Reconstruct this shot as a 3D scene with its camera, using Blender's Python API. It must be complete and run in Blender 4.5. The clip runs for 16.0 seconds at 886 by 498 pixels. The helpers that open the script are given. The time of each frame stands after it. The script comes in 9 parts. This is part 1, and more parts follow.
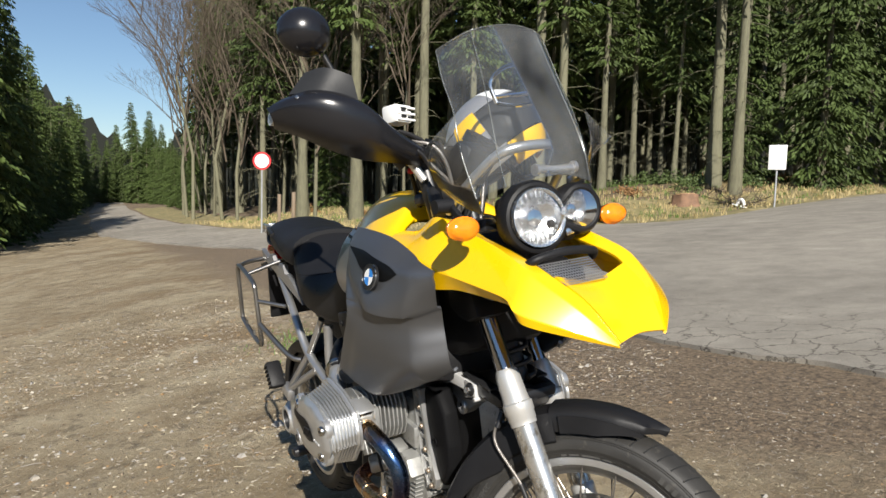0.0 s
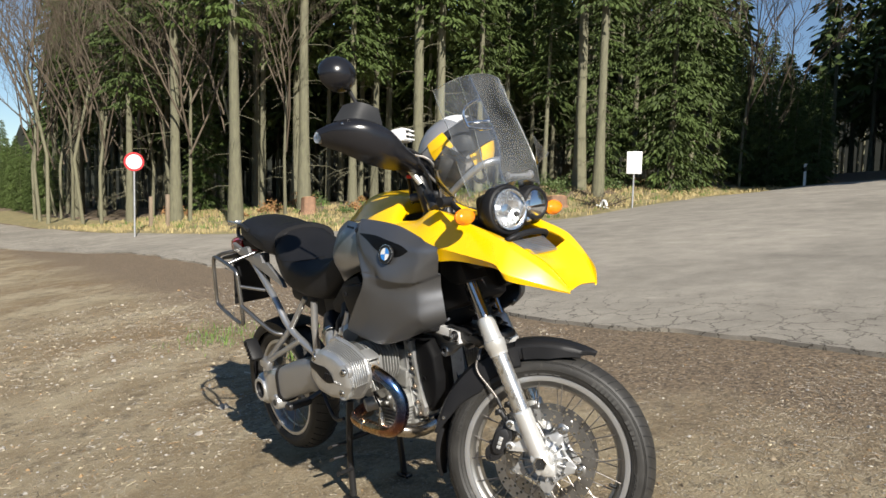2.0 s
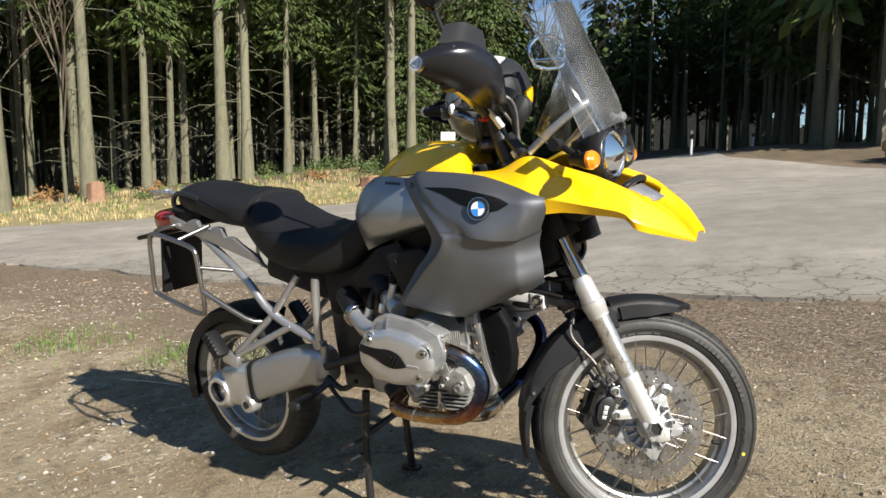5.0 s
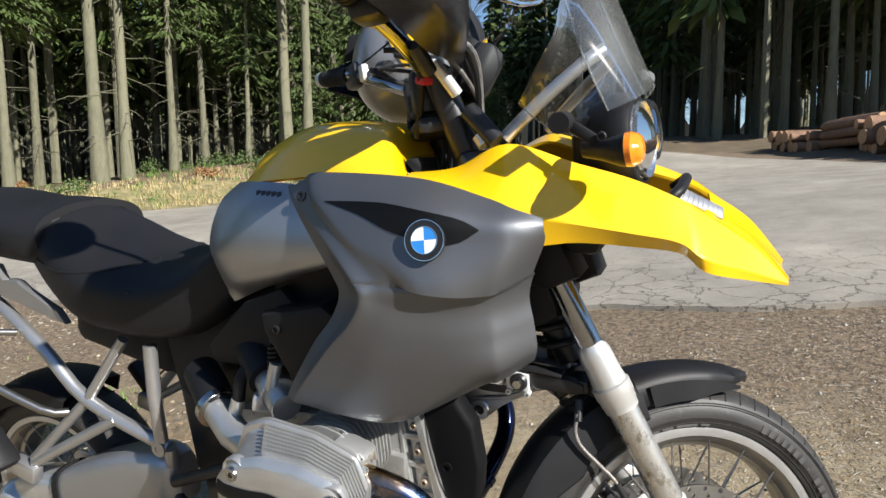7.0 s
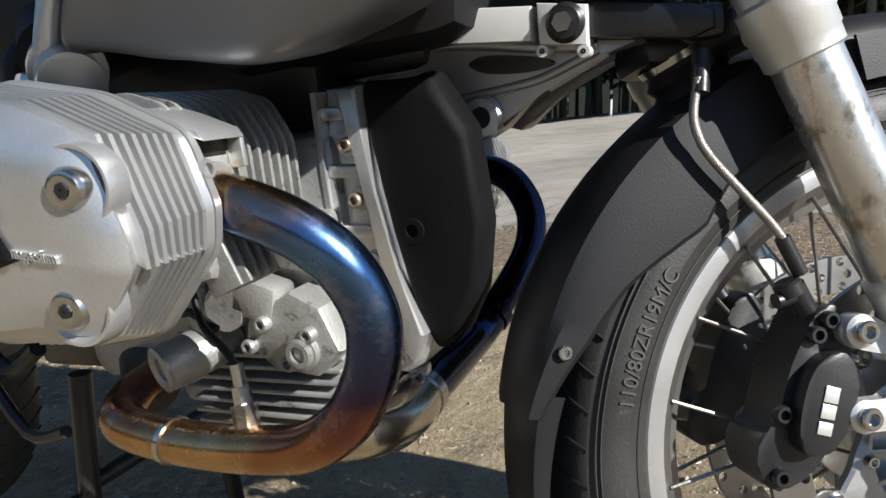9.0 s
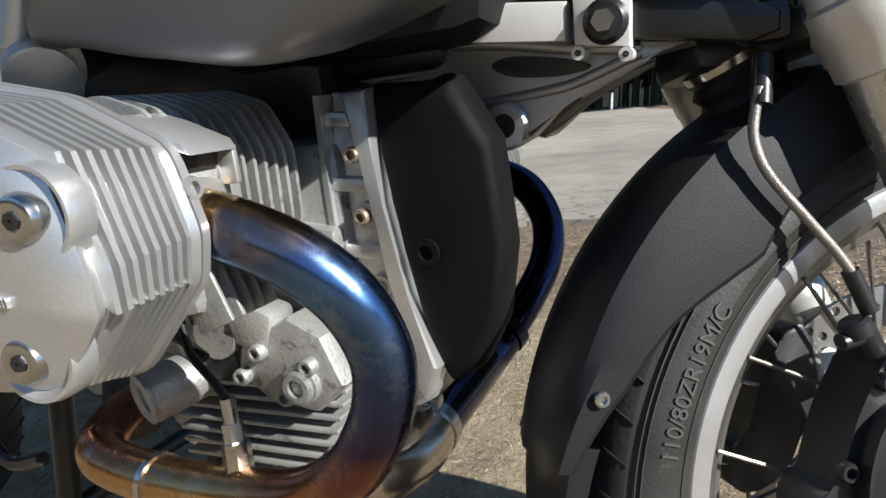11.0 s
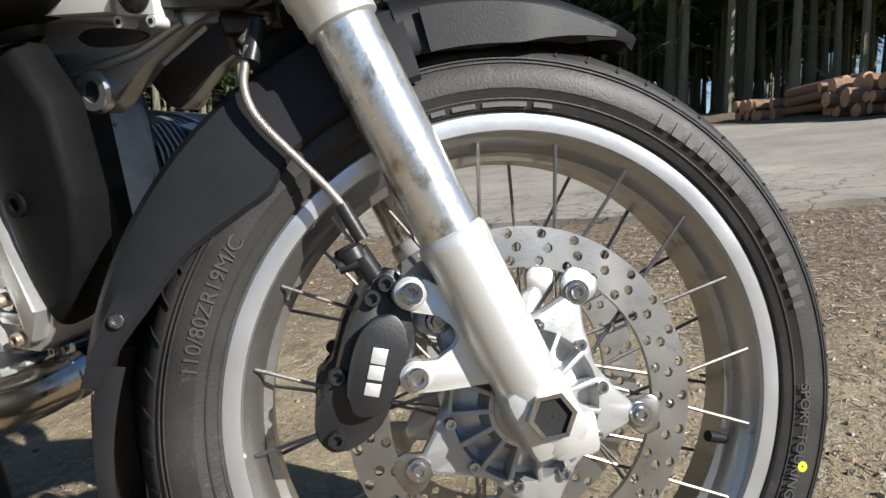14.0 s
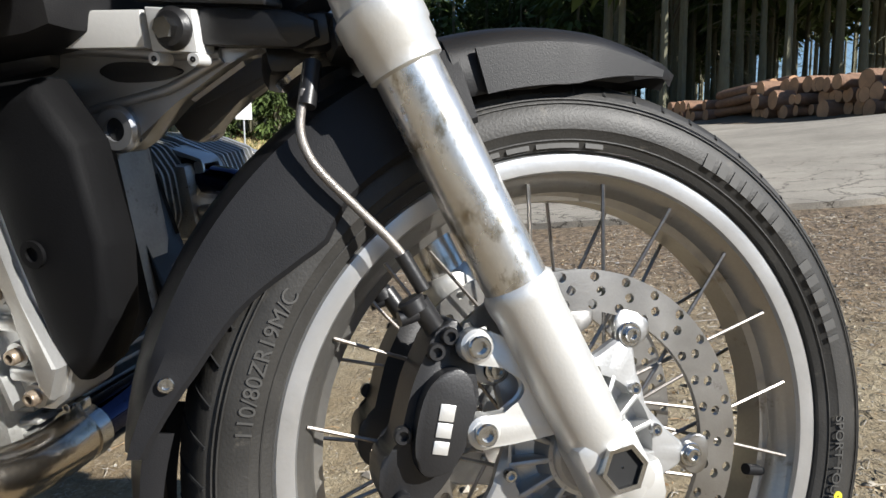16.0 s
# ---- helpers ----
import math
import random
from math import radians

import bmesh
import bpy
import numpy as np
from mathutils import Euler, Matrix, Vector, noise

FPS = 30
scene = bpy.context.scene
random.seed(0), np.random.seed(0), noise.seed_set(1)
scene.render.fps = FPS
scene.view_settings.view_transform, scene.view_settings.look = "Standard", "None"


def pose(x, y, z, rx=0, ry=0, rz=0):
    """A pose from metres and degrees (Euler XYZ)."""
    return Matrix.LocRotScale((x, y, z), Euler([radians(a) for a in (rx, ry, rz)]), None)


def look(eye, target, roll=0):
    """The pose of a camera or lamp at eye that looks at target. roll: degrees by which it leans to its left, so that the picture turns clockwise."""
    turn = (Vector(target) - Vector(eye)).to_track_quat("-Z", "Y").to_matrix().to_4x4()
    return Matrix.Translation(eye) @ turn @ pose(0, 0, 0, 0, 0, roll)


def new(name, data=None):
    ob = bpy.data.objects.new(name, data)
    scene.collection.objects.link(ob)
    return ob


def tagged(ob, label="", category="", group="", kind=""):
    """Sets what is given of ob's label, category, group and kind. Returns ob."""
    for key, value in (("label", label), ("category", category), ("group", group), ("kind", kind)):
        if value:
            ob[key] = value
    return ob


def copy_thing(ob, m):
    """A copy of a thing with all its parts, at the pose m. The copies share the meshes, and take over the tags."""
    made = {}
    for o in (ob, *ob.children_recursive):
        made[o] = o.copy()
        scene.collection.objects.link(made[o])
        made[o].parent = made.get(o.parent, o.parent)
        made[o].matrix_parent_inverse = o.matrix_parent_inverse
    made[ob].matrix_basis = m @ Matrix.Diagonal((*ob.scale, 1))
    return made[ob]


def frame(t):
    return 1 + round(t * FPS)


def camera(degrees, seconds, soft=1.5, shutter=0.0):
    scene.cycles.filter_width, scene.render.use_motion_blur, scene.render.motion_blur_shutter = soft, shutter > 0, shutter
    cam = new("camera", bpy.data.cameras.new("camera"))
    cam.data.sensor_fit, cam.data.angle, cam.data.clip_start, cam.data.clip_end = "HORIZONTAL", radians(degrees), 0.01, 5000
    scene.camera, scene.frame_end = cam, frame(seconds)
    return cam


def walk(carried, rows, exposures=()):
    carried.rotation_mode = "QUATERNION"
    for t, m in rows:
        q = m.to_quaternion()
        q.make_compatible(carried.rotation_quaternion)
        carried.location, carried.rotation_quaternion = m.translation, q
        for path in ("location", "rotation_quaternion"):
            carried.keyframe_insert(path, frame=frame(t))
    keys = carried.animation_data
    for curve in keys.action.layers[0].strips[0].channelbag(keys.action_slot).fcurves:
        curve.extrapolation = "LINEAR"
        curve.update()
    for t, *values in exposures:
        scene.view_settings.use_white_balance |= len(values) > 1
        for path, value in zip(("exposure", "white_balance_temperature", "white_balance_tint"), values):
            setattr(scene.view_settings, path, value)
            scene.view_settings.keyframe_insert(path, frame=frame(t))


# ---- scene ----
cam = camera(68.0, 16.0, soft=1.5)
# The bike and its ground lie tilted: LEVEL turns the bike's own axes (x ahead, y to its left, z up) into the level world.
UP = Vector((0.0886, 0.1136, 0.9896)).normalized()
LEVEL = UP.rotation_difference(Vector((0, 0, 1))).to_matrix().to_4x4()
PATH = [
    (0, (0.933, -0.947, 1.108), (-0.793, 0.049, 0.941), 1.6),
    (0.5, (0.931, -1.094, 1.089), (-0.733, 0.005, 0.929), 1.8),
    (1, (1.017, -1.276, 1.105), (-0.559, -0.054, 0.95), 1.7),
    (1.5, (1.106, -1.399, 1.119), (-0.431, -0.128, 0.97), 1.6),
    (2, (1.203, -1.508, 1.09), (-0.306, -0.203, 0.94), 1.5),
    (2.5, (1.212, -1.638, 1.029), (-0.253, -0.285, 0.882), 1.7),
    (3, (1.136, -1.821, 0.983), (-0.259, -0.396, 0.83), 1.5),
    (3.2, (1.085, -1.864, 0.972), (-0.291, -0.42, 0.819), 1.7),
    (5.3, (0.344, -1.79, 0.985), (-0.607, -0.041, 0.79), 0.1),
    (5.5, (0.301, -1.746, 0.997), (-0.587, 0.035, 0.799), -0.0),
    (6, (0.192, -1.557, 1.011), (-0.608, 0.264, 0.807), -0.2),
    (6.5, (0.114, -1.367, 1.028), (-0.664, 0.464, 0.818), -0.5),
    (7, (0.019, -1.194, 1.006), (-0.76, 0.637, 0.801), -0.5),
    (7.5, (-0.036, -1.053, 0.926), (-0.792, 0.786, 0.71), -0.2),
    (8, (-0.032, -0.895, 0.832), (-0.799, 0.939, 0.609), -0.5),
    (8.5, (-0.097, -0.748, 0.681), (-0.899, 1.069, 0.45), -0.5),
    (9, (-0.154, -0.678, 0.568), (-0.977, 1.126, 0.301), -0.3),
    (9.2, (-0.157, -0.669, 0.542), (-0.977, 1.132, 0.252), 0.0),
    (11.3, (-0.196, -0.61, 0.594), (-1.013, 1.192, 0.302), 0.5),
    (11.5, (-0.172, -0.597, 0.598), (-1.005, 1.198, 0.308), 0.3),
    (12, (-0.111, -0.579, 0.587), (-0.953, 1.219, 0.344), 0.4),
    (12.5, (-0.038, -0.569, 0.579), (-0.891, 1.223, 0.332), 0.1),
    (13, (0.026, -0.57, 0.574), (-0.794, 1.237, 0.321), -0.0),
    (13.5, (0.084, -0.57, 0.558), (-0.679, 1.263, 0.312), -0.2),
    (14, (0.121, -0.572, 0.535), (-0.577, 1.287, 0.296), -0.5),
    (14.5, (0.135, -0.573, 0.515), (-0.5, 1.311, 0.291), -0.8),
    (15, (0.127, -0.576, 0.504), (-0.471, 1.319, 0.278), -1.0),
    (15.5, (0.086, -0.577, 0.522), (-0.471, 1.331, 0.293), -0.9),
    (16, (0.029, -0.58, 0.572), (-0.501, 1.333, 0.325), -0.6),
]
walk(cam, [(t, look(eye, target, roll)) for t, eye, target, roll in PATH],
     [(0.0, 0.42, 6700, 10), (1.5, 0.5, 6750, 10), (3.0, 0.6, 6800, 10), (5.5, 0.8, 6650, 10), (6.5, 0.85, 6500, 10), (8.0, 0.75, 6400, 10), (9.0, 0.72, 6350, 10), (11.5, 0.82, 6300, 10), (12.5, 0.86, 6300, 10), (13.5, 0.78, 6350, 10), (14.5, 0.70, 6400, 10), (16.0, 0.75, 6400, 10)])

# ---- light ----
SUN = (LEVEL.to_3x3() @ Vector((1.96, -0.5, 1.1))).normalized()
world = bpy.data.worlds.new("sky")
scene.world = world
world.use_nodes = True
wn = world.node_tree.nodes
sky = wn.new("ShaderNodeTexSky")
sky.sky_type = "NISHITA"
sky.sun_disc = False
sky.sun_elevation = math.asin(SUN.z)
sky.sun_rotation = math.atan2(SUN.x, SUN.y)
sky.air_density, sky.dust_density, sky.ozone_density = 1.0, 0.05, 4.0
world.node_tree.links.new(sky.outputs[0], wn["Background"].inputs[0])
wn["Background"].inputs[1].default_value = 0.075
sun = new("sun", bpy.data.lights.new("sun", "SUN"))
sun.data.energy, sun.data.angle, sun.data.color = 5.5, radians(0.55), (1.0, 0.965, 0.905)
sun.matrix_world = look(SUN * 60, (0, 0, 0))
scene.view_settings.exposure = 0.65


# ---- materials ----
def material(name, colour, rough=0.6, metal=0.0, vary=0.25, scale=8.0, bump=0.1, fine=120.0, spot=None, spots=0.0, coat=0.0, ior=1.5, stretch=(1, 1, 1), rand=0.0, trans=0.0):
    """A surface with broad and fine variation of its colour, gloss and relief, and spots of a second colour."""
    m = bpy.data.materials.new(name)
    m.use_nodes = True
    n, l = m.node_tree.nodes, m.node_tree.links
    b = n["Principled BSDF"]
    b.inputs["Metallic"].default_value = metal
    b.inputs["IOR"].default_value = ior
    b.inputs["Coat Weight"].default_value = coat
    b.inputs["Coat Roughness"].default_value = 0.08
    b.inputs["Transmission Weight"].default_value = trans
    co = n.new("ShaderNodeTexCoord")
    mp = n.new("ShaderNodeMapping")
    mp.inputs["Scale"].default_value = stretch
    l.new(co.outputs["Object"], mp.inputs[0])
    big = n.new("ShaderNodeTexNoise")
    big.inputs["Scale"].default_value, big.inputs["Detail"].default_value = scale, 6
    small = n.new("ShaderNodeTexNoise")
    small.inputs["Scale"].default_value, small.inputs["Detail"].default_value = fine, 3
    l.new(mp.outputs[0], big.inputs["Vector"])
    l.new(mp.outputs[0], small.inputs["Vector"])
    mix = n.new("ShaderNodeMix")
    mix.data_type = "RGBA"
    lo, hi = [c * (1 - vary) for c in colour], [min(1, c * (1 + vary)) for c in colour]
    mix.inputs["A"].default_value, mix.inputs["B"].default_value = (*lo, 1), (*hi, 1)
    add = n.new("ShaderNodeMath")
    add.operation = "MULTIPLY_ADD"
    add.inputs[1].default_value = 0.5
    l.new(small.outputs[0], add.inputs[0])
    sc = n.new("ShaderNodeMath")
    sc.operation = "MULTIPLY_ADD"
    sc.inputs[1].default_value, sc.inputs[2].default_value = 1.6, -0.55
    l.new(big.outputs[0], sc.inputs[0])
    l.new(sc.outputs[0], add.inputs[2])
    last = add.outputs[0]
    if rand:
        oi = n.new("ShaderNodeObjectInfo")
        ra = n.new("ShaderNodeMath")
        ra.operation = "MULTIPLY_ADD"
        ra.inputs[1].default_value = rand
        l.new(oi.outputs["Random"], ra.inputs[0])
        l.new(last, ra.inputs[2])
        last = ra.outputs[0]
    l.new(last, mix.inputs["Factor"])
    out = mix.outputs["Result"]
    if spot:
        ramp = n.new("ShaderNodeValToRGB")
        ramp.color_ramp.elements[0].position, ramp.color_ramp.elements[1].position = 1 - spots - 0.06, 1 - spots + 0.06
        sp = n.new("ShaderNodeTexNoise")
        sp.inputs["Scale"].default_value, sp.inputs["Detail"].default_value, sp.inputs["Roughness"].default_value = scale * 2.3, 8, 0.68
        l.new(mp.outputs[0], sp.inputs["Vector"])
        l.new(sp.outputs[0], ramp.inputs[0])
        m2 = n.new("ShaderNodeMix")
        m2.data_type = "RGBA"
        l.new(ramp.outputs[0], m2.inputs["Factor"])
        l.new(out, m2.inputs["A"])
        m2.inputs["B"].default_value = (*spot, 1)
        out = m2.outputs["Result"]
    l.new(out, b.inputs["Base Color"])
    rr = n.new("ShaderNodeMapRange")
    rr.inputs["To Min"].default_value, rr.inputs["To Max"].default_value = max(0.02, rough * 0.75), min(1, rough * 1.25)
    l.new(big.outputs[0], rr.inputs["Value"])
    l.new(rr.outputs[0], b.inputs["Roughness"])
    if bump:
        bp = n.new("ShaderNodeBump")
        bp.inputs["Strength"].default_value, bp.inputs["Distance"].default_value = bump, 0.6 / fine
        l.new(small.outputs[0], bp.inputs["Height"])
        l.new(bp.outputs[0], b.inputs["Normal"])
    return m


def glass(name, colour, rough=0.02, ior=1.45, thin=0.85):
    """Clear plastic or glass as a thin sheet: mostly see-through, with a real surface gloss, and a pale diffuse veil
    for dust and glare.
    """
    m = bpy.data.materials.new(name)
    m.use_nodes = True
    n, l = m.node_tree.nodes, m.node_tree.links
    n.remove(n["Principled BSDF"])
    tr, gl, df = n.new("ShaderNodeBsdfTransparent"), n.new("ShaderNodeBsdfGlossy"), n.new("ShaderNodeBsdfDiffuse")
    tr.inputs[0].default_value = (*colour, 1)
    gl.inputs["Roughness"].default_value = rough
    # pale diffuse share: dust, and glare put in as colour
    df.inputs[0].default_value = (0.75, 0.76, 0.74, 1)
    fr = n.new("ShaderNodeFresnel")
    fr.inputs[0].default_value = ior
    a, b = n.new("ShaderNodeMixShader"), n.new("ShaderNodeMixShader")
    l.new(fr.outputs[0], a.inputs[0])
    l.new(tr.outputs[0], a.inputs[1])
    l.new(gl.outputs[0], a.inputs[2])
    no = n.new("ShaderNodeTexNoise")
    no.inputs["Scale"].default_value, no.inputs["Detail"].default_value = 2.5, 2
    mr = n.new("ShaderNodeMapRange")
    mr.inputs["From Min"].default_value, mr.inputs["To Max"].default_value = 0.15, 1 - thin
    l.new(no.outputs[0], mr.inputs["Value"])
    l.new(mr.outputs[0], b.inputs[0])
    l.new(a.outputs[0], b.inputs[1])
    l.new(df.outputs[0], b.inputs[2])
    l.new(b.outputs[0], n["Material Output"].inputs[0])
    return m


YELLOW = material("yellow paint", (0.86, 0.50, 0.004), 0.28, vary=0.05, scale=3, bump=0.01, coat=0.7, spot=(0.9, 0.62, 0.08), spots=0.12)
GREY = material("grey metallic paint", (0.158, 0.163, 0.173), 0.42, metal=0.8, vary=0.06, scale=3, bump=0.02, fine=1200, spot=(0.28, 0.27, 0.26), spots=0.08)
SILVER = material("silver grey paint", (0.385, 0.39, 0.40), 0.38, metal=0.8, vary=0.1, scale=4, bump=0.02, fine=900)
CAST = material("cast aluminium", (0.57, 0.57, 0.56), 0.33, metal=0.76, vary=0.14, scale=14, bump=0.12, fine=420, spot=(0.34, 0.32, 0.28), spots=0.24)
ENGINE = material("weathered engine casting", (0.36, 0.36, 0.345), 0.5, metal=0.6, vary=0.28, scale=22, bump=0.3, fine=300, spot=(0.10, 0.085, 0.065), spots=0.36)
ALLOY = material("worn fork alloy", (0.66, 0.65, 0.62), 0.27, metal=0.85, vary=0.16, scale=20, bump=0.08, fine=240, spot=(0.30, 0.265, 0.20), spots=0.42, stretch=(1, 1, 0.6))
STEEL = material("polished steel", (0.50, 0.50, 0.49), 0.22, metal=1.0, vary=0.08, scale=12, bump=0.02)
FRAME = material("silver frame tube", (0.48, 0.48, 0.48), 0.33, metal=0.8, vary=0.1, scale=12, bump=0.05, spot=(0.22, 0.19, 0.15), spots=0.18)
BLACKP = material("black grained plastic", (0.010, 0.010, 0.011), 0.50, vary=0.35, scale=9, bump=0.25, fine=900, spot=(0.045, 0.042, 0.038), spots=0.20, ior=1.33)
BLACKM = material("black painted metal", (0.014, 0.014, 0.015), 0.38, vary=0.3, scale=15, bump=0.1, fine=300, spot=(0.07, 0.06, 0.05), spots=0.2)
RUBBER = material("tyre rubber", (0.030, 0.0285, 0.026), 0.52, vary=0.35, scale=16, bump=0.22, fine=420, spot=(0.085, 0.077, 0.064), spots=0.34, ior=1.40)
SEATM = material("black seat vinyl", (0.010, 0.010, 0.011), 0.52, vary=0.2, scale=5, bump=0.45, fine=900, spot=(0.022, 0.021, 0.020), spots=0.25, ior=1.36)
CHROME = material("chrome", (0.75, 0.75, 0.76), 0.07, metal=1.0, vary=0.03, bump=0.0)
AMBER = material("amber lens", (0.9, 0.24, 0.01), 0.14, vary=0.15, scale=60, bump=0.2, fine=180, coat=0.5)
REDL = material("red lens", (0.35, 0.012, 0.012), 0.15, vary=0.1, scale=60, bump=0.2, fine=180, coat=0.5)
WHITE = material("white enamel", (0.78, 0.78, 0.76), 0.4, vary=0.05, scale=5, bump=0.02)
BLUE = material("blue enamel", (0.03, 0.22, 0.62), 0.25, vary=0.05, bump=0.0, coat=0.5)
REDP = material("red sign paint", (0.55, 0.02, 0.025), 0.4, vary=0.08, bump=0.02)
SCREEN = glass("clear screen", (0.975, 0.985, 0.99), 0.035, 1.38, 0.93)
LENS = glass("headlight glass", (0.97, 0.97, 0.97), 0.01, 1.4, 0.97)


# ---- shaping helpers ----
def link(name, bm, mat, m=None, smooth=38, kind_mesh=None):
    me = bpy.data.meshes.new(name)
    bm.to_mesh(me)
    bm.free()
    me.materials.append(mat)
    me.polygons.foreach_set("use_smooth", [True] * len(me.polygons))
    me.set_sharp_from_angle(angle=radians(smooth))
    ob = new(name, me)
    if m is not None:
        ob.matrix_basis = m
    return ob


def part(name, bm, mat, parent, label="", m=None, smooth=38):
    ob = link(name, bm, mat, m, smooth)
    ob.parent = parent
    return tagged(ob, label)


def again(ob, m, parent=None):
    """One more object on the same mesh, beside ob."""
    o = bpy.data.objects.new(ob.name.split(".")[0], ob.data)
    scene.collection.objects.link(o)
    o.parent = parent or ob.parent
    o.matrix_basis = m
    return o


def thing(name, label, category, m=None, group="", kind=""):
    ob = new(name)
    ob.empty_display_size = 0.1
    if m is not None:
        ob.matrix_basis = m
    return tagged(ob, label, category, group, kind)


def spline(pts, n):
    """Points on a smooth curve through pts, n steps to each span."""
    p = [Vector(q) for q in pts]
    out = []
    for i in range(len(p) - 1):
        a, b, c, d = p[max(i - 1, 0)], p[i], p[i + 1], p[min(i + 2, len(p) - 1)]
        for k in range(n):
            t = k / n
            out.append(0.5 * (2 * b + (c - a) * t + (2 * a - 5 * b + 4 * c - d) * t * t + (3 * b - a - 3 * c + d) * t ** 3))
    return out + [p[-1]]


def tube(bm, pts, r, seg=12, steps=0, r2=None, flat=1.0):
    """A round bar along pts, smoothed where steps is given; r may run to r2."""
    p = spline(pts, steps) if steps else [Vector(q) for q in pts]
    rings, side = [], None
    for i, q in enumerate(p):
        d = (p[min(i + 1, len(p) - 1)] - p[max(i - 1, 0)]).normalized()
        if side is None:
            side = d.cross((0, 0, 1)) if abs(d.z) < 0.9 else d.cross((0, 1, 0))
        side = (side - d * side.dot(d)).normalized()
        up = d.cross(side)
        rr = r if r2 is None else r + (r2 - r) * i / (len(p) - 1)
        rings.append([bm.verts.new(q + (side * math.cos(a) + up * math.sin(a) * flat) * rr) for a in (2 * math.pi * k / seg for k in range(seg))])
    for a, b in zip(rings, rings[1:]):
        for k in range(seg):
            bm.faces.new((a[k], a[(k + 1) % seg], b[(k + 1) % seg], b[k]))
    bm.faces.new(rings[0][::-1])
    bm.faces.new(rings[-1])
    return bm


def loft(bm, rings, caps=True, closed=True):
    vs = [[bm.verts.new(p) for p in ring] for ring in rings]
    n = len(vs[0])
    for a, b in zip(vs, vs[1:]):
        for k in range(n if closed else n - 1):
            bm.faces.new((a[k], a[(k + 1) % n], b[(k + 1) % n], b[k]))
    if caps and closed:
        bm.faces.new(vs[0][::-1])
        bm.faces.new(vs[-1])
    return bm


def lathe(bm, profile, seg=48, m=None, whole=True):
    """Turns (radius, along) points round the y axis."""
    m = m or Matrix()
    rings = []
    for r, y in profile:
        rings.append([m @ Vector((r * math.cos(a), y, r * math.sin(a))) for a in (2 * math.pi * k / seg for k in range(seg))])
    loft(bm, rings + ([rings[0]] if whole else []), caps=not whole)
    if whole:
        bmesh.ops.remove_doubles(bm, verts=bm.verts, dist=1e-6)
    bmesh.ops.recalc_face_normals(bm, faces=bm.faces)
    return bm


def box(bm, c, s, m=None, bevel=0.0, seg=2):
    made = bmesh.ops.create_cube(bm, size=1.0)["verts"]
    mm = Matrix.Translation(c) @ (m or Matrix()) @ Matrix.Diagonal((*s, 1))
    bmesh.ops.transform(bm, matrix=mm, verts=made)
    if bevel:
        es = list({e for v in made for e in v.link_edges})
        bmesh.ops.bevel(bm, geom=es, offset=bevel, segments=seg, affect="EDGES", profile=0.5)
    return bm


def plate(bm, outline, y0, y1, m=None, bevel=0.0):
    """An outline in (x, z), given thickness from y0 to y1."""
    m = m or Matrix()
    a = [bm.verts.new(m @ Vector((x, y0, z))) for x, z in outline]
    b = [bm.verts.new(m @ Vector((x, y1, z))) for x, z in outline]
    n = len(a)
    faces = [bm.faces.new(a), bm.faces.new(b[::-1])]
    for k in range(n):
        faces.append(bm.faces.new((a[k], b[k], b[(k + 1) % n], a[(k + 1) % n])))
    if bevel:
        es = [e for f in faces[:2] for e in f.edges]
        bmesh.ops.bevel(bm, geom=list(set(es)), offset=bevel, segments=2, affect="EDGES", profile=0.5)
    bmesh.ops.recalc_face_normals(bm, faces=bm.faces)
    return bm


def net(rows, nu=5, nv=5):
    """A smooth surface over rows of control points, as a finer grid."""
    fine = [spline(r, nu) for r in rows]
    cols = [spline(c, nv) for c in zip(*fine)]
    return [list(r) for r in zip(*cols)]


def shell(bm, rows, nu=5, nv=5, thick=0.004, mirror=False):
    """A panel of that thickness over the control rows; the thickness lies on the side away from the outside."""
    return skin(bm, net(rows, nu, nv), thick, mirror)


def skin(bm, g, thick=0.004, mirror=False):
    """The same over a finished grid of points."""
    if mirror:
        g = [[Vector((p.x, -p.y, p.z)) for p in r] for r in g]
    h, w = len(g), len(g[0])
    nrm = [[None] * w for _ in range(h)]
    for i in range(h):
        for j in range(w):
            du = g[i][min(j + 1, w - 1)] - g[i][max(j - 1, 0)]
            dv = g[min(i + 1, h - 1)][j] - g[max(i - 1, 0)][j]
            nrm[i][j] = du.cross(dv).normalized() * (-1 if mirror else 1)
    a = [[bm.verts.new(p) for p in r] for r in g]
    b = [[bm.verts.new(p + nrm[i][j] * thick) for j, p in enumerate(r)] for i, r in enumerate(g)]
    for i in range(h - 1):
        for j in range(w - 1):
            bm.faces.new((a[i][j], a[i][j + 1], a[i + 1][j + 1], a[i + 1][j]))
            bm.faces.new((b[i][j], b[i + 1][j], b[i + 1][j + 1], b[i][j + 1]))
    rim = [(i, 0) for i in range(h)] + [(h - 1, j) for j in range(1, w)] + [(i, w - 1) for i in range(h - 2, -1, -1)] + [(0, j) for j in range(w - 2, 0, -1)]
    for (i, j), (k, l) in zip(rim, rim[1:] + rim[:1]):
        bm.faces.new((a[i][j], a[k][l], b[k][l], b[i][j]))
    bmesh.ops.recalc_face_normals(bm, faces=bm.faces)
    return bm


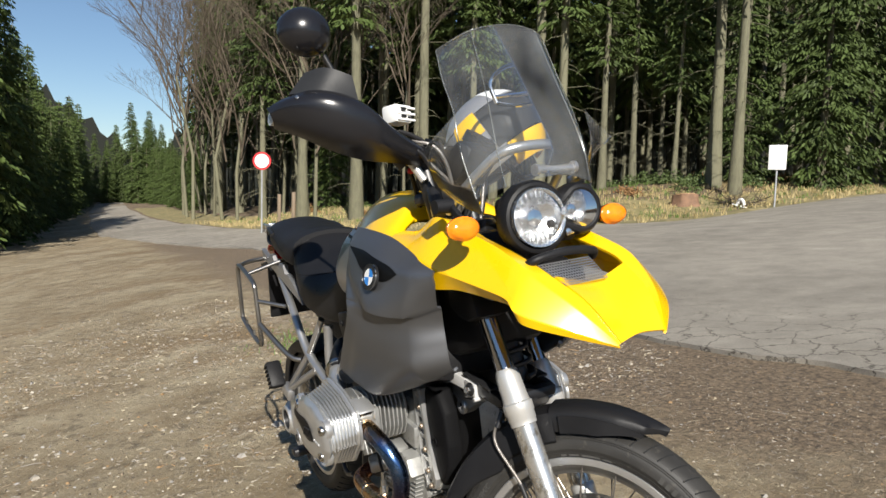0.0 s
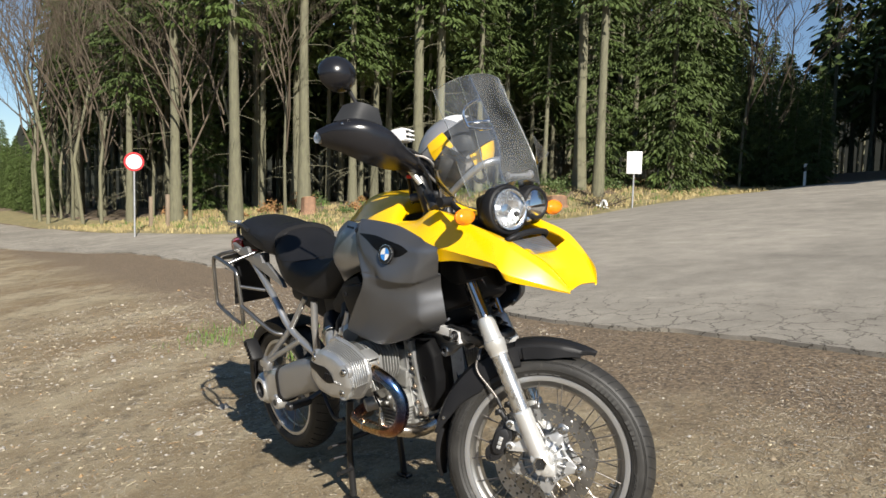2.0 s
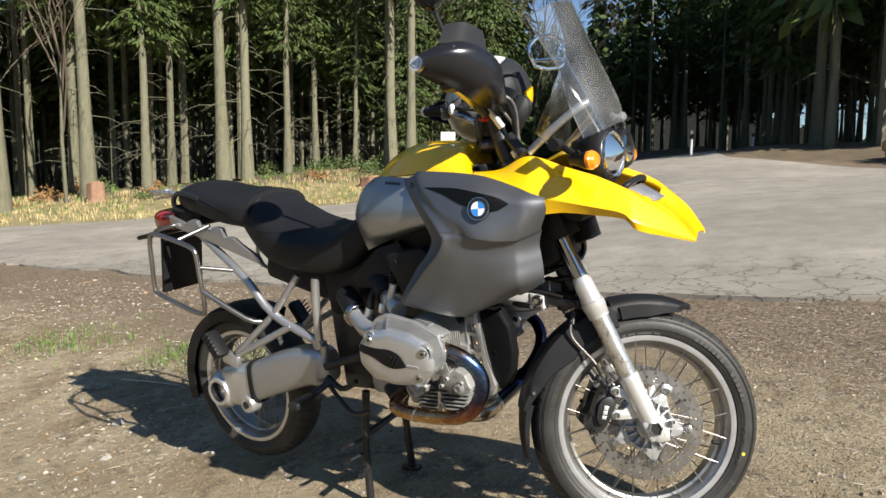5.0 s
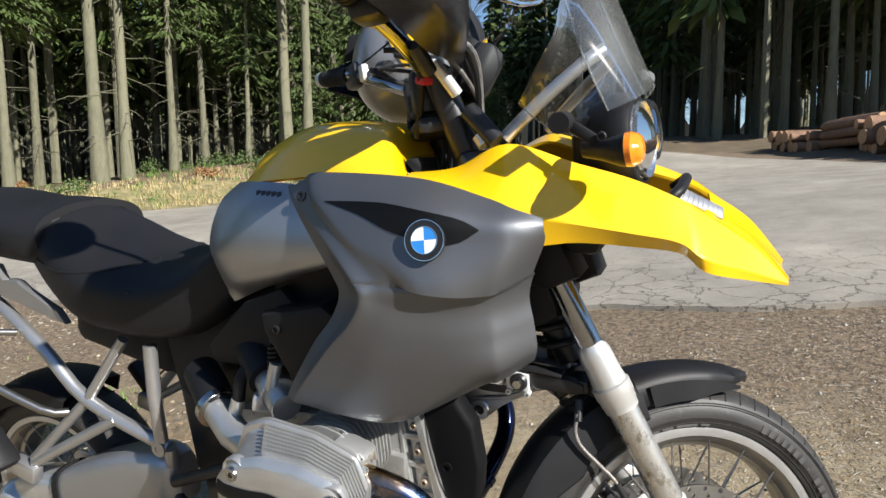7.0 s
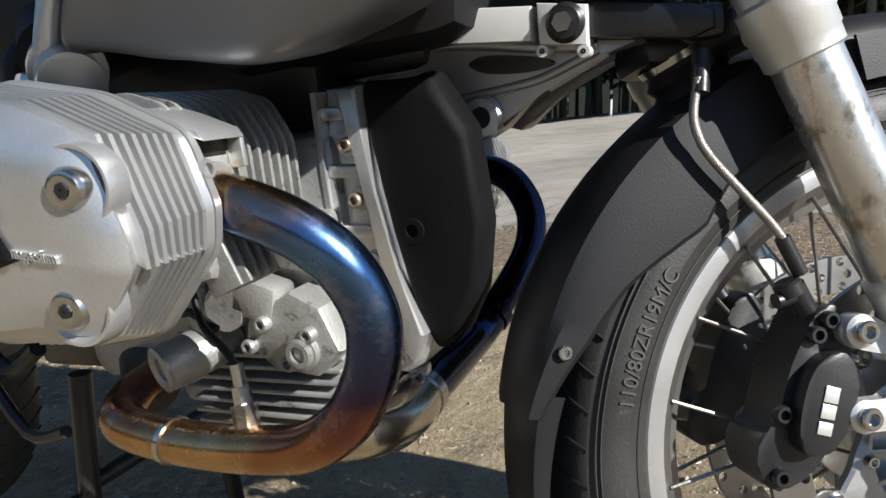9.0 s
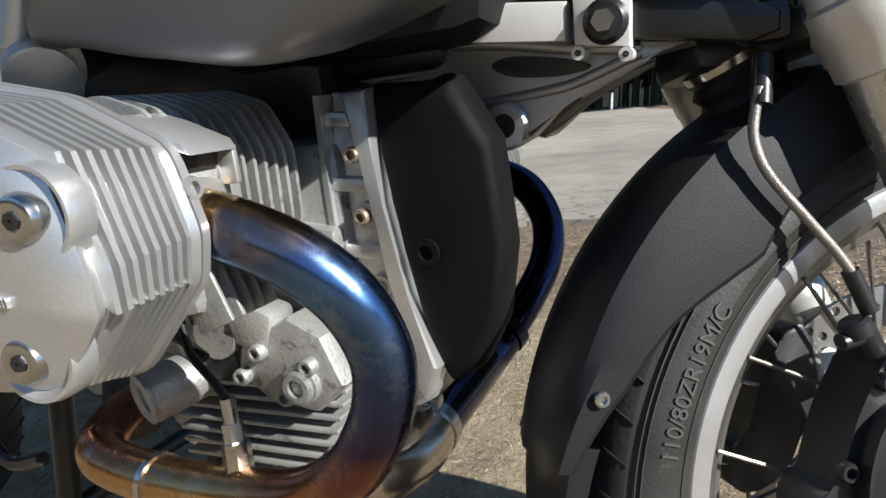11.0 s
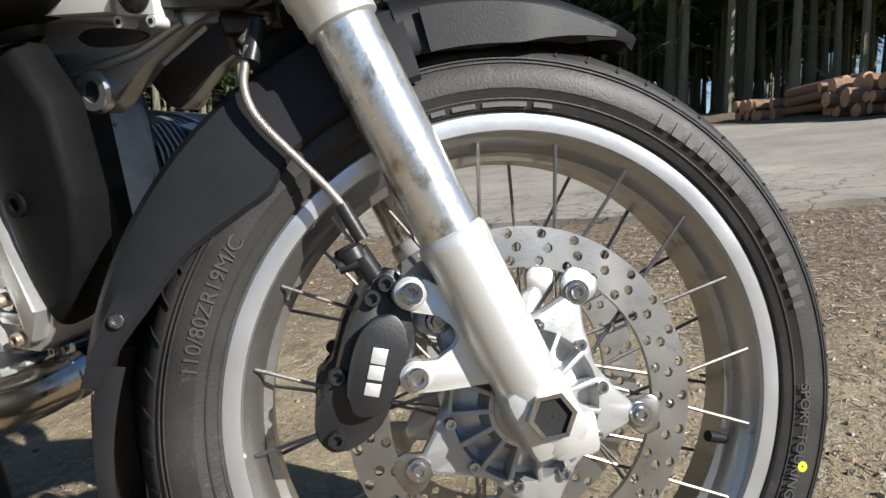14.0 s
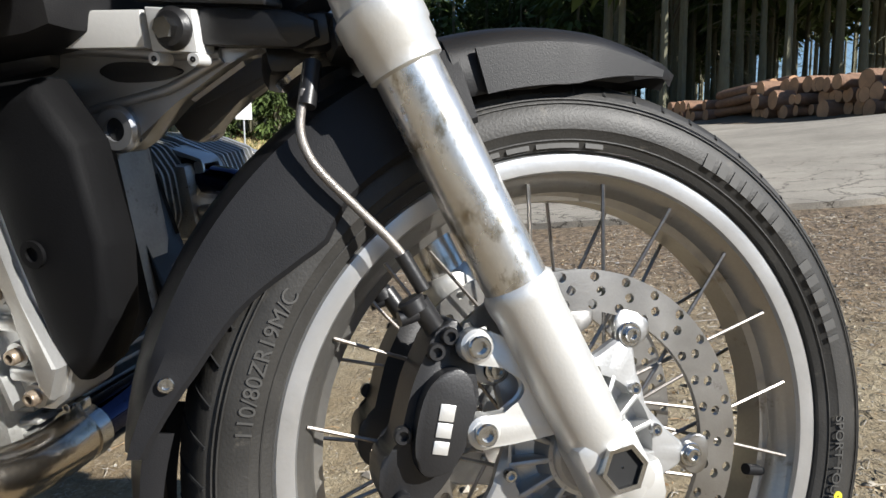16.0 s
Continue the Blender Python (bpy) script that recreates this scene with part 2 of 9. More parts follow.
def oval(c, rx, rz, n=20, k=2.6, y=None, tilt=0.0):
    """A rounded ring round c in the plane across the bike (y, z), a superellipse."""
    out = []
    for i in range(n):
        a = 2 * math.pi * i / n
        ca, sa = math.cos(a), math.sin(a)
        out.append(Vector((c[0] + tilt * rz * math.copysign(abs(sa) ** (2 / k), sa), c[1] + rx * math.copysign(abs(ca) ** (2 / k), ca), c[2] + rz * math.copysign(abs(sa) ** (2 / k), sa))))
    return out


def frame_to(origin, along, up=(0, 0, 1)):
    """A pose at origin whose y axis points along."""
    y = Vector(along).normalized()
    x = y.cross(Vector(up)).normalized()
    z = x.cross(y)
    return Matrix.Translation(origin) @ Matrix((x, y, z)).transposed().to_4x4()


def bolt(bm, at, along, r=0.008, h=0.008, seg=12):
    """A socket-head screw: head, with a sunk six-sided hole."""
    m = frame_to(at, along)
    prof = [(r * 0.55, 0.35 * h), (r * 0.55, h), (r * 0.86, h), (r, h * 0.8), (r, 0)]
    rings = [[m @ Vector((q * math.cos(2 * math.pi * k / seg), y, q * math.sin(2 * math.pi * k / seg))) for k in range(seg)] for q, y in prof]
    loft(bm, rings)
    return bm


def lettering(text, size, depth=0.001):
    """Raised letters as a mesh: x along the line from its start, z up, y depth; and the line's length."""
    cu = bpy.data.curves.new("line", "FONT")
    cu.body, cu.size, cu.extrude = text, size, depth / 2
    ob = bpy.data.objects.new("line", cu)
    scene.collection.objects.link(ob)
    bpy.context.view_layer.update()
    me = bpy.data.meshes.new_from_object(ob.evaluated_get(bpy.context.evaluated_depsgraph_get()))
    bm = bmesh.new()
    bm.from_mesh(me)
    bpy.data.objects.remove(ob)
    bpy.data.curves.remove(cu)
    bpy.data.meshes.remove(me)
    for v in bm.verts:
        v.co = Vector((v.co.x, v.co.z, v.co.y))
    return bm, max(v.co.x for v in bm.verts)


def rounded(outline, n=4):
    """A closed outline of (x, z) points drawn as a smooth curve."""
    q = spline([(*p, 0) for p in outline[-2:] + outline + outline[:2]], n)
    return [(v.x, v.y) for v in q[2 * n: (2 + len(outline)) * n]]


# ---- ground ----
def smooth(a, b, v):
    t = min(1, max(0, (v - a) / (b - a)))
    return t * t * (3 - 2 * t)


ROAD = [(34, 2.6), (12, 2.65), (4, 2.62), (0.2, 2.6), (-3.5, 2.75), (-7, 2.85), (-11, 3.0), (-15, 2.9), (-20, 2.2), (-26, 1.1), (-32, 0.4), (-45, 0.4), (-75, 1.2), (-110, 3.2), (-110, 6.6), (-75, 4.8), (-45, 4.2), (-30, 4.6), (-24, 5.0),
        (-19, 6.6), (-15, 9.2), (-12.6, 12), (-11.6, 15), (-11.4, 18), (-11.0, 23), (-11.5, 30), (-15, 45), (-9, 48), (-5.0, 32), (-4.2, 27), (-3.2, 22.5), (-1.4, 19.0), (0.9, 15.4), (2.3, 12.0), (3.2, 9.6), (5.2, 7.6), (10, 6.5), (34, 6.2)]


def road_gap(x, y):
    """How far (x, y) lies outside the asphalt (inside: negative)."""
    best, inside = 1e9, False
    for (x1, y1), (x2, y2) in zip(ROAD, ROAD[1:] + ROAD[:1]):
        dx, dy = x2 - x1, y2 - y1
        t = min(1, max(0, ((x - x1) * dx + (y - y1) * dy) / (dx * dx + dy * dy)))
        best = min(best, math.hypot(x - x1 - t * dx, y - y1 - t * dy))
        if (y1 > y) != (y2 > y) and x < x1 + (y - y1) / dy * dx:
            inside = not inside
    return -best if inside else best


def lie(x, y):
    """The height of the ground: a slope that rises ahead of and beside the bike, flattening far off."""
    fx, fy = 40 * math.tanh(x / 40), 45 * math.tanh(y / 45)
    z = 0.0895 * fx + 0.1148 * fy
    z += 0.05 * 30 * math.tanh(max(0, -x - 3) / 30) * (1 - smooth(4, 16, y))
    z -= 0.36 * smooth(6, 13, y) * smooth(-4, 1.5, x)
    r = math.hypot(x, y)
    if r > 6:
        z += 0.10 * smooth(6, 14, r) * noise.noise((x * 0.21, y * 0.21, 0.3))
    if x < -7 and y > 2:
        g = road_gap(x, y)
        if g > 0:
            z += 1.05 * smooth(0.6, 9, g) * smooth(-7, -11, x)
    return z


def sheet(x0, x1, y0, y1, nx, ny, keep=None, lift=0.0, rough=0.0):
    bm = bmesh.new()
    xs = [x0 + (x1 - x0) * i / nx for i in range(nx + 1)] if not isinstance(nx, list) else nx
    ys = [y0 + (y1 - y0) * j / ny for j in range(ny + 1)] if not isinstance(ny, list) else ny
    grid = [[bm.verts.new((x, y, lie(x, y) + lift + (rough * noise.noise((x * 9, y * 9, 4)) if rough else 0))) for y in ys] for x in xs]
    for i in range(len(xs) - 1):
        for j in range(len(ys) - 1):
            bm.faces.new((grid[i][j], grid[i + 1][j], grid[i + 1][j + 1], grid[i][j + 1]))
    return bm


def spread(lo, hi, near, step):
    """Grid lines that are close together near the bike and wide apart far off."""
    out, v = [0.0], 0.0
    while v < hi:
        v += step + max(0, v - near) * 0.09
        out.append(v)
    w = 0.0
    while w > lo:
        w -= step + max(0, -w - near) * 0.09
        out.append(w)
    return sorted(out)


def ground_material():
    """Trodden dirt with grit, bark crumbs and pale dust; forest litter farther from the asphalt."""
    m = bpy.data.materials.new("dirt and litter")
    m.use_nodes = True
    n, l = m.node_tree.nodes, m.node_tree.links
    b = n["Principled BSDF"]
    b.inputs["Roughness"].default_value = 0.93
    co = n.new("ShaderNodeTexCoord")

    def nz(scale, detail=8, rough=0.6):
        t = n.new("ShaderNodeTexNoise")
        t.inputs["Scale"].default_value, t.inputs["Detail"].default_value, t.inputs["Roughness"].default_value = scale, detail, rough
        l.new(co.outputs["Object"], t.inputs["Vector"])
        return t.outputs[0]

    def mixc(f, a, c):
        x = n.new("ShaderNodeMix")
        x.data_type = "RGBA"
        l.new(f, x.inputs["Factor"])
        for s, v in (("A", a), ("B", c)):
            if isinstance(v, tuple):
                x.inputs[s].default_value = (*v, 1)
            else:
                l.new(v, x.inputs[s])
        return x.outputs["Result"]

    def step(v, a, c):
        r = n.new("ShaderNodeMapRange")
        r.inputs["From Min"].default_value, r.inputs["From Max"].default_value = a, c
        l.new(v, r.inputs["Value"])
        return r.outputs[0]

    sep = n.new("ShaderNodeSeparateXYZ")
    l.new(co.outputs["Object"], sep.inputs[0])
    pale, earth, dark = (0.370, 0.305, 0.195), (0.240, 0.182, 0.104), (0.092, 0.069, 0.043)
    base = mixc(step(nz(0.9, 10, 0.75), 0.42, 0.58), earth, pale)
    base = mixc(step(nz(0.42, 11, 0.78), 0.49, 0.60), base, (0.205, 0.140, 0.070))
    base = mixc(step(nz(2.6, 10, 0.8), 0.55, 0.66), base, (0.130, 0.094, 0.052))
    base = mixc(step(nz(1.7, 12, 0.82), 0.57, 0.66), base, (0.46, 0.40, 0.29))
    base = mixc(step(nz(7, 8, 0.75), 0.52, 0.70), base, dark)
    base = mixc(step(nz(70, 4, 0.8), 0.56, 0.74), base, (0.50, 0.45, 0.36))
    base = mixc(step(nz(120, 3, 0.8), 0.58, 0.72), base, (0.13, 0.098, 0.066))
    # a belt of dark bark litter beside the asphalt
    belt = n.new("ShaderNodeMath")
    belt.operation = "MULTIPLY_ADD"
    belt.inputs[1].default_value = 1.6
    l.new(nz(1.4, 8, 0.7), belt.inputs[0])
    l.new(sep.outputs[1], belt.inputs[2])
    litter = mixc(step(nz(38, 6, 0.75), 0.40, 0.64), (0.085, 0.062, 0.040), (0.30, 0.22, 0.14))
    base = mixc(step(belt.outputs[0], 1.75, 2.5), base, litter)
    l.new(base, b.inputs["Base Color"])
    h = n.new("ShaderNodeMath")
    h.operation = "MULTIPLY_ADD"
    h.inputs[1].default_value = 0.35
    l.new(nz(95, 4, 0.75), h.inputs[0])
    l.new(nz(16, 8, 0.7), h.inputs[2])
    bp = n.new("ShaderNodeBump")
    bp.inputs["Strength"].default_value, bp.inputs["Distance"].default_value = 0.75, 0.03
    l.new(h.outputs[0], bp.inputs["Height"])
    l.new(bp.outputs[0], b.inputs["Normal"])
    return m


def asphalt_material():
    """Old pale asphalt: fine stone grain, worn bands, a net of cracks towards its near edge."""
    m = bpy.data.materials.new("old asphalt")
    m.use_nodes = True
    n, l = m.node_tree.nodes, m.node_tree.links
    b = n["Principled BSDF"]
    b.inputs["Roughness"].default_value = 0.88
    co = n.new("ShaderNodeTexCoord")
    big, mid, fine = n.new("ShaderNodeTexNoise"), n.new("ShaderNodeTexNoise"), n.new("ShaderNodeTexNoise")
    for t, s, d in ((big, 0.35, 8), (mid, 2.2, 10), (fine, 160, 2)):
        t.inputs["Scale"].default_value, t.inputs["Detail"].default_value, t.inputs["Roughness"].default_value = s, d, 0.7
        l.new(co.outputs["Object"], t.inputs["Vector"])
    vor = n.new("ShaderNodeTexVoronoi")
    vor.feature = "DISTANCE_TO_EDGE"
    vor.inputs["Scale"].default_value = 4.2
    warp = n.new("ShaderNodeVectorMath")
    warp.operation = "MULTIPLY_ADD"
    warp.inputs[1].default_value = (0.35, 0.35, 0.35)
    l.new(mid.outputs["Color"], warp.inputs[0])
    l.new(co.outputs["Object"], warp.inputs[2])
    l.new(warp.outputs[0], vor.inputs["Vector"])
    ramp = n.new("ShaderNodeValToRGB")
    e = ramp.color_ramp.elements
    e[0].position, e[0].color, e[1].position, e[1].color = 0.3, (0.215, 0.193, 0.158, 1), 0.7, (0.36, 0.325, 0.268, 1)
    l.new(big.outputs[0], ramp.inputs[0])
    sp = n.new("ShaderNodeMix")
    sp.data_type, sp.blend_type = "RGBA", "OVERLAY"
    sp.inputs["Factor"].default_value = 0.55
    l.new(ramp.outputs[0], sp.inputs["A"])
    l.new(fine.outputs[0], sp.inputs["B"])
    sp2 = n.new("ShaderNodeMix")
    sp2.data_type, sp2.blend_type = "RGBA", "OVERLAY"
    sp2.inputs["Factor"].default_value = 0.6
    l.new(sp.outputs["Result"], sp2.inputs["A"])
    l.new(mid.outputs[0], sp2.inputs["B"])
    sep = n.new("ShaderNodeSeparateXYZ")
    l.new(co.outputs["Object"], sep.inputs[0])
    lim = n.new("ShaderNodeMapRange")
    lim.inputs["From Min"].default_value, lim.inputs["From Max"].default_value = 4.0, 5.4
    lim.inputs["To Min"].default_value, lim.inputs["To Max"].default_value = 0.020, 0.0
    wob = n.new("ShaderNodeMath")
    wob.operation = "MULTIPLY_ADD"
    wob.inputs[1].default_value = 2.2
    l.new(mid.outputs[0], wob.inputs[0])
    l.new(sep.outputs[1], wob.inputs[2])
    l.new(wob.outputs[0], lim.inputs["Value"])
    lt = n.new("ShaderNodeMath")
    lt.operation = "LESS_THAN"
    l.new(vor.outputs["Distance"], lt.inputs[0])
    l.new(lim.outputs[0], lt.inputs[1])
    cr = n.new("ShaderNodeMix")
    cr.data_type = "RGBA"
    l.new(lt.outputs[0], cr.inputs["Factor"])
    l.new(sp2.outputs["Result"], cr.inputs["A"])
    cr.inputs["B"].default_value = (0.10, 0.088, 0.070, 1)
    l.new(cr.outputs["Result"], b.inputs["Base Color"])
    inv = n.new("ShaderNodeMath")
    inv.operation = "MULTIPLY_ADD"
    inv.inputs[1].default_value = -3.0
    l.new(lt.outputs[0], inv.inputs[0])
    l.new(fine.outputs[0], inv.inputs[2])
    bp = n.new("ShaderNodeBump")
    bp.inputs["Strength"].default_value, bp.inputs["Distance"].default_value = 0.5, 0.006
    l.new(inv.outputs[0], bp.inputs["Height"])
    l.new(bp.outputs[0], b.inputs["Normal"])
    return m


GROUNDM, ASPHALT = ground_material(), asphalt_material()
gx, gy = spread(-420, 420, 9, 0.35), spread(-420, 420, 9, 0.35)
ground = tagged(link("ground", sheet(0, 0, 0, 0, gx, gy), GROUNDM), "dry trodden dirt and gravel with bark litter", "ground", kind="structure")


def road_sheet():
    """The asphalt, laid over the ground, with a frayed near edge that steps down to the dirt."""
    bm = bmesh.new()
    line = []
    for (x1, y1), (x2, y2) in zip(ROAD, ROAD[1:] + ROAD[:1]):
        n = max(1, int(math.hypot(x2 - x1, y2 - y1) / (0.18 if -12 < x1 < 14 and y1 < 4 else 0.8)))
        for k in range(n):
            x, y = x1 + (x2 - x1) * k / n, y1 + (y2 - y1) * k / n
            w = 0.13 * noise.noise((x * 1.3, y * 1.3, 1)) + 0.07 * noise.noise((x * 5, y * 5, 2))
            line.append((x, y + w))
    edge = [bm.verts.new((x, y, 0)) for x, y in line]
    f = bm.faces.new(edge)
    bmesh.ops.triangulate(bm, faces=[f])
    for cut in range(-110, 36, 2):
        bmesh.ops.bisect_plane(bm, geom=bm.verts[:] + bm.edges[:] + bm.faces[:], plane_co=(cut, 0, 0), plane_no=(1, 0, 0))
    for cut in range(-12, 48, 2):
        bmesh.ops.bisect_plane(bm, geom=bm.verts[:] + bm.edges[:] + bm.faces[:], plane_co=(0, cut, 0), plane_no=(0, 1, 0))
    for v in bm.verts:
        v.co.z = lie(v.co.x, v.co.y) + 0.03
    rim = [e for e in bm.edges if e.is_boundary]
    low = bmesh.ops.extrude_edge_only(bm, edges=rim)["geom"]
    for v in low:
        if isinstance(v, bmesh.types.BMVert):
            v.co.z -= 0.12
    bmesh.ops.recalc_face_normals(bm, faces=bm.faces)
    return bm


tagged(link("road", road_sheet(), ASPHALT), "pale worn asphalt with a cracked crumbling edge", "road", kind="structure")


# ---- grit, pebbles and straw on the dirt ----
def litter_material():
    m = material("mixed grit", (0.3, 0.26, 0.2), 0.9, vary=0.25, scale=60, bump=0.2, fine=400)
    n, l = m.node_tree.nodes, m.node_tree.links
    g, r = n.new("ShaderNodeNewGeometry"), n.new("ShaderNodeValToRGB")
    l.new(g.outputs["Random Per Island"], r.inputs[0])
    r.color_ramp.interpolation = "CONSTANT"
    e = r.color_ramp.elements
    e[0].position, e[0].color, e[1].position, e[1].color = 0.0, (0.09, 0.07, 0.05, 1), 0.14, (0.24, 0.19, 0.13, 1)
    for q, c in ((0.34, (0.36, 0.32, 0.26)), (0.55, (0.30, 0.28, 0.25)), (0.72, (0.42, 0.36, 0.25)), (0.84, (0.28, 0.18, 0.09)), (0.975, (0.46, 0.42, 0.34))):
        e.new(q).color = (*c, 1)
    l.new(r.outputs[0], n["Principled BSDF"].inputs["Base Color"])
    return m


GRIT = litter_material()


def scatter(name, label, category, count, x0, x1, y0, y1, seed, kind, grow=1.0):
    """Loose bits lying on the dirt as one mesh: flat stones or bent straws."""
    rd = random.Random(seed)
    vs, fs = [], []
    while count > 0:
        x, y = rd.uniform(x0, x1), rd.uniform(y0, y1)
        if road_gap(x, y) < 0.12 or noise.noise((x * 0.9, y * 0.9, 5)) + rd.uniform(-0.7, 0.7) < -0.2:
            continue
        count -= 1
        z, a, b = lie(x, y), rd.uniform(0, 6.28), len(vs)
        ca, sa = math.cos(a), math.sin(a)
        if kind == "stone":
            s = grow * 0.0026 * math.exp(rd.gauss(0, 0.5))
            w, h = s * rd.uniform(0.5, 1), s * rd.uniform(0.3, 0.7)
            for u, v, q in ((s, 0, 0.1), (0.3 * s, w, 0), (-s, 0.2 * w, 0.1), (-0.2 * s, -w, 0)):
                vs.append((x + ca * u - sa * v, y + sa * u + ca * v, z + q * h))
            for u, v in ((0.45 * s, 0.3 * w), (-0.5 * s, 0.1 * w), (0, -0.5 * w)):
                vs.append((x + ca * u - sa * v, y + sa * u + ca * v, z + h * rd.uniform(0.8, 1.3)))
            fs += [(b, b + 1, b + 4), (b + 1, b + 2, b + 5, b + 4), (b + 2, b + 3, b + 6, b + 5), (b + 3, b, b + 4, b + 6), (b + 4, b + 5, b + 6)]
        else:
            ln, w = grow * 0.007 * math.exp(rd.gauss(0.1, 0.6)), grow * rd.uniform(0.0004, 0.0010)
            bend, up = rd.uniform(-0.4, 0.4) * ln, rd.uniform(0.001, 0.006)
            for u, v, q in ((-ln, 0, 0), (0, bend, up), (ln, 0, rd.uniform(0, 0.006))):
                for d, t in ((-w, 0), (w, 0), (0, 1.4 * w)):
                    vs.append((x + ca * u - sa * (v + d), y + sa * u + ca * (v + d), z + q + t))
            for k in (0, 3):
                for i, j in ((0, 1), (1, 2), (2, 0)):
                    fs.append((b + k + i, b + k + j, b + k + 3 + j, b + k + 3 + i))
    me = bpy.data.meshes.new(name)
    me.from_pydata(vs, [], fs)
    me.materials.append(GRIT)
    return tagged(new(name, me), label, category, kind="stuff")


scatter("gravel", "loose grey and brown grit on the dirt", "gravel", 16000, -2.4, 3.2, -1.4, 2.8, 21, "stone")
scatter("gravel", "loose grey and brown grit on the dirt", "gravel", 12000, -0.2, 2.6, 0.0, 2.75, 22, "stone")
scatter("straw_litter", "dry straw and needle bits on the dirt", "litter", 9000, -2.4, 3.2, -1.4, 2.8, 23, "straw")
scatter("straw_litter", "dry straw and needle bits on the dirt", "litter", 9000, -0.2, 2.8, 0.2, 2.75, 24, "straw")
scatter("gravel", "loose grey and brown grit on the dirt", "gravel", 11000, -8.0, -1.8, -2.8, 2.6, 25, "stone", 2.2)
scatter("straw_litter", "dry straw and needle bits on the dirt", "litter", 5000, -7.0, -1.8, -2.8, 2.6, 26, "straw", 2.0)
PALESTICK = material("bleached stick", (0.55, 0.47, 0.34), 0.8, vary=0.2, scale=30, bump=0.2)
for x, y, ln, a in ((1.35, 1.35, 0.10, 8), (1.05, 1.15, 0.05, 25), (-2.95, 0.55, 0.32, 12), (-1.1, -0.55, 0.07, 70), (0.9, 1.9, 0.06, 150)):
    bm = bmesh.new()
    tube(bm, [(-ln, 0, 0.006), (0, 0.04 * ln, 0.012), (ln, 0, 0.007)], 0.004, 7, 3, 0.0025)
    tagged(link("stick", bm, PALESTICK, pose(x, y, lie(x, y), 0, 0, a)), "pale bleached stick lying on the dirt", "stick", "sticks on the dirt")


# ---- the motorcycle ----
bike = thing("motorcycle", "yellow and grey touring enduro motorcycle on its centre stand", "motorcycle", LEVEL)


def upright(c, heading, lean):
    """A wheel's pose: its centre, the side it is steered to and its lean, in degrees."""
    h, k = radians(heading), radians(lean)
    n = Vector((-math.sin(h) * math.cos(k), math.cos(h) * math.cos(k), math.sin(k)))
    f = n.cross(Vector((0, 0, 1))).normalized()
    return Matrix.Translation(c) @ Matrix((f, n, f.cross(n))).transposed().to_4x4()


WHEEL = upright((0.004, 0.023, 0.3375), 32.4, -9.4)
FORK = WHEEL.copy()
FENDER = upright((0.018, 0.012, 0.330), 32.0, -4.5)
REAR = pose(-1.507, 0.0, 0.345)


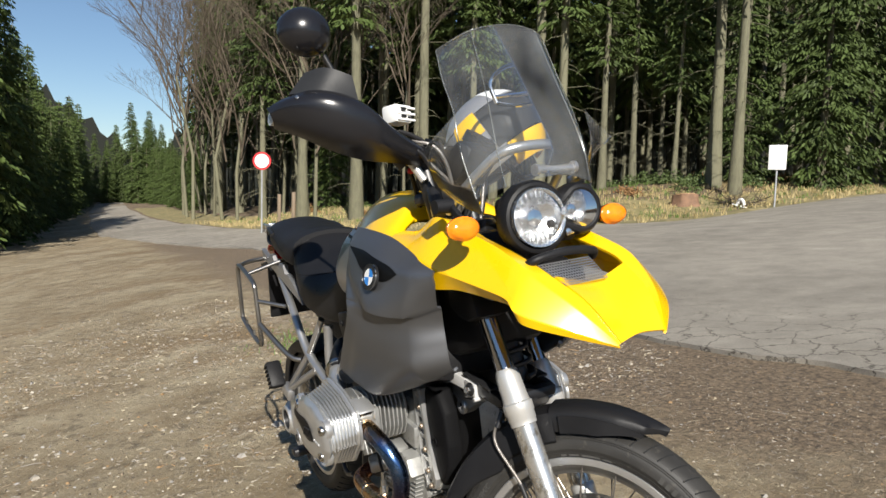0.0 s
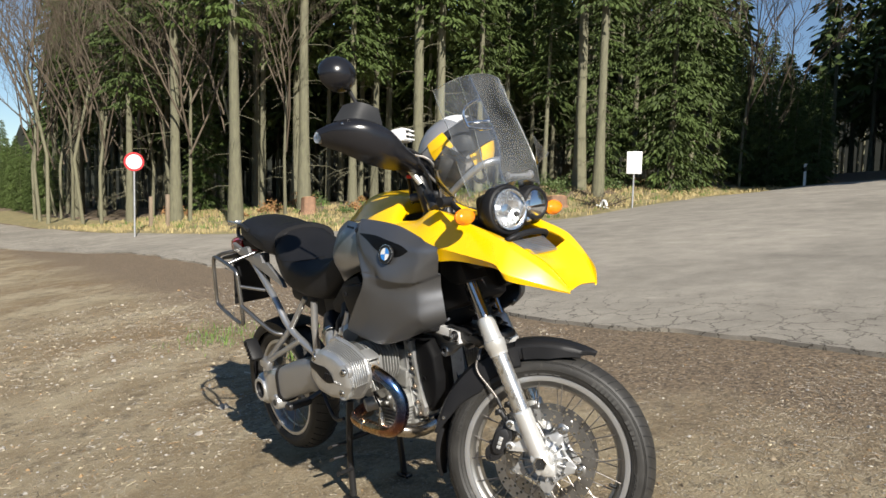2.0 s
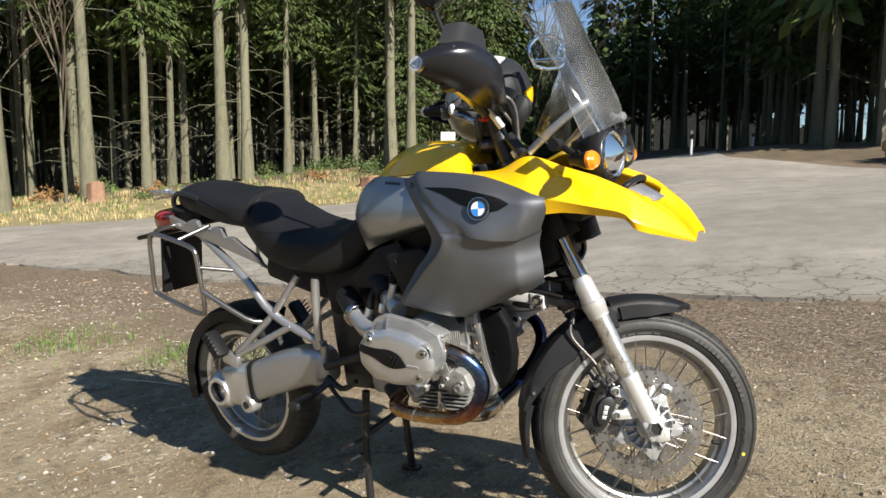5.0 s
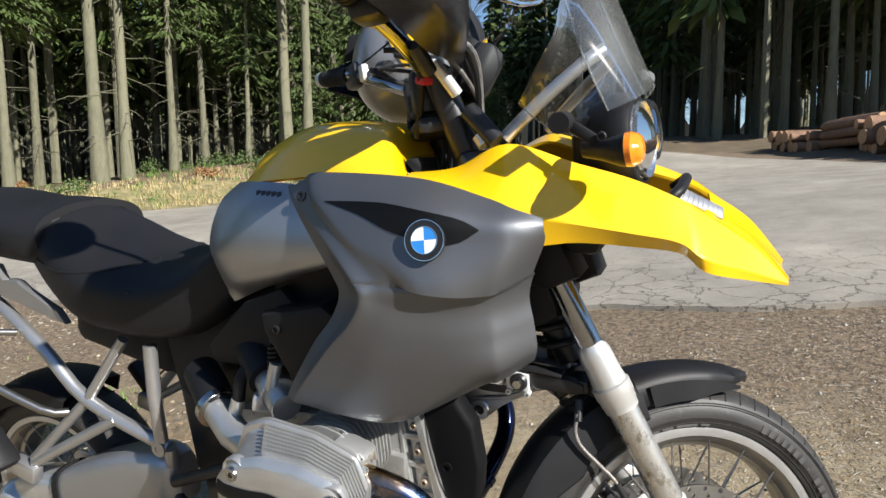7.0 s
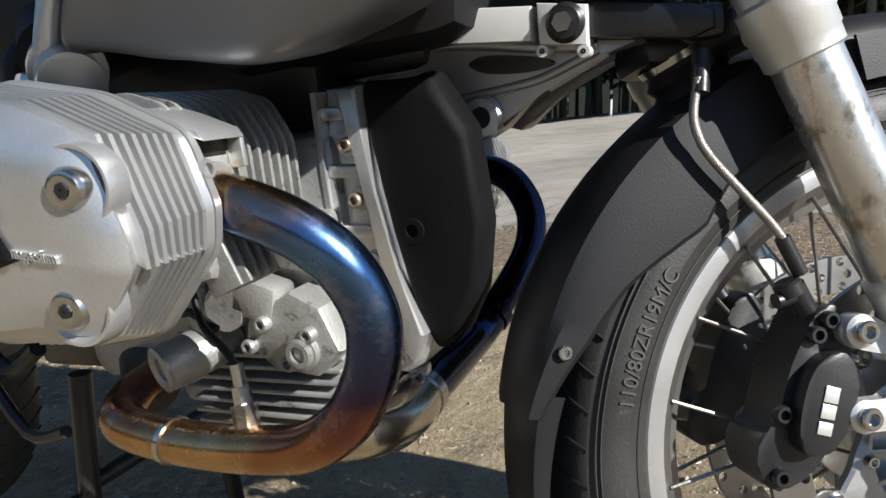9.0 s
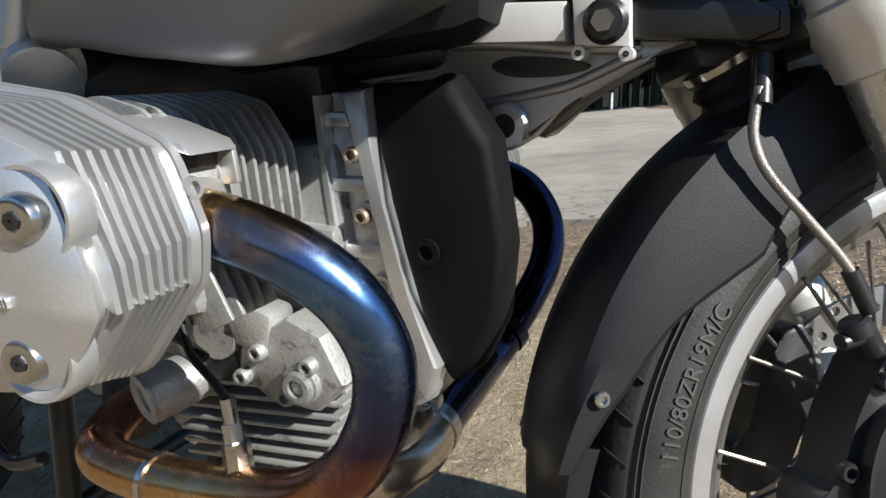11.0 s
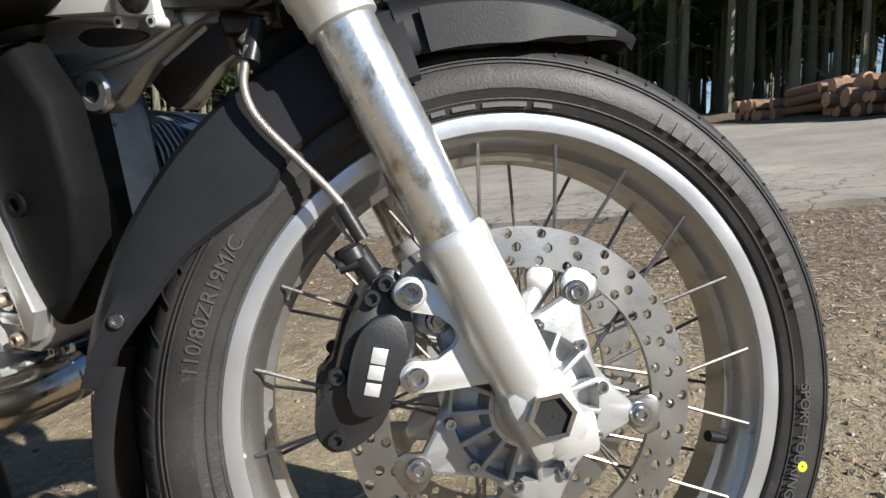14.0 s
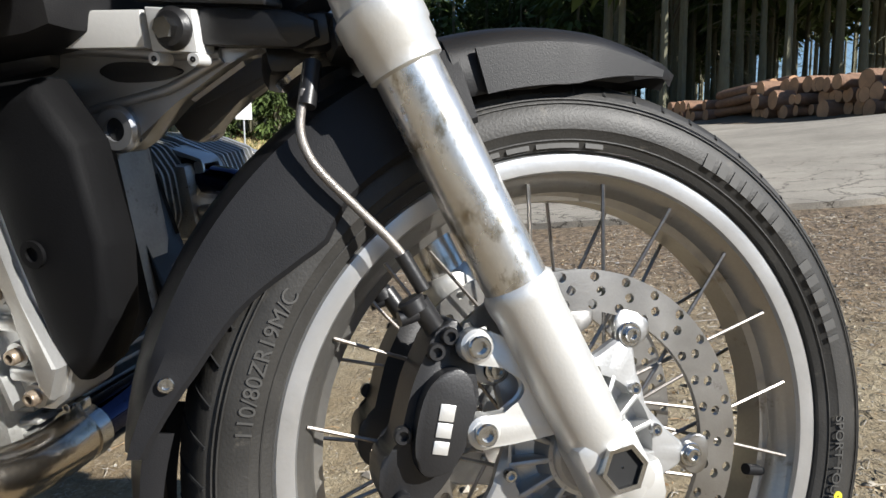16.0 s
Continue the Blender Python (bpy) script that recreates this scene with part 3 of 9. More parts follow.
def wheel(name, m, rim_r, tyre_r, half, hub_r, spokes):
    """A spoked wheel: rim with its two flanges, tyre, hub and every spoke."""
    fl = rim_r + 0.011
    rim = part(name, lathe(bmesh.new(), [(rim_r - 0.004, -half + 0.002), (rim_r - 0.010, -half * 0.82), (rim_r - 0.016, -half * 0.70), (rim_r - 0.020, -half * 0.45), (rim_r - 0.027, -half * 0.38), (rim_r - 0.027, half * 0.38), (rim_r - 0.020, half * 0.45),
                                         (rim_r - 0.016, half * 0.70), (rim_r - 0.010, half * 0.82), (rim_r - 0.004, half - 0.002), (rim_r + 0.001, half - 0.008), (rim_r - 0.008, 0), (rim_r + 0.001, -half + 0.008)], 96), RIM, bike, "dull alloy spoked wheel", m)
    for s in (-1, 1):
        part("rim_flange", lathe(bmesh.new(), [(rim_r - 0.006, s * (half - 0.003)), (rim_r - 0.0045, s * (half + 0.0010)), (rim_r + 0.002, s * (half + 0.0022)), (fl - 0.002, s * (half + 0.0022)), (fl, s * (half + 0.0005)), (fl, s * (half - 0.003))], 120), FLANGE_M, rim, "bright polished rim edge")
    w = half + 0.012
    k = tyre_r - rim_r
    prof = [(fl - 0.008, half - 0.003), (fl + 0.001, half + 0.001), (fl + 0.0015, half + 0.005), (fl + 0.006, half + 0.0075), (rim_r + k * 0.34, w - 0.001), (rim_r + k * 0.36, w + 0.0004), (rim_r + k * 0.48, w + 0.001), (rim_r + k * 0.62, w - 0.002), (rim_r + k * 0.74, w * 0.86), (rim_r + k * 0.755, w * 0.85), (tyre_r - 0.0105, w * 0.62), (tyre_r - 0.005, w * 0.40), (tyre_r - 0.0015, w * 0.2), (tyre_r, 0)]
    full = prof + [(r, -y) for r, y in prof[-2::-1]]
    part("tyre", lathe(bmesh.new(), full, 120), RUBBER, rim, "black road tyre with worn sidewall")
    hub = bmesh.new()
    lathe(hub, [(0.020, -0.06), (0.034, -0.06), (0.040, -0.045), (hub_r, -0.038), (hub_r, -0.028), (hub_r * 0.66, -0.018), (hub_r * 0.6, 0.018), (hub_r, 0.028), (hub_r, 0.038), (0.040, 0.045), (0.034, 0.06), (0.020, 0.06)], 48)
    part("hub", hub, CAST, rim)
    bm = bmesh.new()
    tube(bm, [(0, 0, 0), (0, 0, 1)], 0.0017, 6)
    first = None
    for k in range(spokes):
        a = 2 * math.pi * (k // 2 * 2 + (0.0 if k % 2 else 0.7)) / spokes
        sgn = -1 if k % 2 else 1
        a2 = a + (0.42 if (k // 2) % 2 else -0.42)
        p = Vector((math.cos(a2) * hub_r * 0.95, sgn * 0.033, math.sin(a2) * hub_r * 0.95))
        q = Vector((math.cos(a) * (rim_r - 0.012), sgn * half * 0.80, math.sin(a) * (rim_r - 0.012)))
        d = q - p
        mm = Matrix.Translation(p) @ d.to_track_quat("Z", "Y").to_matrix().to_4x4() @ Matrix.Diagonal((1, 1, d.length, 1))
        if first is None:
            first = part("spoke", bm, SPOKE, rim, m=mm)
        else:
            again(first, mm)
    return rim


RIM = material("dirty rim alloy", (0.36, 0.345, 0.32), 0.34, metal=0.9, vary=0.16, scale=14, bump=0.08, fine=260, spot=(0.17, 0.14, 0.105), spots=0.34)
FLANGE_M = material("polished rim edge", (0.62, 0.625, 0.63), 0.32, metal=0.85, vary=0.08, scale=16, bump=0.05, fine=300, spot=(0.36, 0.34, 0.31), spots=0.18)
SPOKE = material("dull spoke steel", (0.24, 0.22, 0.20), 0.34, metal=0.9, vary=0.2, scale=40, bump=0.05)
front = wheel("front_wheel", WHEEL, 0.2323, 0.311, 0.040, 0.060, 40)
rear = wheel("rear_wheel", REAR, 0.2159, 0.302, 0.056, 0.085, 40)


def around(text, parent, r, y, size, start, mat, lift=0.0008):
    """Letters round a tyre's right sidewall, reading clockwise from the angle start, tops outward."""
    bm, _ = lettering(text, size, 0.0012)
    for v in bm.verts:
        a = radians(start) - v.co.x / r
        q = r - size * 0.36 + v.co.z
        v.co = Vector((q * math.cos(a), -(y + lift + v.co.y), q * math.sin(a)))
    bmesh.ops.recalc_face_normals(bm, faces=bm.faces)
    return part("sidewall_lettering", bm, mat, parent, smooth=20)


def bars(parent, r, y, start, widths, height, mat):
    """Plain raised bars round the sidewall, one after another, each a part."""
    a = start
    for w in widths:
        bm = bmesh.new()
        a1 = a - math.degrees(w / r)
        run = [radians(a + (a1 - a) * i / 3) for i in range(4)]
        loft(bm, [[Vector((q * math.cos(t), -yy, q * math.sin(t))) for q, yy in ((r - height / 2, y), (r - height / 2, y + 0.0012), (r + height / 2, y + 0.0012), (r + height / 2, y))] for t in run])
        a = a1 - math.degrees(0.006 / r)
        bmesh.ops.recalc_face_normals(bm, faces=bm.faces)
        part("sidewall_mark", bm, mat, parent, smooth=20)


LETTER = material("raised tyre lettering", (0.052, 0.050, 0.046), 0.6, vary=0.2, scale=40, bump=0.05)
for o in front.children:
    if o.name.startswith("tyre"):
        tyre = o
around("110/80ZR19M/C", tyre, 0.2660, 0.0527, 0.0165, 163.5, LETTER)
around("SPORT TOURING", tyre, 0.2605, 0.0520, 0.0135, -8.0, LETTER)
bars(tyre, 0.2660, 0.0527, 54.0, (0.0095, 0.0095, 0.008, 0.008, 0.0085, 0.0095, 0.0095), 0.0125, LETTER)
bars(tyre, 0.2650, 0.0526, 24.5, (0.0095, 0.009, 0.0095, 0.0085, 0.009, 0.005), 0.0115, LETTER)
bars(tyre, 0.2480, 0.0470, 99.0, (0.012, 0.020, 0.038, 0.016), 0.004, LETTER)
for r_, y_ in ((0.2525, 0.0490), (0.2820, 0.0508), (0.2855, 0.0492)):
    part("sidewall_ring", lathe(bmesh.new(), [(r_ - 0.0007, -y_ + 0.0004), (r_ - 0.0005, -y_ - 0.0007), (r_ + 0.0005, -y_ - 0.0007), (r_ + 0.0007, -y_ + 0.0004)], 120), RUBBER, tyre)
dot = bmesh.new()
lathe(dot, [(0.001, 0), (0.0048, 0), (0.0048, 0.0008), (0.001, 0.0008)], 14, frame_to((0.2655 * math.cos(radians(-24.2)), -0.0528, 0.2655 * math.sin(radians(-24.2))), (0, -1, 0)))
part("paint_dot", dot, material("yellow paint dot", (0.55, 0.5, 0.03), 0.6, vary=0.1, bump=0.0), tyre, "yellow paint dot")

from mathutils.bvhtree import BVHTree


# ---- body panels ----
trees = {}


def drape(ob, pts, s, out=0.002):
    """Points (x, z) laid on the outer side of a part, seen from the side s, lifted a little."""
    tree = trees.get(ob.name)
    if tree is None:
        tree = trees[ob.name] = BVHTree.FromPolygons([v.co for v in ob.data.vertices], [list(p.vertices) for p in ob.data.polygons])
    res = []
    for x, z in pts:
        hit = tree.ray_cast(Vector((x, s * 0.7, z)), Vector((0, -s, 0)))[0]
        if hit is None:
            hit = tree.find_nearest(Vector((x, s * 0.25, z)))[0]
        res.append(hit + Vector((0, s * out, 0)))
    return res


# side panel: rows from the top edge down, each from the rear flange over the crest to the front
CREST = [(-0.535, -0.185, 1.082), (-0.505, -0.215, 1.052), (-0.445, -0.257, 1.005), (-0.386, -0.289, 0.942), (-0.376, -0.2945, 0.915), (-0.400, -0.293, 0.878), (-0.455, -0.284, 0.832), (-0.542, -0.268, 0.746), (-0.535, -0.230, 0.736)]
FLANGE = [0.010, 0.020, 0.036, 0.048, 0.050, 0.048, 0.040, 0.018, 0.010]
FACE = [
    [(-0.461, -0.202, 1.097), (-0.299, -0.202, 1.072), (-0.199, -0.2, 1.034), (-0.16, -0.205, 1.016), (-0.121, -0.198, 0.998)],
    [(-0.435, -0.242, 1.055), (-0.29, -0.252, 1.035), (-0.195, -0.237, 1.005), (-0.1575, -0.2255, 0.995), (-0.12, -0.202, 0.985)],
    [(-0.38, -0.27, 0.998), (-0.275, -0.266, 0.985), (-0.185, -0.24, 0.965), (-0.1535, -0.2235, 0.9645), (-0.122, -0.195, 0.964)],
    [(-0.318, -0.279, 0.929), (-0.25, -0.26, 0.911), (-0.207, -0.236, 0.904), (-0.183, -0.219, 0.904), (-0.147, -0.176, 0.918)],
    [(-0.325, -0.277, 0.895), (-0.262, -0.257, 0.88), (-0.217, -0.236, 0.875), (-0.193, -0.217, 0.874), (-0.162, -0.167, 0.88)],
    [(-0.34, -0.279, 0.85), (-0.268, -0.259, 0.838), (-0.217, -0.2375, 0.835), (-0.193, -0.2185, 0.834), (-0.16, -0.166, 0.84)],
    [(-0.38, -0.278, 0.795), (-0.29, -0.255, 0.783), (-0.219, -0.2345, 0.787), (-0.195, -0.2155, 0.786), (-0.16, -0.164, 0.8)],
    [(-0.455, -0.262, 0.722), (-0.365, -0.247, 0.71), (-0.244, -0.2, 0.75), (-0.22, -0.183, 0.75), (-0.17, -0.152, 0.774)],
    [(-0.445, -0.222, 0.716), (-0.355, -0.208, 0.706), (-0.228, -0.16, 0.75), (-0.2, -0.155, 0.763), (-0.172, -0.138, 0.776)]]
PANEL = [[(c[0] - 1.15 * f, c[1] + 0.85 * f, c[2] - 0.05 * f), (c[0] - 0.5 * f, c[1] + 0.42 * f, c[2] - 0.02 * f), (c[0] - 0.0035, c[1] + 0.0035, c[2]), (c[0] + 0.006, c[1] - 0.0008, c[2] - 0.001), tuple(0.55 * a + 0.45 * b for a, b in zip(c, row[0])), *row] for c, f, row in zip(CREST, FLANGE, FACE)]


def panel_grid(nu=7, nv=7, ledge=3):
    """The panel with the band under the badge standing proud: a crisp shelf below it that runs out to the rear."""
    g = net(PANEL, nu, nv)
    low = ledge * nv
    under = [Vector(p) for p in g[low]]
    for j, p in enumerate(under):
        d = smooth(-0.337, -0.275, p.x) * (0.019 - 0.010 * smooth(-0.20, -0.145, p.x))
        for i in range(low + 1):
            q = g[i][j]
            w = smooth(0.085, 0.0, q.z - p.z) if i < low else 1.0
            q.y -= d * w
            q.z += 0.010 * w * smooth(-0.345, -0.330, p.x) * smooth(-0.300, -0.330, p.x)
        p.z -= 0.0022 + 0.08 * d
        p.y += 0.0004
    return g[:low + 1] + [under] + g[low + 1:]


panels = {}
for s in (-1, 1):
    panels[s] = part("side_panel", skin(bmesh.new(), panel_grid(), 0.006, s > 0), GREY, bike, "dark metallic grey tank side panel", smooth=42)
    sc_ = bmesh.new()
    q_ = drape(panels[s], [(-0.497, 1.064)], s)[0]
    bolt(sc_, q_, (-0.1, s, 0.4), 0.009, 0.003)
    part("panel_screw", sc_, BLACKM, panels[s])
# silver flank of the tank behind it
T = [[(-0.690, -0.120, 1.094), (-0.630, -0.150, 1.093), (-0.535, -0.175, 1.083)],
     [(-0.728, -0.140, 1.061), (-0.630, -0.188, 1.050), (-0.495, -0.205, 1.048)],
     [(-0.765, -0.145, 0.991), (-0.680, -0.198, 0.980), (-0.440, -0.235, 0.998)],
     [(-0.755, -0.145, 0.925), (-0.660, -0.190, 0.925), (-0.425, -0.238, 0.962)],
     [(-0.742, -0.135, 0.876), (-0.645, -0.150, 0.905), (-0.480, -0.185, 0.945)]]
flank = {}
for s in (-1, 1):
    flank[s] = part("tank_flank", shell(bmesh.new(), T, 6, 6, 0.006, s > 0), SILVER, bike, "silver grey tank flank", smooth=50)
    mark = bmesh.new()
    for k in range(5):
        x = -0.615 + 0.0125 * k
        a = drape(flank[s], [(x, 1.074 - 0.12 * (x + 0.615)), (x + 0.009, 1.074 - 0.12 * (x + 0.606))], s, 0.0012)
        m_ = frame_to((a[0] + a[1]) / 2, (0, s, 0.35))
        box(mark, (a[0] + a[1]) / 2, (0.0085, 0.001, 0.009), m_.to_3x3().to_4x4())
    part("model_mark", mark, BLACKM, flank[s], "dark bars of a model mark")
# yellow tank cover
Y0 = [(-0.705, 0.0, 1.092), (-0.665, 0.0, 1.140), (-0.565, 0.0, 1.176), (-0.470, 0.0, 1.166), (-0.400, 0.0, 1.146), (-0.375, 0.0, 1.10)]
Y1 = [(-0.703, -0.070, 1.090), (-0.655, -0.070, 1.140), (-0.562, -0.070, 1.172), (-0.470, -0.080, 1.164), (-0.395, -0.085, 1.142), (-0.365, -0.095, 1.095)]
Y2 = [(-0.696, -0.105, 1.088), (-0.640, -0.110, 1.122), (-0.560, -0.122, 1.145), (-0.470, -0.132, 1.138), (-0.380, -0.135, 1.112), (-0.345, -0.140, 1.078)]
Y3 = [(-0.688, -0.124, 1.088), (-0.620, -0.152, 1.092), (-0.540, -0.172, 1.092), (-0.440, -0.192, 1.090), (-0.370, -0.198, 1.078), (-0.325, -0.198, 1.068)]
tank = bmesh.new()
shell(tank, [Y0, Y1, Y2, Y3], 6, 5, 0.006)
shell(tank, [Y0, Y1, Y2, Y3], 6, 5, 0.006, True)
bmesh.ops.remove_doubles(tank, verts=tank.verts, dist=0.0004)
part("tank_cover", tank, YELLOW, bike, "glossy yellow tank cover", smooth=40)
# yellow shoulder and beak, right and left
BX = (-0.335, -0.260, -0.175, -0.085, -0.010, 0.050, 0.082, 0.140, 0.188)
BEAK = [[(x, y, z) for x, y, z in zip(BX, ys, zs)] for ys, zs in (
    ((-0.100, -0.100, -0.100, -0.088, -0.078, -0.070, -0.060, -0.036, -0.012), (1.070, 1.070, 1.092, 1.050, 1.020, 0.992, 0.970, 0.921, 0.850)),
    ((-0.145, -0.145, -0.145, -0.125, -0.112, -0.106, -0.096, -0.060, -0.016), (1.078, 1.078, 1.103, 1.064, 1.032, 0.998, 0.972, 0.916, 0.849)),
    ((-0.196, -0.200, -0.202, -0.180, -0.162, -0.150, -0.149, -0.090, -0.020), (1.066, 1.046, 1.012, 0.984, 0.962, 0.943, 0.917, 0.882, 0.847)),
    ((-0.194, -0.196, -0.190, -0.168, -0.148, -0.133, -0.143, -0.083, -0.015), (1.060, 1.020, 0.962, 0.955, 0.940, 0.924, 0.898, 0.869, 0.842)))]


def left_side(p):
    """The far half of the beak: mirrored, and set over to its side towards the tip."""
    f = max(0.0, min(1.0, (p[0] + 0.10) / 0.29))
    return (p[0], -p[1] + 0.084 * f * f * (3 - 2 * f), p[2] + 0.003 * f)


def creased(rows, n=6):
    """Smooth along each row and flat between the rows, with narrow rounded folds at the rows."""
    fine = [spline(r, n) for r in rows]
    g = []
    for i, (a, b) in enumerate(zip(fine, fine[1:])):
        for t in (0.0, 0.07, 0.3, 0.5, 0.7, 0.93):
            swell = 0.10 * t * (1 - t) if i == 1 else 0.0
            g.append([p.lerp(q, t) + Vector((0, 0, swell * (p - q).length)) for p, q in zip(a, b)])
    return g + [fine[-1]]


for s in (-1, 1):
    lobe = bmesh.new()
    rows_ = BEAK if s < 0 else [[left_side(p) for p in r] for r in BEAK][::-1]
    skin(lobe, creased(rows_), 0.005)
    part("beak", lobe, YELLOW, bike, "glossy yellow front beak with crisp folds", smooth=50)
C0 = [(0.082, -0.058, 0.968), (0.140, -0.036, 0.919), (0.186, -0.012, 0.849)]
C1 = [(0.086, 0.030, 0.948), (0.140, 0.036, 0.905), (0.180, 0.042, 0.856)]
C2 = [left_side(p) for p in C0]
part("beak_valley", shell(bmesh.new(), [C0, C1, C2], 6, 4, 0.005), YELLOW, bike, "yellow dip between the beak halves", smooth=50)


# seat
def seat_rings(stations, n=36):
    """Rings across a seat: a rounded crown above, upright sides below."""
    rings = []
    for x, w, zt, zb, up in stations:
        ring, mid = [], zt - up
        for i in range(n):
            a = 2 * math.pi * i / n
            ca, sa = math.cos(a), math.sin(a)
            k, h = (2.2, up) if sa >= 0 else (4.5, mid - zb)
            ring.append(Vector((x, w * math.copysign(abs(ca) ** (2 / k), ca), mid + h * math.copysign(abs(sa) ** (2 / k), sa))))
        rings.append(ring)
    return rings


def smooth_stations(st, n=4):
    return [(*a, b.x, b.y) for a, b in zip(spline([s[:3] for s in st], n), spline([(*s[3:], 0) for s in st], n))]


rider = part("rider_seat", loft(bmesh.new(), seat_rings(smooth_stations([(-1.315, 0.120, 1.106, 0.985, 0.060), (-1.25, 0.142, 1.084, 0.905, 0.090), (-1.185, 0.160, 1.045, 0.850, 0.090), (-1.12, 0.170, 1.005, 0.822, 0.085), (-1.05, 0.172, 0.975, 0.808, 0.075), (-0.97, 0.170, 0.955, 0.797, 0.070), (-0.89, 0.166, 0.953, 0.797, 0.060), (-0.82, 0.160, 0.970, 0.822, 0.050), (-0.765, 0.153, 1.000, 0.852, 0.045), (-0.728, 0.142, 1.012, 0.890, 0.050)]))), SEATM, bike, "black vinyl rider seat", smooth=60)
pill = part("pillion_seat", loft(bmesh.new(), seat_rings(smooth_stations([(-1.660, 0.07, 1.11, 1.075, 0.015), (-1.63, 0.11, 1.145, 1.060, 0.04), (-1.55, 0.135, 1.148, 1.035, 0.06), (-1.40, 0.152, 1.112, 0.990, 0.06), (-1.30, 0.158, 1.100, 0.970, 0.06), (-1.235, 0.145, 1.090, 0.955, 0.06)]))), SEATM, bike, "black vinyl pillion seat", smooth=60)
for s in (-1, 1):
    for ob_, run in ((rider, [(-1.232, 1.062), (-1.262, 1.022), (-1.245, 0.985), (-1.16, 0.958), (-1.06, 0.950), (-0.965, 0.958)]), (pill, [(-1.585, 1.110), (-1.50, 1.095), (-1.40, 1.060), (-1.315, 1.030)])):
        pip = bmesh.new()
        tube(pip, drape(ob_, [(p.x, p.y) for p in spline([(*q, 0) for q in run], 6)], s, 0.0), 0.0026, 6)
        part("seat_piping", pip, BLACKP, ob_, "black seat seam piping")


# ---- fork, front brake and fender; (ahead, left, up) from the wheel's centre ----
def forked(name, bm, mat, label="", smooth=38, m=None):
    return part(name, bm, mat, bike, label, m or FORK, smooth)


def leg_at(u, n, along=0.0):
    return Vector((0.002 - 0.328 * u + along, n, u))


def fork_leg(n):
    """One leg: cast slider with its axle clamp, alloy tube, bridge collar and dark upper tube."""
    low = bmesh.new()
    prof = [(-0.026, 0.020), (-0.02, 0.0245), (0.05, 0.0262), (0.130, 0.0264), (0.140, 0.0276), (0.147, 0.0276), (0.151, 0.0245)]
    axis = Vector((-0.328, 0, 1)).normalized()
    m = frame_to(leg_at(0, n), axis, (0, 1, 0))
    rings = [[m @ Vector((r * math.cos(a), u * 1.052, r * math.sin(a))) for a in (2 * math.pi * k / 28 for k in range(28))] for u, r in prof]
    loft(low, rings)
    side = -1 if n < 0 else 1
    clamp = frame_to(leg_at(0.004, n), axis, (0, 1, 0))
    box(low, (0, 0, 0), (0.052, 0.062, 0.046), clamp, 0.010)
    box(low, leg_at(-0.016, n, 0.012), (0.040, 0.040, 0.036), None, 0.008)
    leg = forked("fork_slider", low, ALLOY_M, "silver cast fork slider")
    sock = bmesh.new()
    lathe(sock, [(0.0150, 0.0), (0.0150, 0.016), (0.0188, 0.0165), (0.0200, 0.0)], 6, frame_to(leg_at(0.006, n + side * 0.014), (0, side, 0)))
    part("axle_ring", sock, STEEL, leg)
    # black plug fills the bore; its colour stands for the shade inside
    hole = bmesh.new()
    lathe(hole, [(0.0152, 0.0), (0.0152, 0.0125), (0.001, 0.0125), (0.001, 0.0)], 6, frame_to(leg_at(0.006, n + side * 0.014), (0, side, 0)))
    part("axle_bore", hole, HOLLOW_SHADE, leg)
    up = bmesh.new()
    tube(up, [leg_at(0.145, n), leg_at(0.320, n)], 0.0245, 32)
    forked("fork_tube", up, ALLOY, "scuffed bright alloy fork tube")
    col = bmesh.new()
    rings = [[m @ Vector((r * math.cos(a), u * 1.052, r * math.sin(a))) for a in (2 * math.pi * k / 28 for k in range(28))] for u, r in [(0.310, 0.0245), (0.312, 0.0278), (0.322, 0.0282), (0.3235, 0.0295), (0.334, 0.0298), (0.336, 0.0315), (0.354, 0.0318), (0.357, 0.0285), (0.372, 0.0270), (0.405, 0.0262), (0.418, 0.0240), (0.424, 0.0206)]]
    loft(col, rings)
    bolt(col, leg_at(0.33, n, 0.020) + Vector((0, side * -0.012, 0)), (1, 0, 0.3), 0.006, 0.006)
    forked("fork_collar", col, ALLOY_M, "silver clamp of the fork bridge")
    top = bmesh.new()
    tube(top, [leg_at(0.35, n), leg_at(0.70, n)], 0.0205, 24)
    forked("fork_stanchion", top, DARKCHROME, "dark polished upper fork tube")


# near-black stands for the shade in bore and tread cuts
HOLLOW_SHADE = material("deep black rubber", (0.008, 0.008, 0.008), 0.9, vary=0.3, bump=0.0)
ALLOY_M = material("matt silver fork paint", (0.66, 0.655, 0.63), 0.38, metal=0.6, vary=0.07, scale=12, bump=0.08, fine=380, spot=(0.48, 0.46, 0.42), spots=0.2)
DARKCHROME = material("polished upper tube", (0.36, 0.36, 0.37), 0.16, metal=1.0, vary=0.1, scale=10, bump=0.02)
for n in (-0.088, 0.108):
    fork_leg(n)
for y0, y1, dz in ((-0.122, -0.030, 0.008), (0.045, 0.135, -0.030)):
    cov = bmesh.new()
    plate(cov, [(-0.097, 0.882 + dz), (-0.119, 0.950), (-0.150, 0.985), (-0.215, 0.985), (-0.215, 0.905), (-0.178, 0.873 + dz), (-0.148, 0.866 + dz)], y0, y1, None, 0.012)
    part("fork_cover", cov, BLACKP, bike, "black plastic cover over the fork tube")
bridge = bmesh.new()
box(bridge, leg_at(0.345, 0, -0.012), (0.045, 0.16, 0.026), None, 0.008)
box(bridge, leg_at(0.345, 0, -0.05), (0.06, 0.07, 0.03), None, 0.01)
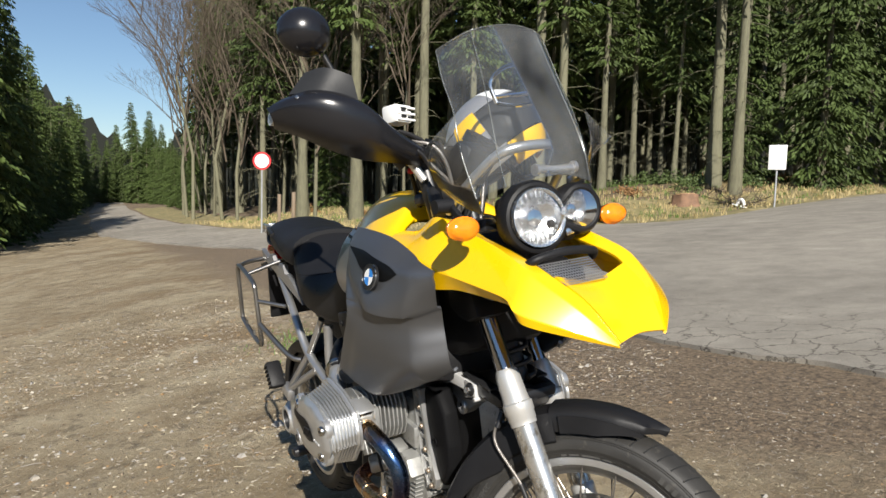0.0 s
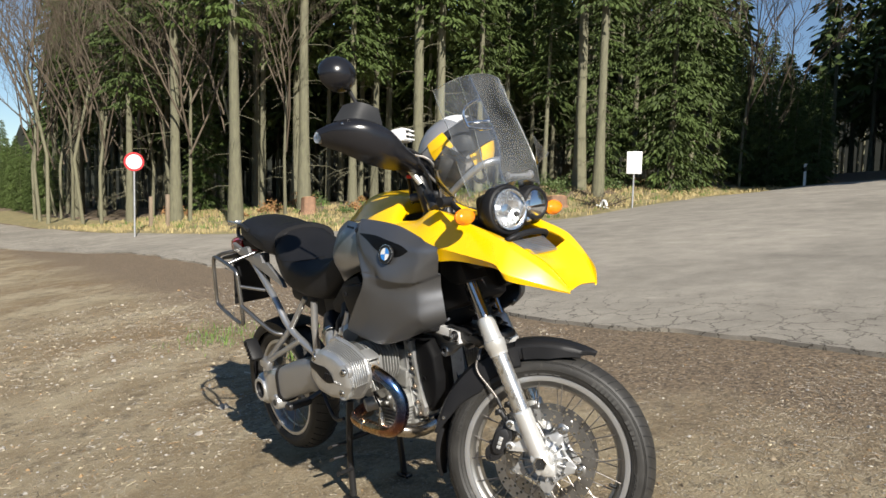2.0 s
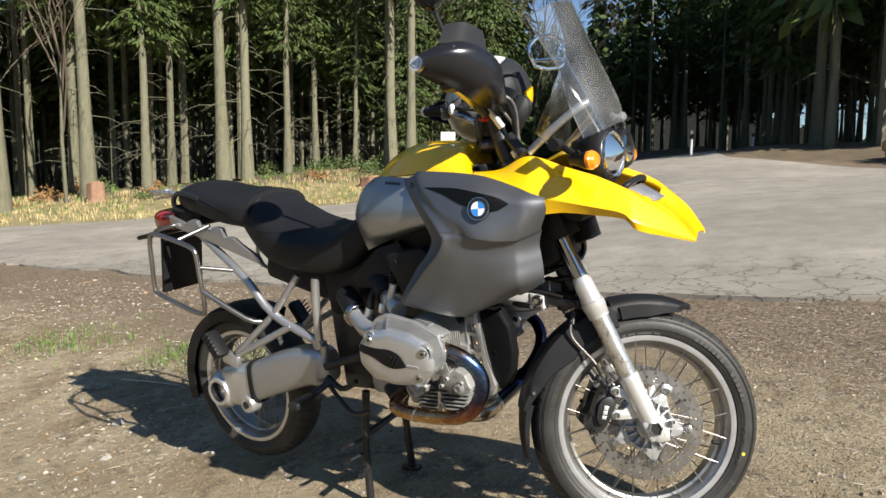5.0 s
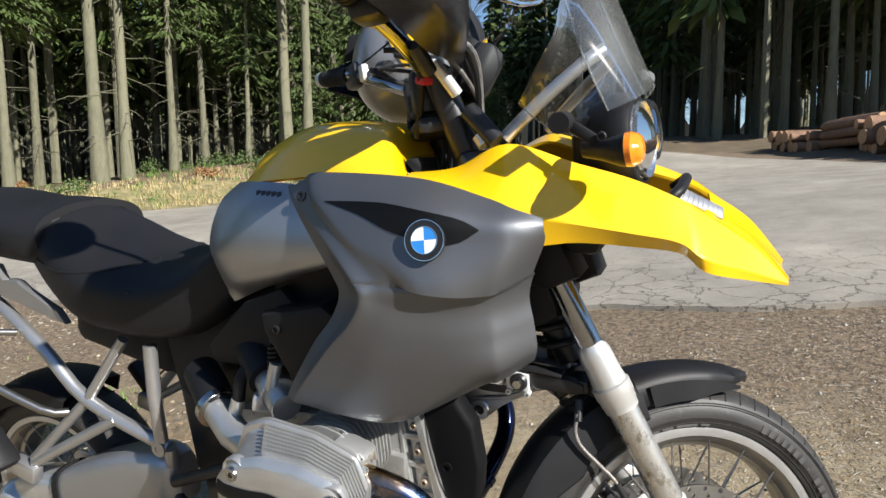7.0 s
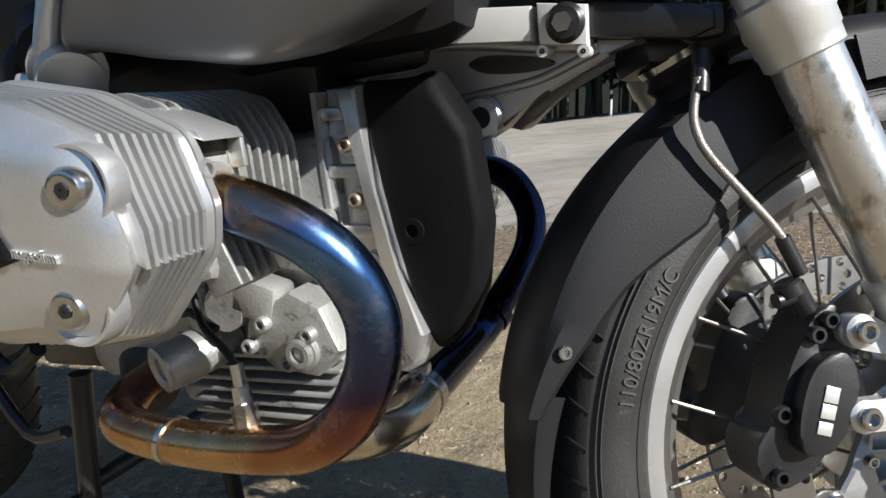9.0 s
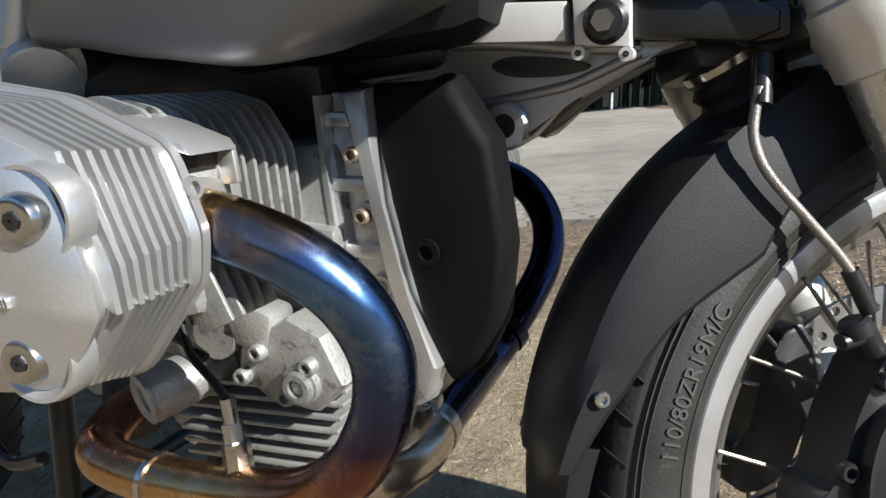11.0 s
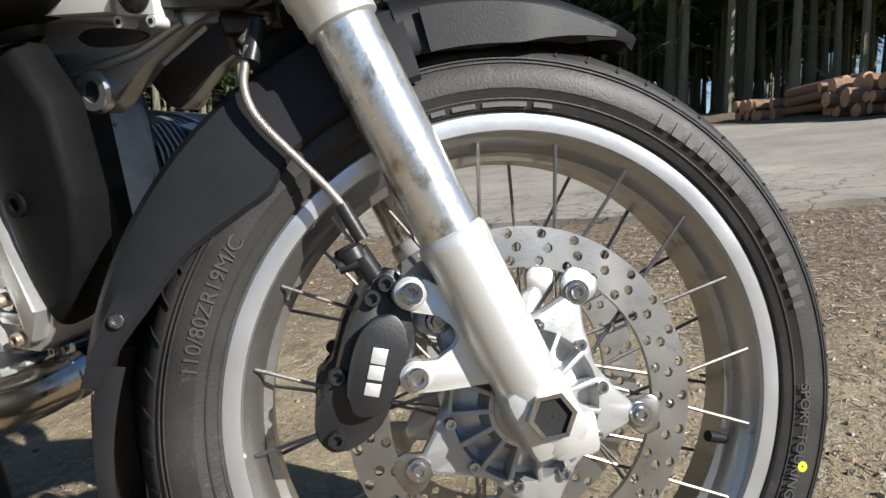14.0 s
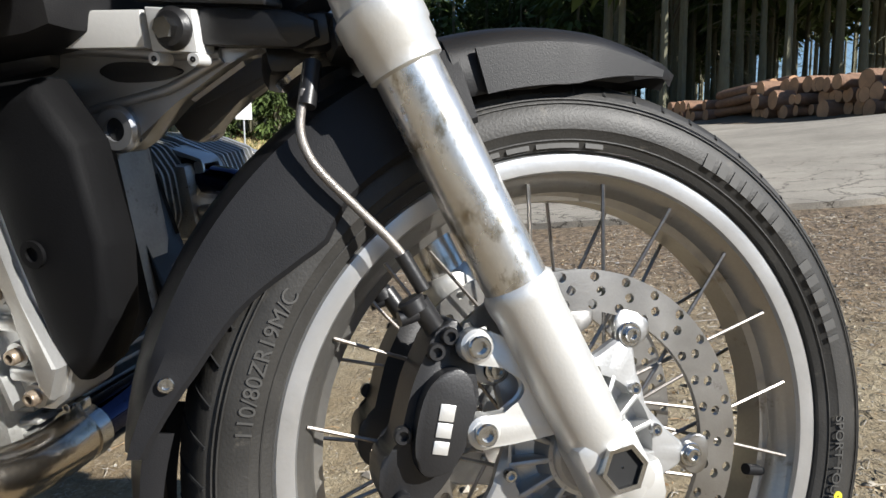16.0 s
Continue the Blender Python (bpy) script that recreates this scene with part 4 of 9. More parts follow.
forked("fork_bridge", bridge, BLACKM, "black fork bridge with ball joint")


def disc_ring(r0, r1, y0, y1, ranks, count):
    """A brake disc pierced by rows of round holes: every cell has its own hole."""
    bm = bmesh.new()
    for j in range(ranks):
        ra, rb = r0 + (r1 - r0) * j / ranks, r0 + (r1 - r0) * (j + 1) / ranks
        for k in range(count):
            a0, a1 = 2 * math.pi * (k + 0.5 * (j % 2)) / count, 2 * math.pi * (k + 1 + 0.5 * (j % 2)) / count
            rm, am = (ra + rb) / 2, (a0 + a1) / 2
            quad = [(ra, a0), (ra, am), (ra, a1), (rm, a1), (rb, a1), (rb, am), (rb, a0), (rm, a0)]
            cx, cz = rm * math.cos(am), rm * math.sin(am)
            holed = (k + j) % 2 == 0
            hr = 0.0043
            for y, turn in ((y0, 1), (y1, -1)):
                o = [bm.verts.new((r * math.cos(a), y, r * math.sin(a))) for r, a in quad]
                if not holed:
                    bm.faces.new(o[::turn])
                    continue
                base = math.atan2(o[0].co.z - cz, o[0].co.x - cx)
                h = []
                for v in o:
                    d = Vector((v.co.x - cx, 0, v.co.z - cz)).normalized() * hr
                    h.append(bm.verts.new((cx + d.x, y, cz + d.z)))
                for i in range(8):
                    f = (o[i], o[(i + 1) % 8], h[(i + 1) % 8], h[i])
                    bm.faces.new(f[::turn])
                if turn == 1:
                    first = h
                else:
                    for i in range(8):
                        bm.faces.new((first[i], first[(i + 1) % 8], h[(i + 1) % 8], h[i]))
    for r, s in ((r0, 1), (r1, -1)):
        n = count * 2
        a = [bm.verts.new((r * math.cos(2 * math.pi * k / n), y0, r * math.sin(2 * math.pi * k / n))) for k in range(n)]
        b = [bm.verts.new((r * math.cos(2 * math.pi * k / n), y1, r * math.sin(2 * math.pi * k / n))) for k in range(n)]
        for k in range(n):
            f = (a[k], a[(k + 1) % n], b[(k + 1) % n], b[k])
            bm.faces.new(f[::s])
    bmesh.ops.remove_doubles(bm, verts=bm.verts, dist=1e-5)
    return bm


DISC = material("brake disc steel", (0.37, 0.36, 0.345), 0.34, metal=1.0, vary=0.15, scale=20, bump=0.08, fine=500, spot=(0.15, 0.13, 0.11), spots=0.30)
HUBM = material("silver hub casting", (0.44, 0.44, 0.435), 0.38, metal=0.6, vary=0.08, scale=14, bump=0.1, fine=400, spot=(0.36, 0.34, 0.30), spots=0.2)
ARMS = [radians(-17 + 72 * k) for k in range(5)]
for s in (-1, 1):
    n = s * 0.048
    disc = part("brake_disc", disc_ring(0.113, 0.147, n - 0.0025, n + 0.0025, 3, 60), DISC, front, "drilled steel brake disc")
    for a in ARMS:
        ca, sa = math.cos(a), math.sin(a)
        p = Vector((0.102 * ca, n, 0.102 * sa))
        lug = bmesh.new()
        rim_ = []
        for i in range(24):
            t = 2 * math.pi * i / 24
            k = 0.013 + 0.007 * max(0, math.cos(t)) ** 2 + 0.012 * max(0, abs(math.sin(t)) - 0.3) * max(0, math.cos(t) + 0.25)
            rim_.append((k * math.cos(t), k * math.sin(t)))
        loft(lug, [[Vector((p.x + (x * ca - z * sa) * g, n + y, p.z + (x * sa + z * ca) * g)) for x, z in rim_] for y, g in ((-0.003, 0.94), (-0.0022, 1.0), (0.0022, 1.0), (0.003, 0.94))])
        bmesh.ops.recalc_face_normals(lug, faces=lug.faces)
        part("disc_lug", lug, DISC, disc)
        sc_ = bmesh.new()
        m_ = frame_to(p + Vector((0, s * 0.003, 0)), (0, s, 0))
        lathe(sc_, [(0.004, 0), (0.0105, 0), (0.0105, 0.0025), (0.0095, 0.0035), (0.004, 0.0035)], 20, m_)
        bolt(sc_, p + Vector((0, s * 0.0062, 0)), (0, s, 0), 0.0066, 0.004, 16)
        part("disc_screw", sc_, STEEL, disc)


def petal(a):
    """How far the hub's plate reaches at an angle: five arms with scalloped bays."""
    d = min(abs((a - b + math.pi) % (2 * math.pi) - math.pi) for b in ARMS)
    return 0.071 + 0.031 * math.exp(-(d / 0.20) ** 2) + 0.003 * math.cos(10 * a)


# the hub casting: scalloped plate, sunk floor, ribs and a central sleeve
for s in (-1, 1):
    plate_ = bmesh.new()
    angs = [2 * math.pi * k / 160 for k in range(160)]
    loft(plate_, [[Vector((petal(t) * g * math.cos(t) if r is None else r * math.cos(t), s * y, petal(t) * g * math.sin(t) if r is None else r * math.sin(t))) for t in angs] for r, g, y in ((0.062, 1, 0.040), (None, 0.97, 0.042), (None, 1.0, 0.044), (None, 1.0, 0.050), (None, 0.96, 0.0525), (0.066, 1, 0.0545), (0.063, 1, 0.0545), (0.060, 1, 0.040), (0.040, 1, 0.036), (0.031, 1, 0.046), (0.030, 1, 0.064), (0.027, 1, 0.067), (0.018, 1, 0.067))])
    bmesh.ops.recalc_face_normals(plate_, faces=plate_.faces)
    spider = part("hub_casting", plate_, HUBM, front, "ribbed silver hub casting", smooth=32)
    for k in range(15):
        a = ARMS[0] + radians(24 * k)
        rib = bmesh.new()
        v0, v1 = Vector((0.029 * math.cos(a), s * 0.050, 0.029 * math.sin(a))), Vector((0.0635 * math.cos(a), s * 0.045, 0.0635 * math.sin(a)))
        mm_ = frame_to((v0 + v1) / 2, v1 - v0, (0, 1, 0))
        box(rib, (0, 0, 0), (0.0050, 0.036, 0.021), mm_, 0.0018)
        part("hub_rib", rib, HUBM, spider)
    for k in range(10):
        a = ARMS[0] + radians(18 + 36 * k)
        sc_ = bmesh.new()
        bolt(sc_, (0.066 * math.cos(a), s * 0.0535, 0.066 * math.sin(a)), (0, s, 0), 0.0052, 0.006, 12)
        part("hub_screw", sc_, STEEL, spider)
valve = bmesh.new()
tube(valve, [(0.205, -0.012, -0.088), (0.176, -0.018, -0.076)], 0.0052, 12)
part("valve", valve, BLACKP, front)

# calipers
CAL = material("black caliper paint", (0.016, 0.016, 0.017), 0.42, vary=0.2, scale=20, bump=0.15, fine=500, spot=(0.08, 0.075, 0.07), spots=0.22)
CALOUT = [(-0.1175, 0.1128), (-0.1092, 0.1241), (-0.0912, 0.1295), (-0.085, 0.1024), (-0.0864, 0.0635), (-0.1018, 0.045), (-0.1201, 0.0144), (-0.1433, 0.0026), (-0.1599, 0.0023), (-0.1695, 0.0174), (-0.1644, 0.0416), (-0.1516, 0.0493), (-0.1417, 0.0706), (-0.1317, 0.092)]
CALOUT2 = [(-0.1147, 0.0957), (-0.0977, 0.0966), (-0.0904, 0.0781), (-0.0989, 0.0542), (-0.1162, 0.0281), (-0.1388, 0.029), (-0.1412, 0.0506), (-0.1295, 0.0817)]
for s in (-1, 1):
    body = bmesh.new()
    plate(body, rounded(CALOUT), s * 0.030, s * 0.074, None, 0.0022)
    plate(body, rounded(CALOUT2), s * 0.070, s * 0.088, None, 0.0022)
    cal = forked("brake_caliper", body, CAL, "black four-piston brake caliper")
    m = frame_to((-0.128, s * 0.0885, 0.078), (0, s, 0))
    for k_, w_ in ((-1, 0.0095), (0, 0.0105), (1, 0.0120)):
        marks = bmesh.new()
        u_ = k_ * 0.0125
        box(marks, (-0.1190 + u_ * 0.36, s * 0.0888, 0.0575 + u_ * 0.93), (0.0115, 0.0012, w_), pose(0, 0, 0, 0, 21, 0), 0.0006)
        part("maker_mark", marks, ALLOY_M, cal, "pale raised maker mark")
    for x, z in ((-0.112, 0.111), (-0.155, 0.012), (-0.147, 0.058), (-0.100, 0.120)):
        heads = bmesh.new()
        bolt(heads, (x, s * 0.074, z), (0, s, 0), 0.0068, 0.007, 14)
        part("caliper_bolt", heads, BLACKM, cal)
    neck = bmesh.new()
    tube(neck, [(-0.104, s * 0.060, 0.122), (-0.116, s * 0.063, 0.148)], 0.0085, 14)
    lathe(neck, [(0.001, -0.006), (0.0105, -0.006), (0.0105, 0.003), (0.0085, 0.005), (0.001, 0.005)], 14, frame_to((-0.1205, s * 0.064, 0.147), (-0.35, 0, 1)))
    tube(neck, [(-0.113, s * 0.063, 0.140), (-0.132, s * 0.064, 0.138)], 0.006, 12)
    part("hose_fitting", neck, BLACKM, cal)
    arm = bmesh.new()
    plate(arm, rounded([(-0.096, 0.116), (-0.078, 0.122), (-0.046, 0.098), (-0.020, 0.066), (-0.014, 0.040), (-0.024, 0.032), (-0.086, 0.035), (-0.102, 0.044), (-0.096, 0.058), (-0.064, 0.058), (-0.050, 0.070), (-0.058, 0.086), (-0.092, 0.100)]), s * 0.074, s * 0.085, None, 0.003)
    bolts_ = ((-0.084, 0.1105), (-0.090, 0.048))
    for x, z in bolts_:
        lathe(arm, [(0.005, 0), (0.0125, 0), (0.0125, 0.014), (0.010, 0.016), (0.005, 0.016)], 20, frame_to((x, s * 0.074, z), (0, s, 0)))
    arm_ = forked("caliper_bracket", arm, ALLOY_M, "silver cast caliper bracket")
    for x, z in bolts_:
        head = bmesh.new()
        bolt(head, (x, s * 0.089, z), (0, s, 0), 0.0085, 0.007, 16)
        part("bracket_bolt", head, STEEL, arm_)
hose = bmesh.new()
tube(hose, [(-0.170, -0.068, 0.310), (-0.1776, -0.068, 0.2843), (-0.1756, -0.068, 0.2654), (-0.1669, -0.068, 0.2482), (-0.1458, -0.068, 0.2194), (-0.126, -0.068, 0.1913), (-0.114, -0.068, 0.166)], 0.0034, 10, 8)
HOSE = material("braided brake hose", (0.26, 0.24, 0.22), 0.4, metal=0.6, vary=0.35, scale=60, bump=0.8, fine=900)
forked("brake_hose", hose, HOSE, "braided steel brake hose")
cuff = bmesh.new()
tube(cuff, [(-0.1225, -0.068, 0.185), (-0.111, -0.067, 0.156)], 0.0058, 10)
forked("hose_sleeve", cuff, BLACKM)
forked("hose_sleeve", tube(bmesh.new(), [(-0.160, -0.060, 0.330), (-0.1705, -0.068, 0.298)], 0.0066, 10), BLACKM)


def fender(th0, th1, r_of, half_of, skirt_of, n=26):
    """A fender hugging the wheel from angle th0 to th1 (degrees up from ahead): arched roof with side skirts."""
    bm = bmesh.new()
    top, low = [], []
    for i in range(n + 1):
        f = i / n
        a = radians(th0 + (th1 - th0) * f)
        r, h, sk = r_of(f), half_of(f), skirt_of(f)
        sec = [(-h, r - sk), (-h * 0.99, r - sk * 0.45), (-h * 0.90, r - 0.010), (-h * 0.6, r - 0.002), (0, r + 0.004), (h * 0.6, r - 0.002), (h * 0.90, r - 0.010), (h * 0.99, r - sk * 0.45), (h, r - sk)]
        top.append([Vector((q * math.cos(a), y, q * math.sin(a))) for y, q in sec])
        low.append([Vector((q * math.cos(a), y, q * math.sin(a))) for y, q in [(y * 0.95, q - 0.004) for y, q in sec]])
    rows = [t + l[::-1] for t, l in zip(top, low)]
    loft(bm, rows)
    bmesh.ops.recalc_face_normals(bm, faces=bm.faces)
    return bm


def steps(f, *pairs):
    """A value that runs straight from pair to pair of (place, value)."""
    for (a, u), (b, v) in zip(pairs, pairs[1:]):
        if f <= b:
            return u + (v - u) * (f - a) / (b - a)
    return pairs[-1][1]


forked("front_fender", fender(60, 100, lambda f: 0.3455 + 0.007 * f, lambda f: steps(f, (0, 0.008), (0.12, 0.030), (0.4, 0.050), (1, 0.058)), lambda f: steps(f, (0, 0.004), (0.3, 0.038), (0.7, 0.053), (1, 0.052))), BLACKP, "black plastic front fender with a pointed tip", 55)
forked("fender_rear_section", fender(99, 166, lambda f: 0.346, lambda f: 0.060 - 0.006 * f, lambda f: steps(f, (0, 0.066), (0.36, 0.068), (0.475, 0.078), (0.57, 0.068), (0.69, 0.052), (0.83, 0.039), (0.96, 0.020), (1, 0.014)), 30), BLACKP, "long black plastic splash guard behind the wheel", 30)
forked("splash_flap", fender(163, 190, lambda f: 0.3415 - 0.002 * f, lambda f: steps(f, (0, 0.050), (0.7, 0.044), (1, 0.020)), lambda f: steps(f, (0, 0.026), (0.4, 0.018), (1, 0.008)), 14), BLACKP, "black rubber flap below the splash guard", 40)
for a, r in ((156.8, 0.3216),):
    riv = bmesh.new()
    bolt(riv, (r * math.cos(radians(a)), -0.0560, r * math.sin(radians(a))), (0, -1, 0), 0.0055, 0.004)
    forked("fender_rivet", riv, STEEL)
for s in (-1, 1):
    lip = bmesh.new()
    sec = []
    for i in range(15):
        a = radians(66 + 30.5 * i / 14)
        f = i / 14
        r0, r1 = 0.3175 - 0.0235 * min(1, f * 1.9), 0.3235 + 0.006 * f
        y = s * (0.0475 + 0.0125 * min(1, f * 2.2))
        sec.append([Vector((q * math.cos(a), y + s * d, q * math.sin(a))) for q, d in ((r0, 0), (r0, 0.003), (r1, 0.003), (r1, 0))])
    loft(lip, sec)
    bmesh.ops.recalc_face_normals(lip, faces=lip.faces)
    forked("fender_lip", lip, BLACKP, "black stepped side lip of the fender")
# tread grooves: slanted near-black bars along both shoulders, standing for shaded cuts


def grooves(parent, r, w, count):
    bm = bmesh.new()
    for k in range(count):
        a = 2 * math.pi * k / count
        for s in (-1, 1):
            run = []
            for i in range(8):
                f = i / 7
                y = s * (0.16 * w + 0.70 * w * f)
                rr = r - steps(abs(y) / w, (0, 0.0), (0.2, 0.0015), (0.4, 0.005), (0.62, 0.0105), (0.85, 0.0193), (1, 0.026)) - 0.0010
                run.append(Vector((rr * math.cos(a + s * 0.02 + 0.055 * f), y, rr * math.sin(a + s * 0.02 + 0.055 * f))))
            tube(bm, run, 0.0018, 6)
    g = part("tread_groove", bm, HOLLOW_SHADE, parent)
    return tagged(g, kind="stuff")


grooves(front, 0.311, 0.052, 64)
grooves(rear, 0.302, 0.070, 44)


# ---- engine and exhaust ----
FACE_OUT = [(-0.640, 0.655), (-0.603, 0.692), (-0.540, 0.702), (-0.470, 0.692), (-0.418, 0.668), (-0.402, 0.612), (-0.401, 0.592), (-0.440, 0.553), (-0.530, 0.546), (-0.600, 0.558), (-0.642, 0.600)]
FACE_IN = [(-0.655, 0.668), (-0.632, 0.708), (-0.588, 0.719), (-0.495, 0.697), (-0.428, 0.663), (-0.416, 0.615), (-0.423, 0.588), (-0.488, 0.526), (-0.560, 0.515), (-0.630, 0.545), (-0.658, 0.600)]
BARREL = [(-0.560, 0.690), (-0.505, 0.700), (-0.466, 0.686), (-0.448, 0.652), (-0.450, 0.595), (-0.472, 0.563), (-0.515, 0.548), (-0.562, 0.560), (-0.592, 0.620)]
HOT = bpy.data.materials.new("heat-blued exhaust steel")
HOT.use_nodes = True
hn, hl = HOT.node_tree.nodes, HOT.node_tree.links
hb = hn["Principled BSDF"]
hb.inputs["Metallic"].default_value, hb.inputs["Roughness"].default_value = 1.0, 0.17
hc, hs, hz, hm, hr = hn.new("ShaderNodeTexCoord"), hn.new("ShaderNodeSeparateXYZ"), hn.new("ShaderNodeTexNoise"), hn.new("ShaderNodeMath"), hn.new("ShaderNodeValToRGB")
hl.new(hc.outputs["Object"], hs.inputs[0])
hl.new(hc.outputs["Object"], hz.inputs["Vector"])
hz.inputs["Scale"].default_value, hz.inputs["Detail"].default_value = 16, 6
hm.operation = "MULTIPLY_ADD"
hm.inputs[1].default_value = 0.11
hl.new(hz.outputs[0], hm.inputs[0])
hl.new(hs.outputs[2], hm.inputs[2])
hmr = hn.new("ShaderNodeMapRange")
hmr.inputs["From Min"].default_value, hmr.inputs["From Max"].default_value = 0.38, 0.68
hl.new(hm.outputs[0], hmr.inputs["Value"])
hl.new(hmr.outputs[0], hr.inputs[0])
el = hr.color_ramp.elements
el[0].position, el[0].color = 0.0, (0.62, 0.46, 0.22, 1)
el[1].position, el[1].color = 1.0, (0.42, 0.28, 0.14, 1)
for p, c in ((0.16, (0.60, 0.42, 0.18)), (0.32, (0.30, 0.12, 0.06)), (0.46, (0.07, 0.05, 0.10)), (0.62, (0.06, 0.09, 0.20)), (0.80, (0.10, 0.20, 0.38)), (0.90, (0.10, 0.14, 0.26))):
    e = el.new(p)
    e.color = (*c, 1)
hw, hx, hy = hn.new("ShaderNodeTexNoise"), hn.new("ShaderNodeMapRange"), hn.new("ShaderNodeMix")
hw.inputs["Scale"].default_value, hw.inputs["Detail"].default_value, hw.inputs["Roughness"].default_value = 38, 9, 0.7
hl.new(hc.outputs["Object"], hw.inputs["Vector"])
hx.inputs["From Min"].default_value, hx.inputs["From Max"].default_value, hx.inputs["To Max"].default_value = 0.55, 0.75, 0.55
hl.new(hw.outputs[0], hx.inputs["Value"])
hy.data_type = "RGBA"
hl.new(hx.outputs[0], hy.inputs["Factor"])
hl.new(hr.outputs[0], hy.inputs["A"])
hy.inputs["B"].default_value = (0.34, 0.33, 0.34, 1)
hl.new(hy.outputs["Result"], hb.inputs["Base Color"])
hq = hn.new("ShaderNodeMapRange")
hq.inputs["To Min"].default_value, hq.inputs["To Max"].default_value = 0.05, 0.45
hl.new(hw.outputs[0], hq.inputs["Value"])
hl.new(hq.outputs[0], hb.inputs["Roughness"])


def ring_at(y, k, outline, fin=0.0, mid=(-0.525, 0.625)):
    out = []
    for p in outline:
        dx, dz = p[0] - mid[0], p[1] - mid[1]
        g = k * (1 + (fin if (dx > 0.02 or dz > 0.035) else 0))
        out.append(Vector((mid[0] + dx * g, y, mid[1] + dz * g)))
    return out


def closed(outline, n=3, cut=0.22):
    """The outline with its corners cut and rounded."""
    out = []
    m = len(outline)
    for i in range(m):
        p, c, q = (Vector((*outline[j % m], 0)) for j in (i - 1, i, i + 1))
        d = min(0.012, cut * min((p - c).length, (q - c).length))
        a, b = c + (p - c).normalized() * d, c + (q - c).normalized() * d
        for k in range(n + 1):
            t = k / n
            v = a * (1 - t) ** 2 + c * 2 * t * (1 - t) + b * t * t
            out.append((v.x, v.y))
    return out


SMOOTHB = closed(BARREL)


def cover_line(f, inset):
    """The valve cover's outline at a share f of the way from its outer face to the gasket, drawn in by inset."""
    pts = [(a[0] + (b[0] - a[0]) * f, a[1] + (b[1] - a[1]) * f) for a, b in zip(FACE_OUT, FACE_IN)]
    out = []
    for i, (x, z) in enumerate(pts):
        (x0, z0), (x1, z1) = pts[i - 1], pts[(i + 1) % len(pts)]
        n = Vector((-(z1 - z0), 0, x1 - x0)).normalized()
        out.append((x - n.x * inset, z - n.z * inset))
    return out


def cover_fin(s, y, f, first, last, low, high):
    """One cooling rib: a ribbon that wraps the cover from corner first to corner last."""
    inner, outer = cover_line(f, low), cover_line(f, high)
    bm = bmesh.new()
    ring = []
    for k in range(first, last + 1):
        a, b = inner[k % len(inner)], outer[k % len(outer)]
        if 0 < k - first < last - first:
            p, q = outer[k - 1], outer[(k + 1) % len(outer)]
            for g in (-0.10, 0.0, 0.10):
                t = p if g < 0 else q
                ring.append((a, (b[0] + (t[0] - b[0]) * abs(g), b[1] + (t[1] - b[1]) * abs(g))))
        else:
            ring.append((a, b))
    loft(bm, [[Vector((a[0], s * (y - 0.0024), a[1])), Vector((b[0], s * (y - 0.0016), b[1])), Vector((b[0], s * (y + 0.0016), b[1])), Vector((a[0], s * (y + 0.0024), a[1]))] for a, b in ring])
    bmesh.ops.recalc_face_normals(bm, faces=bm.faces)
    return bm


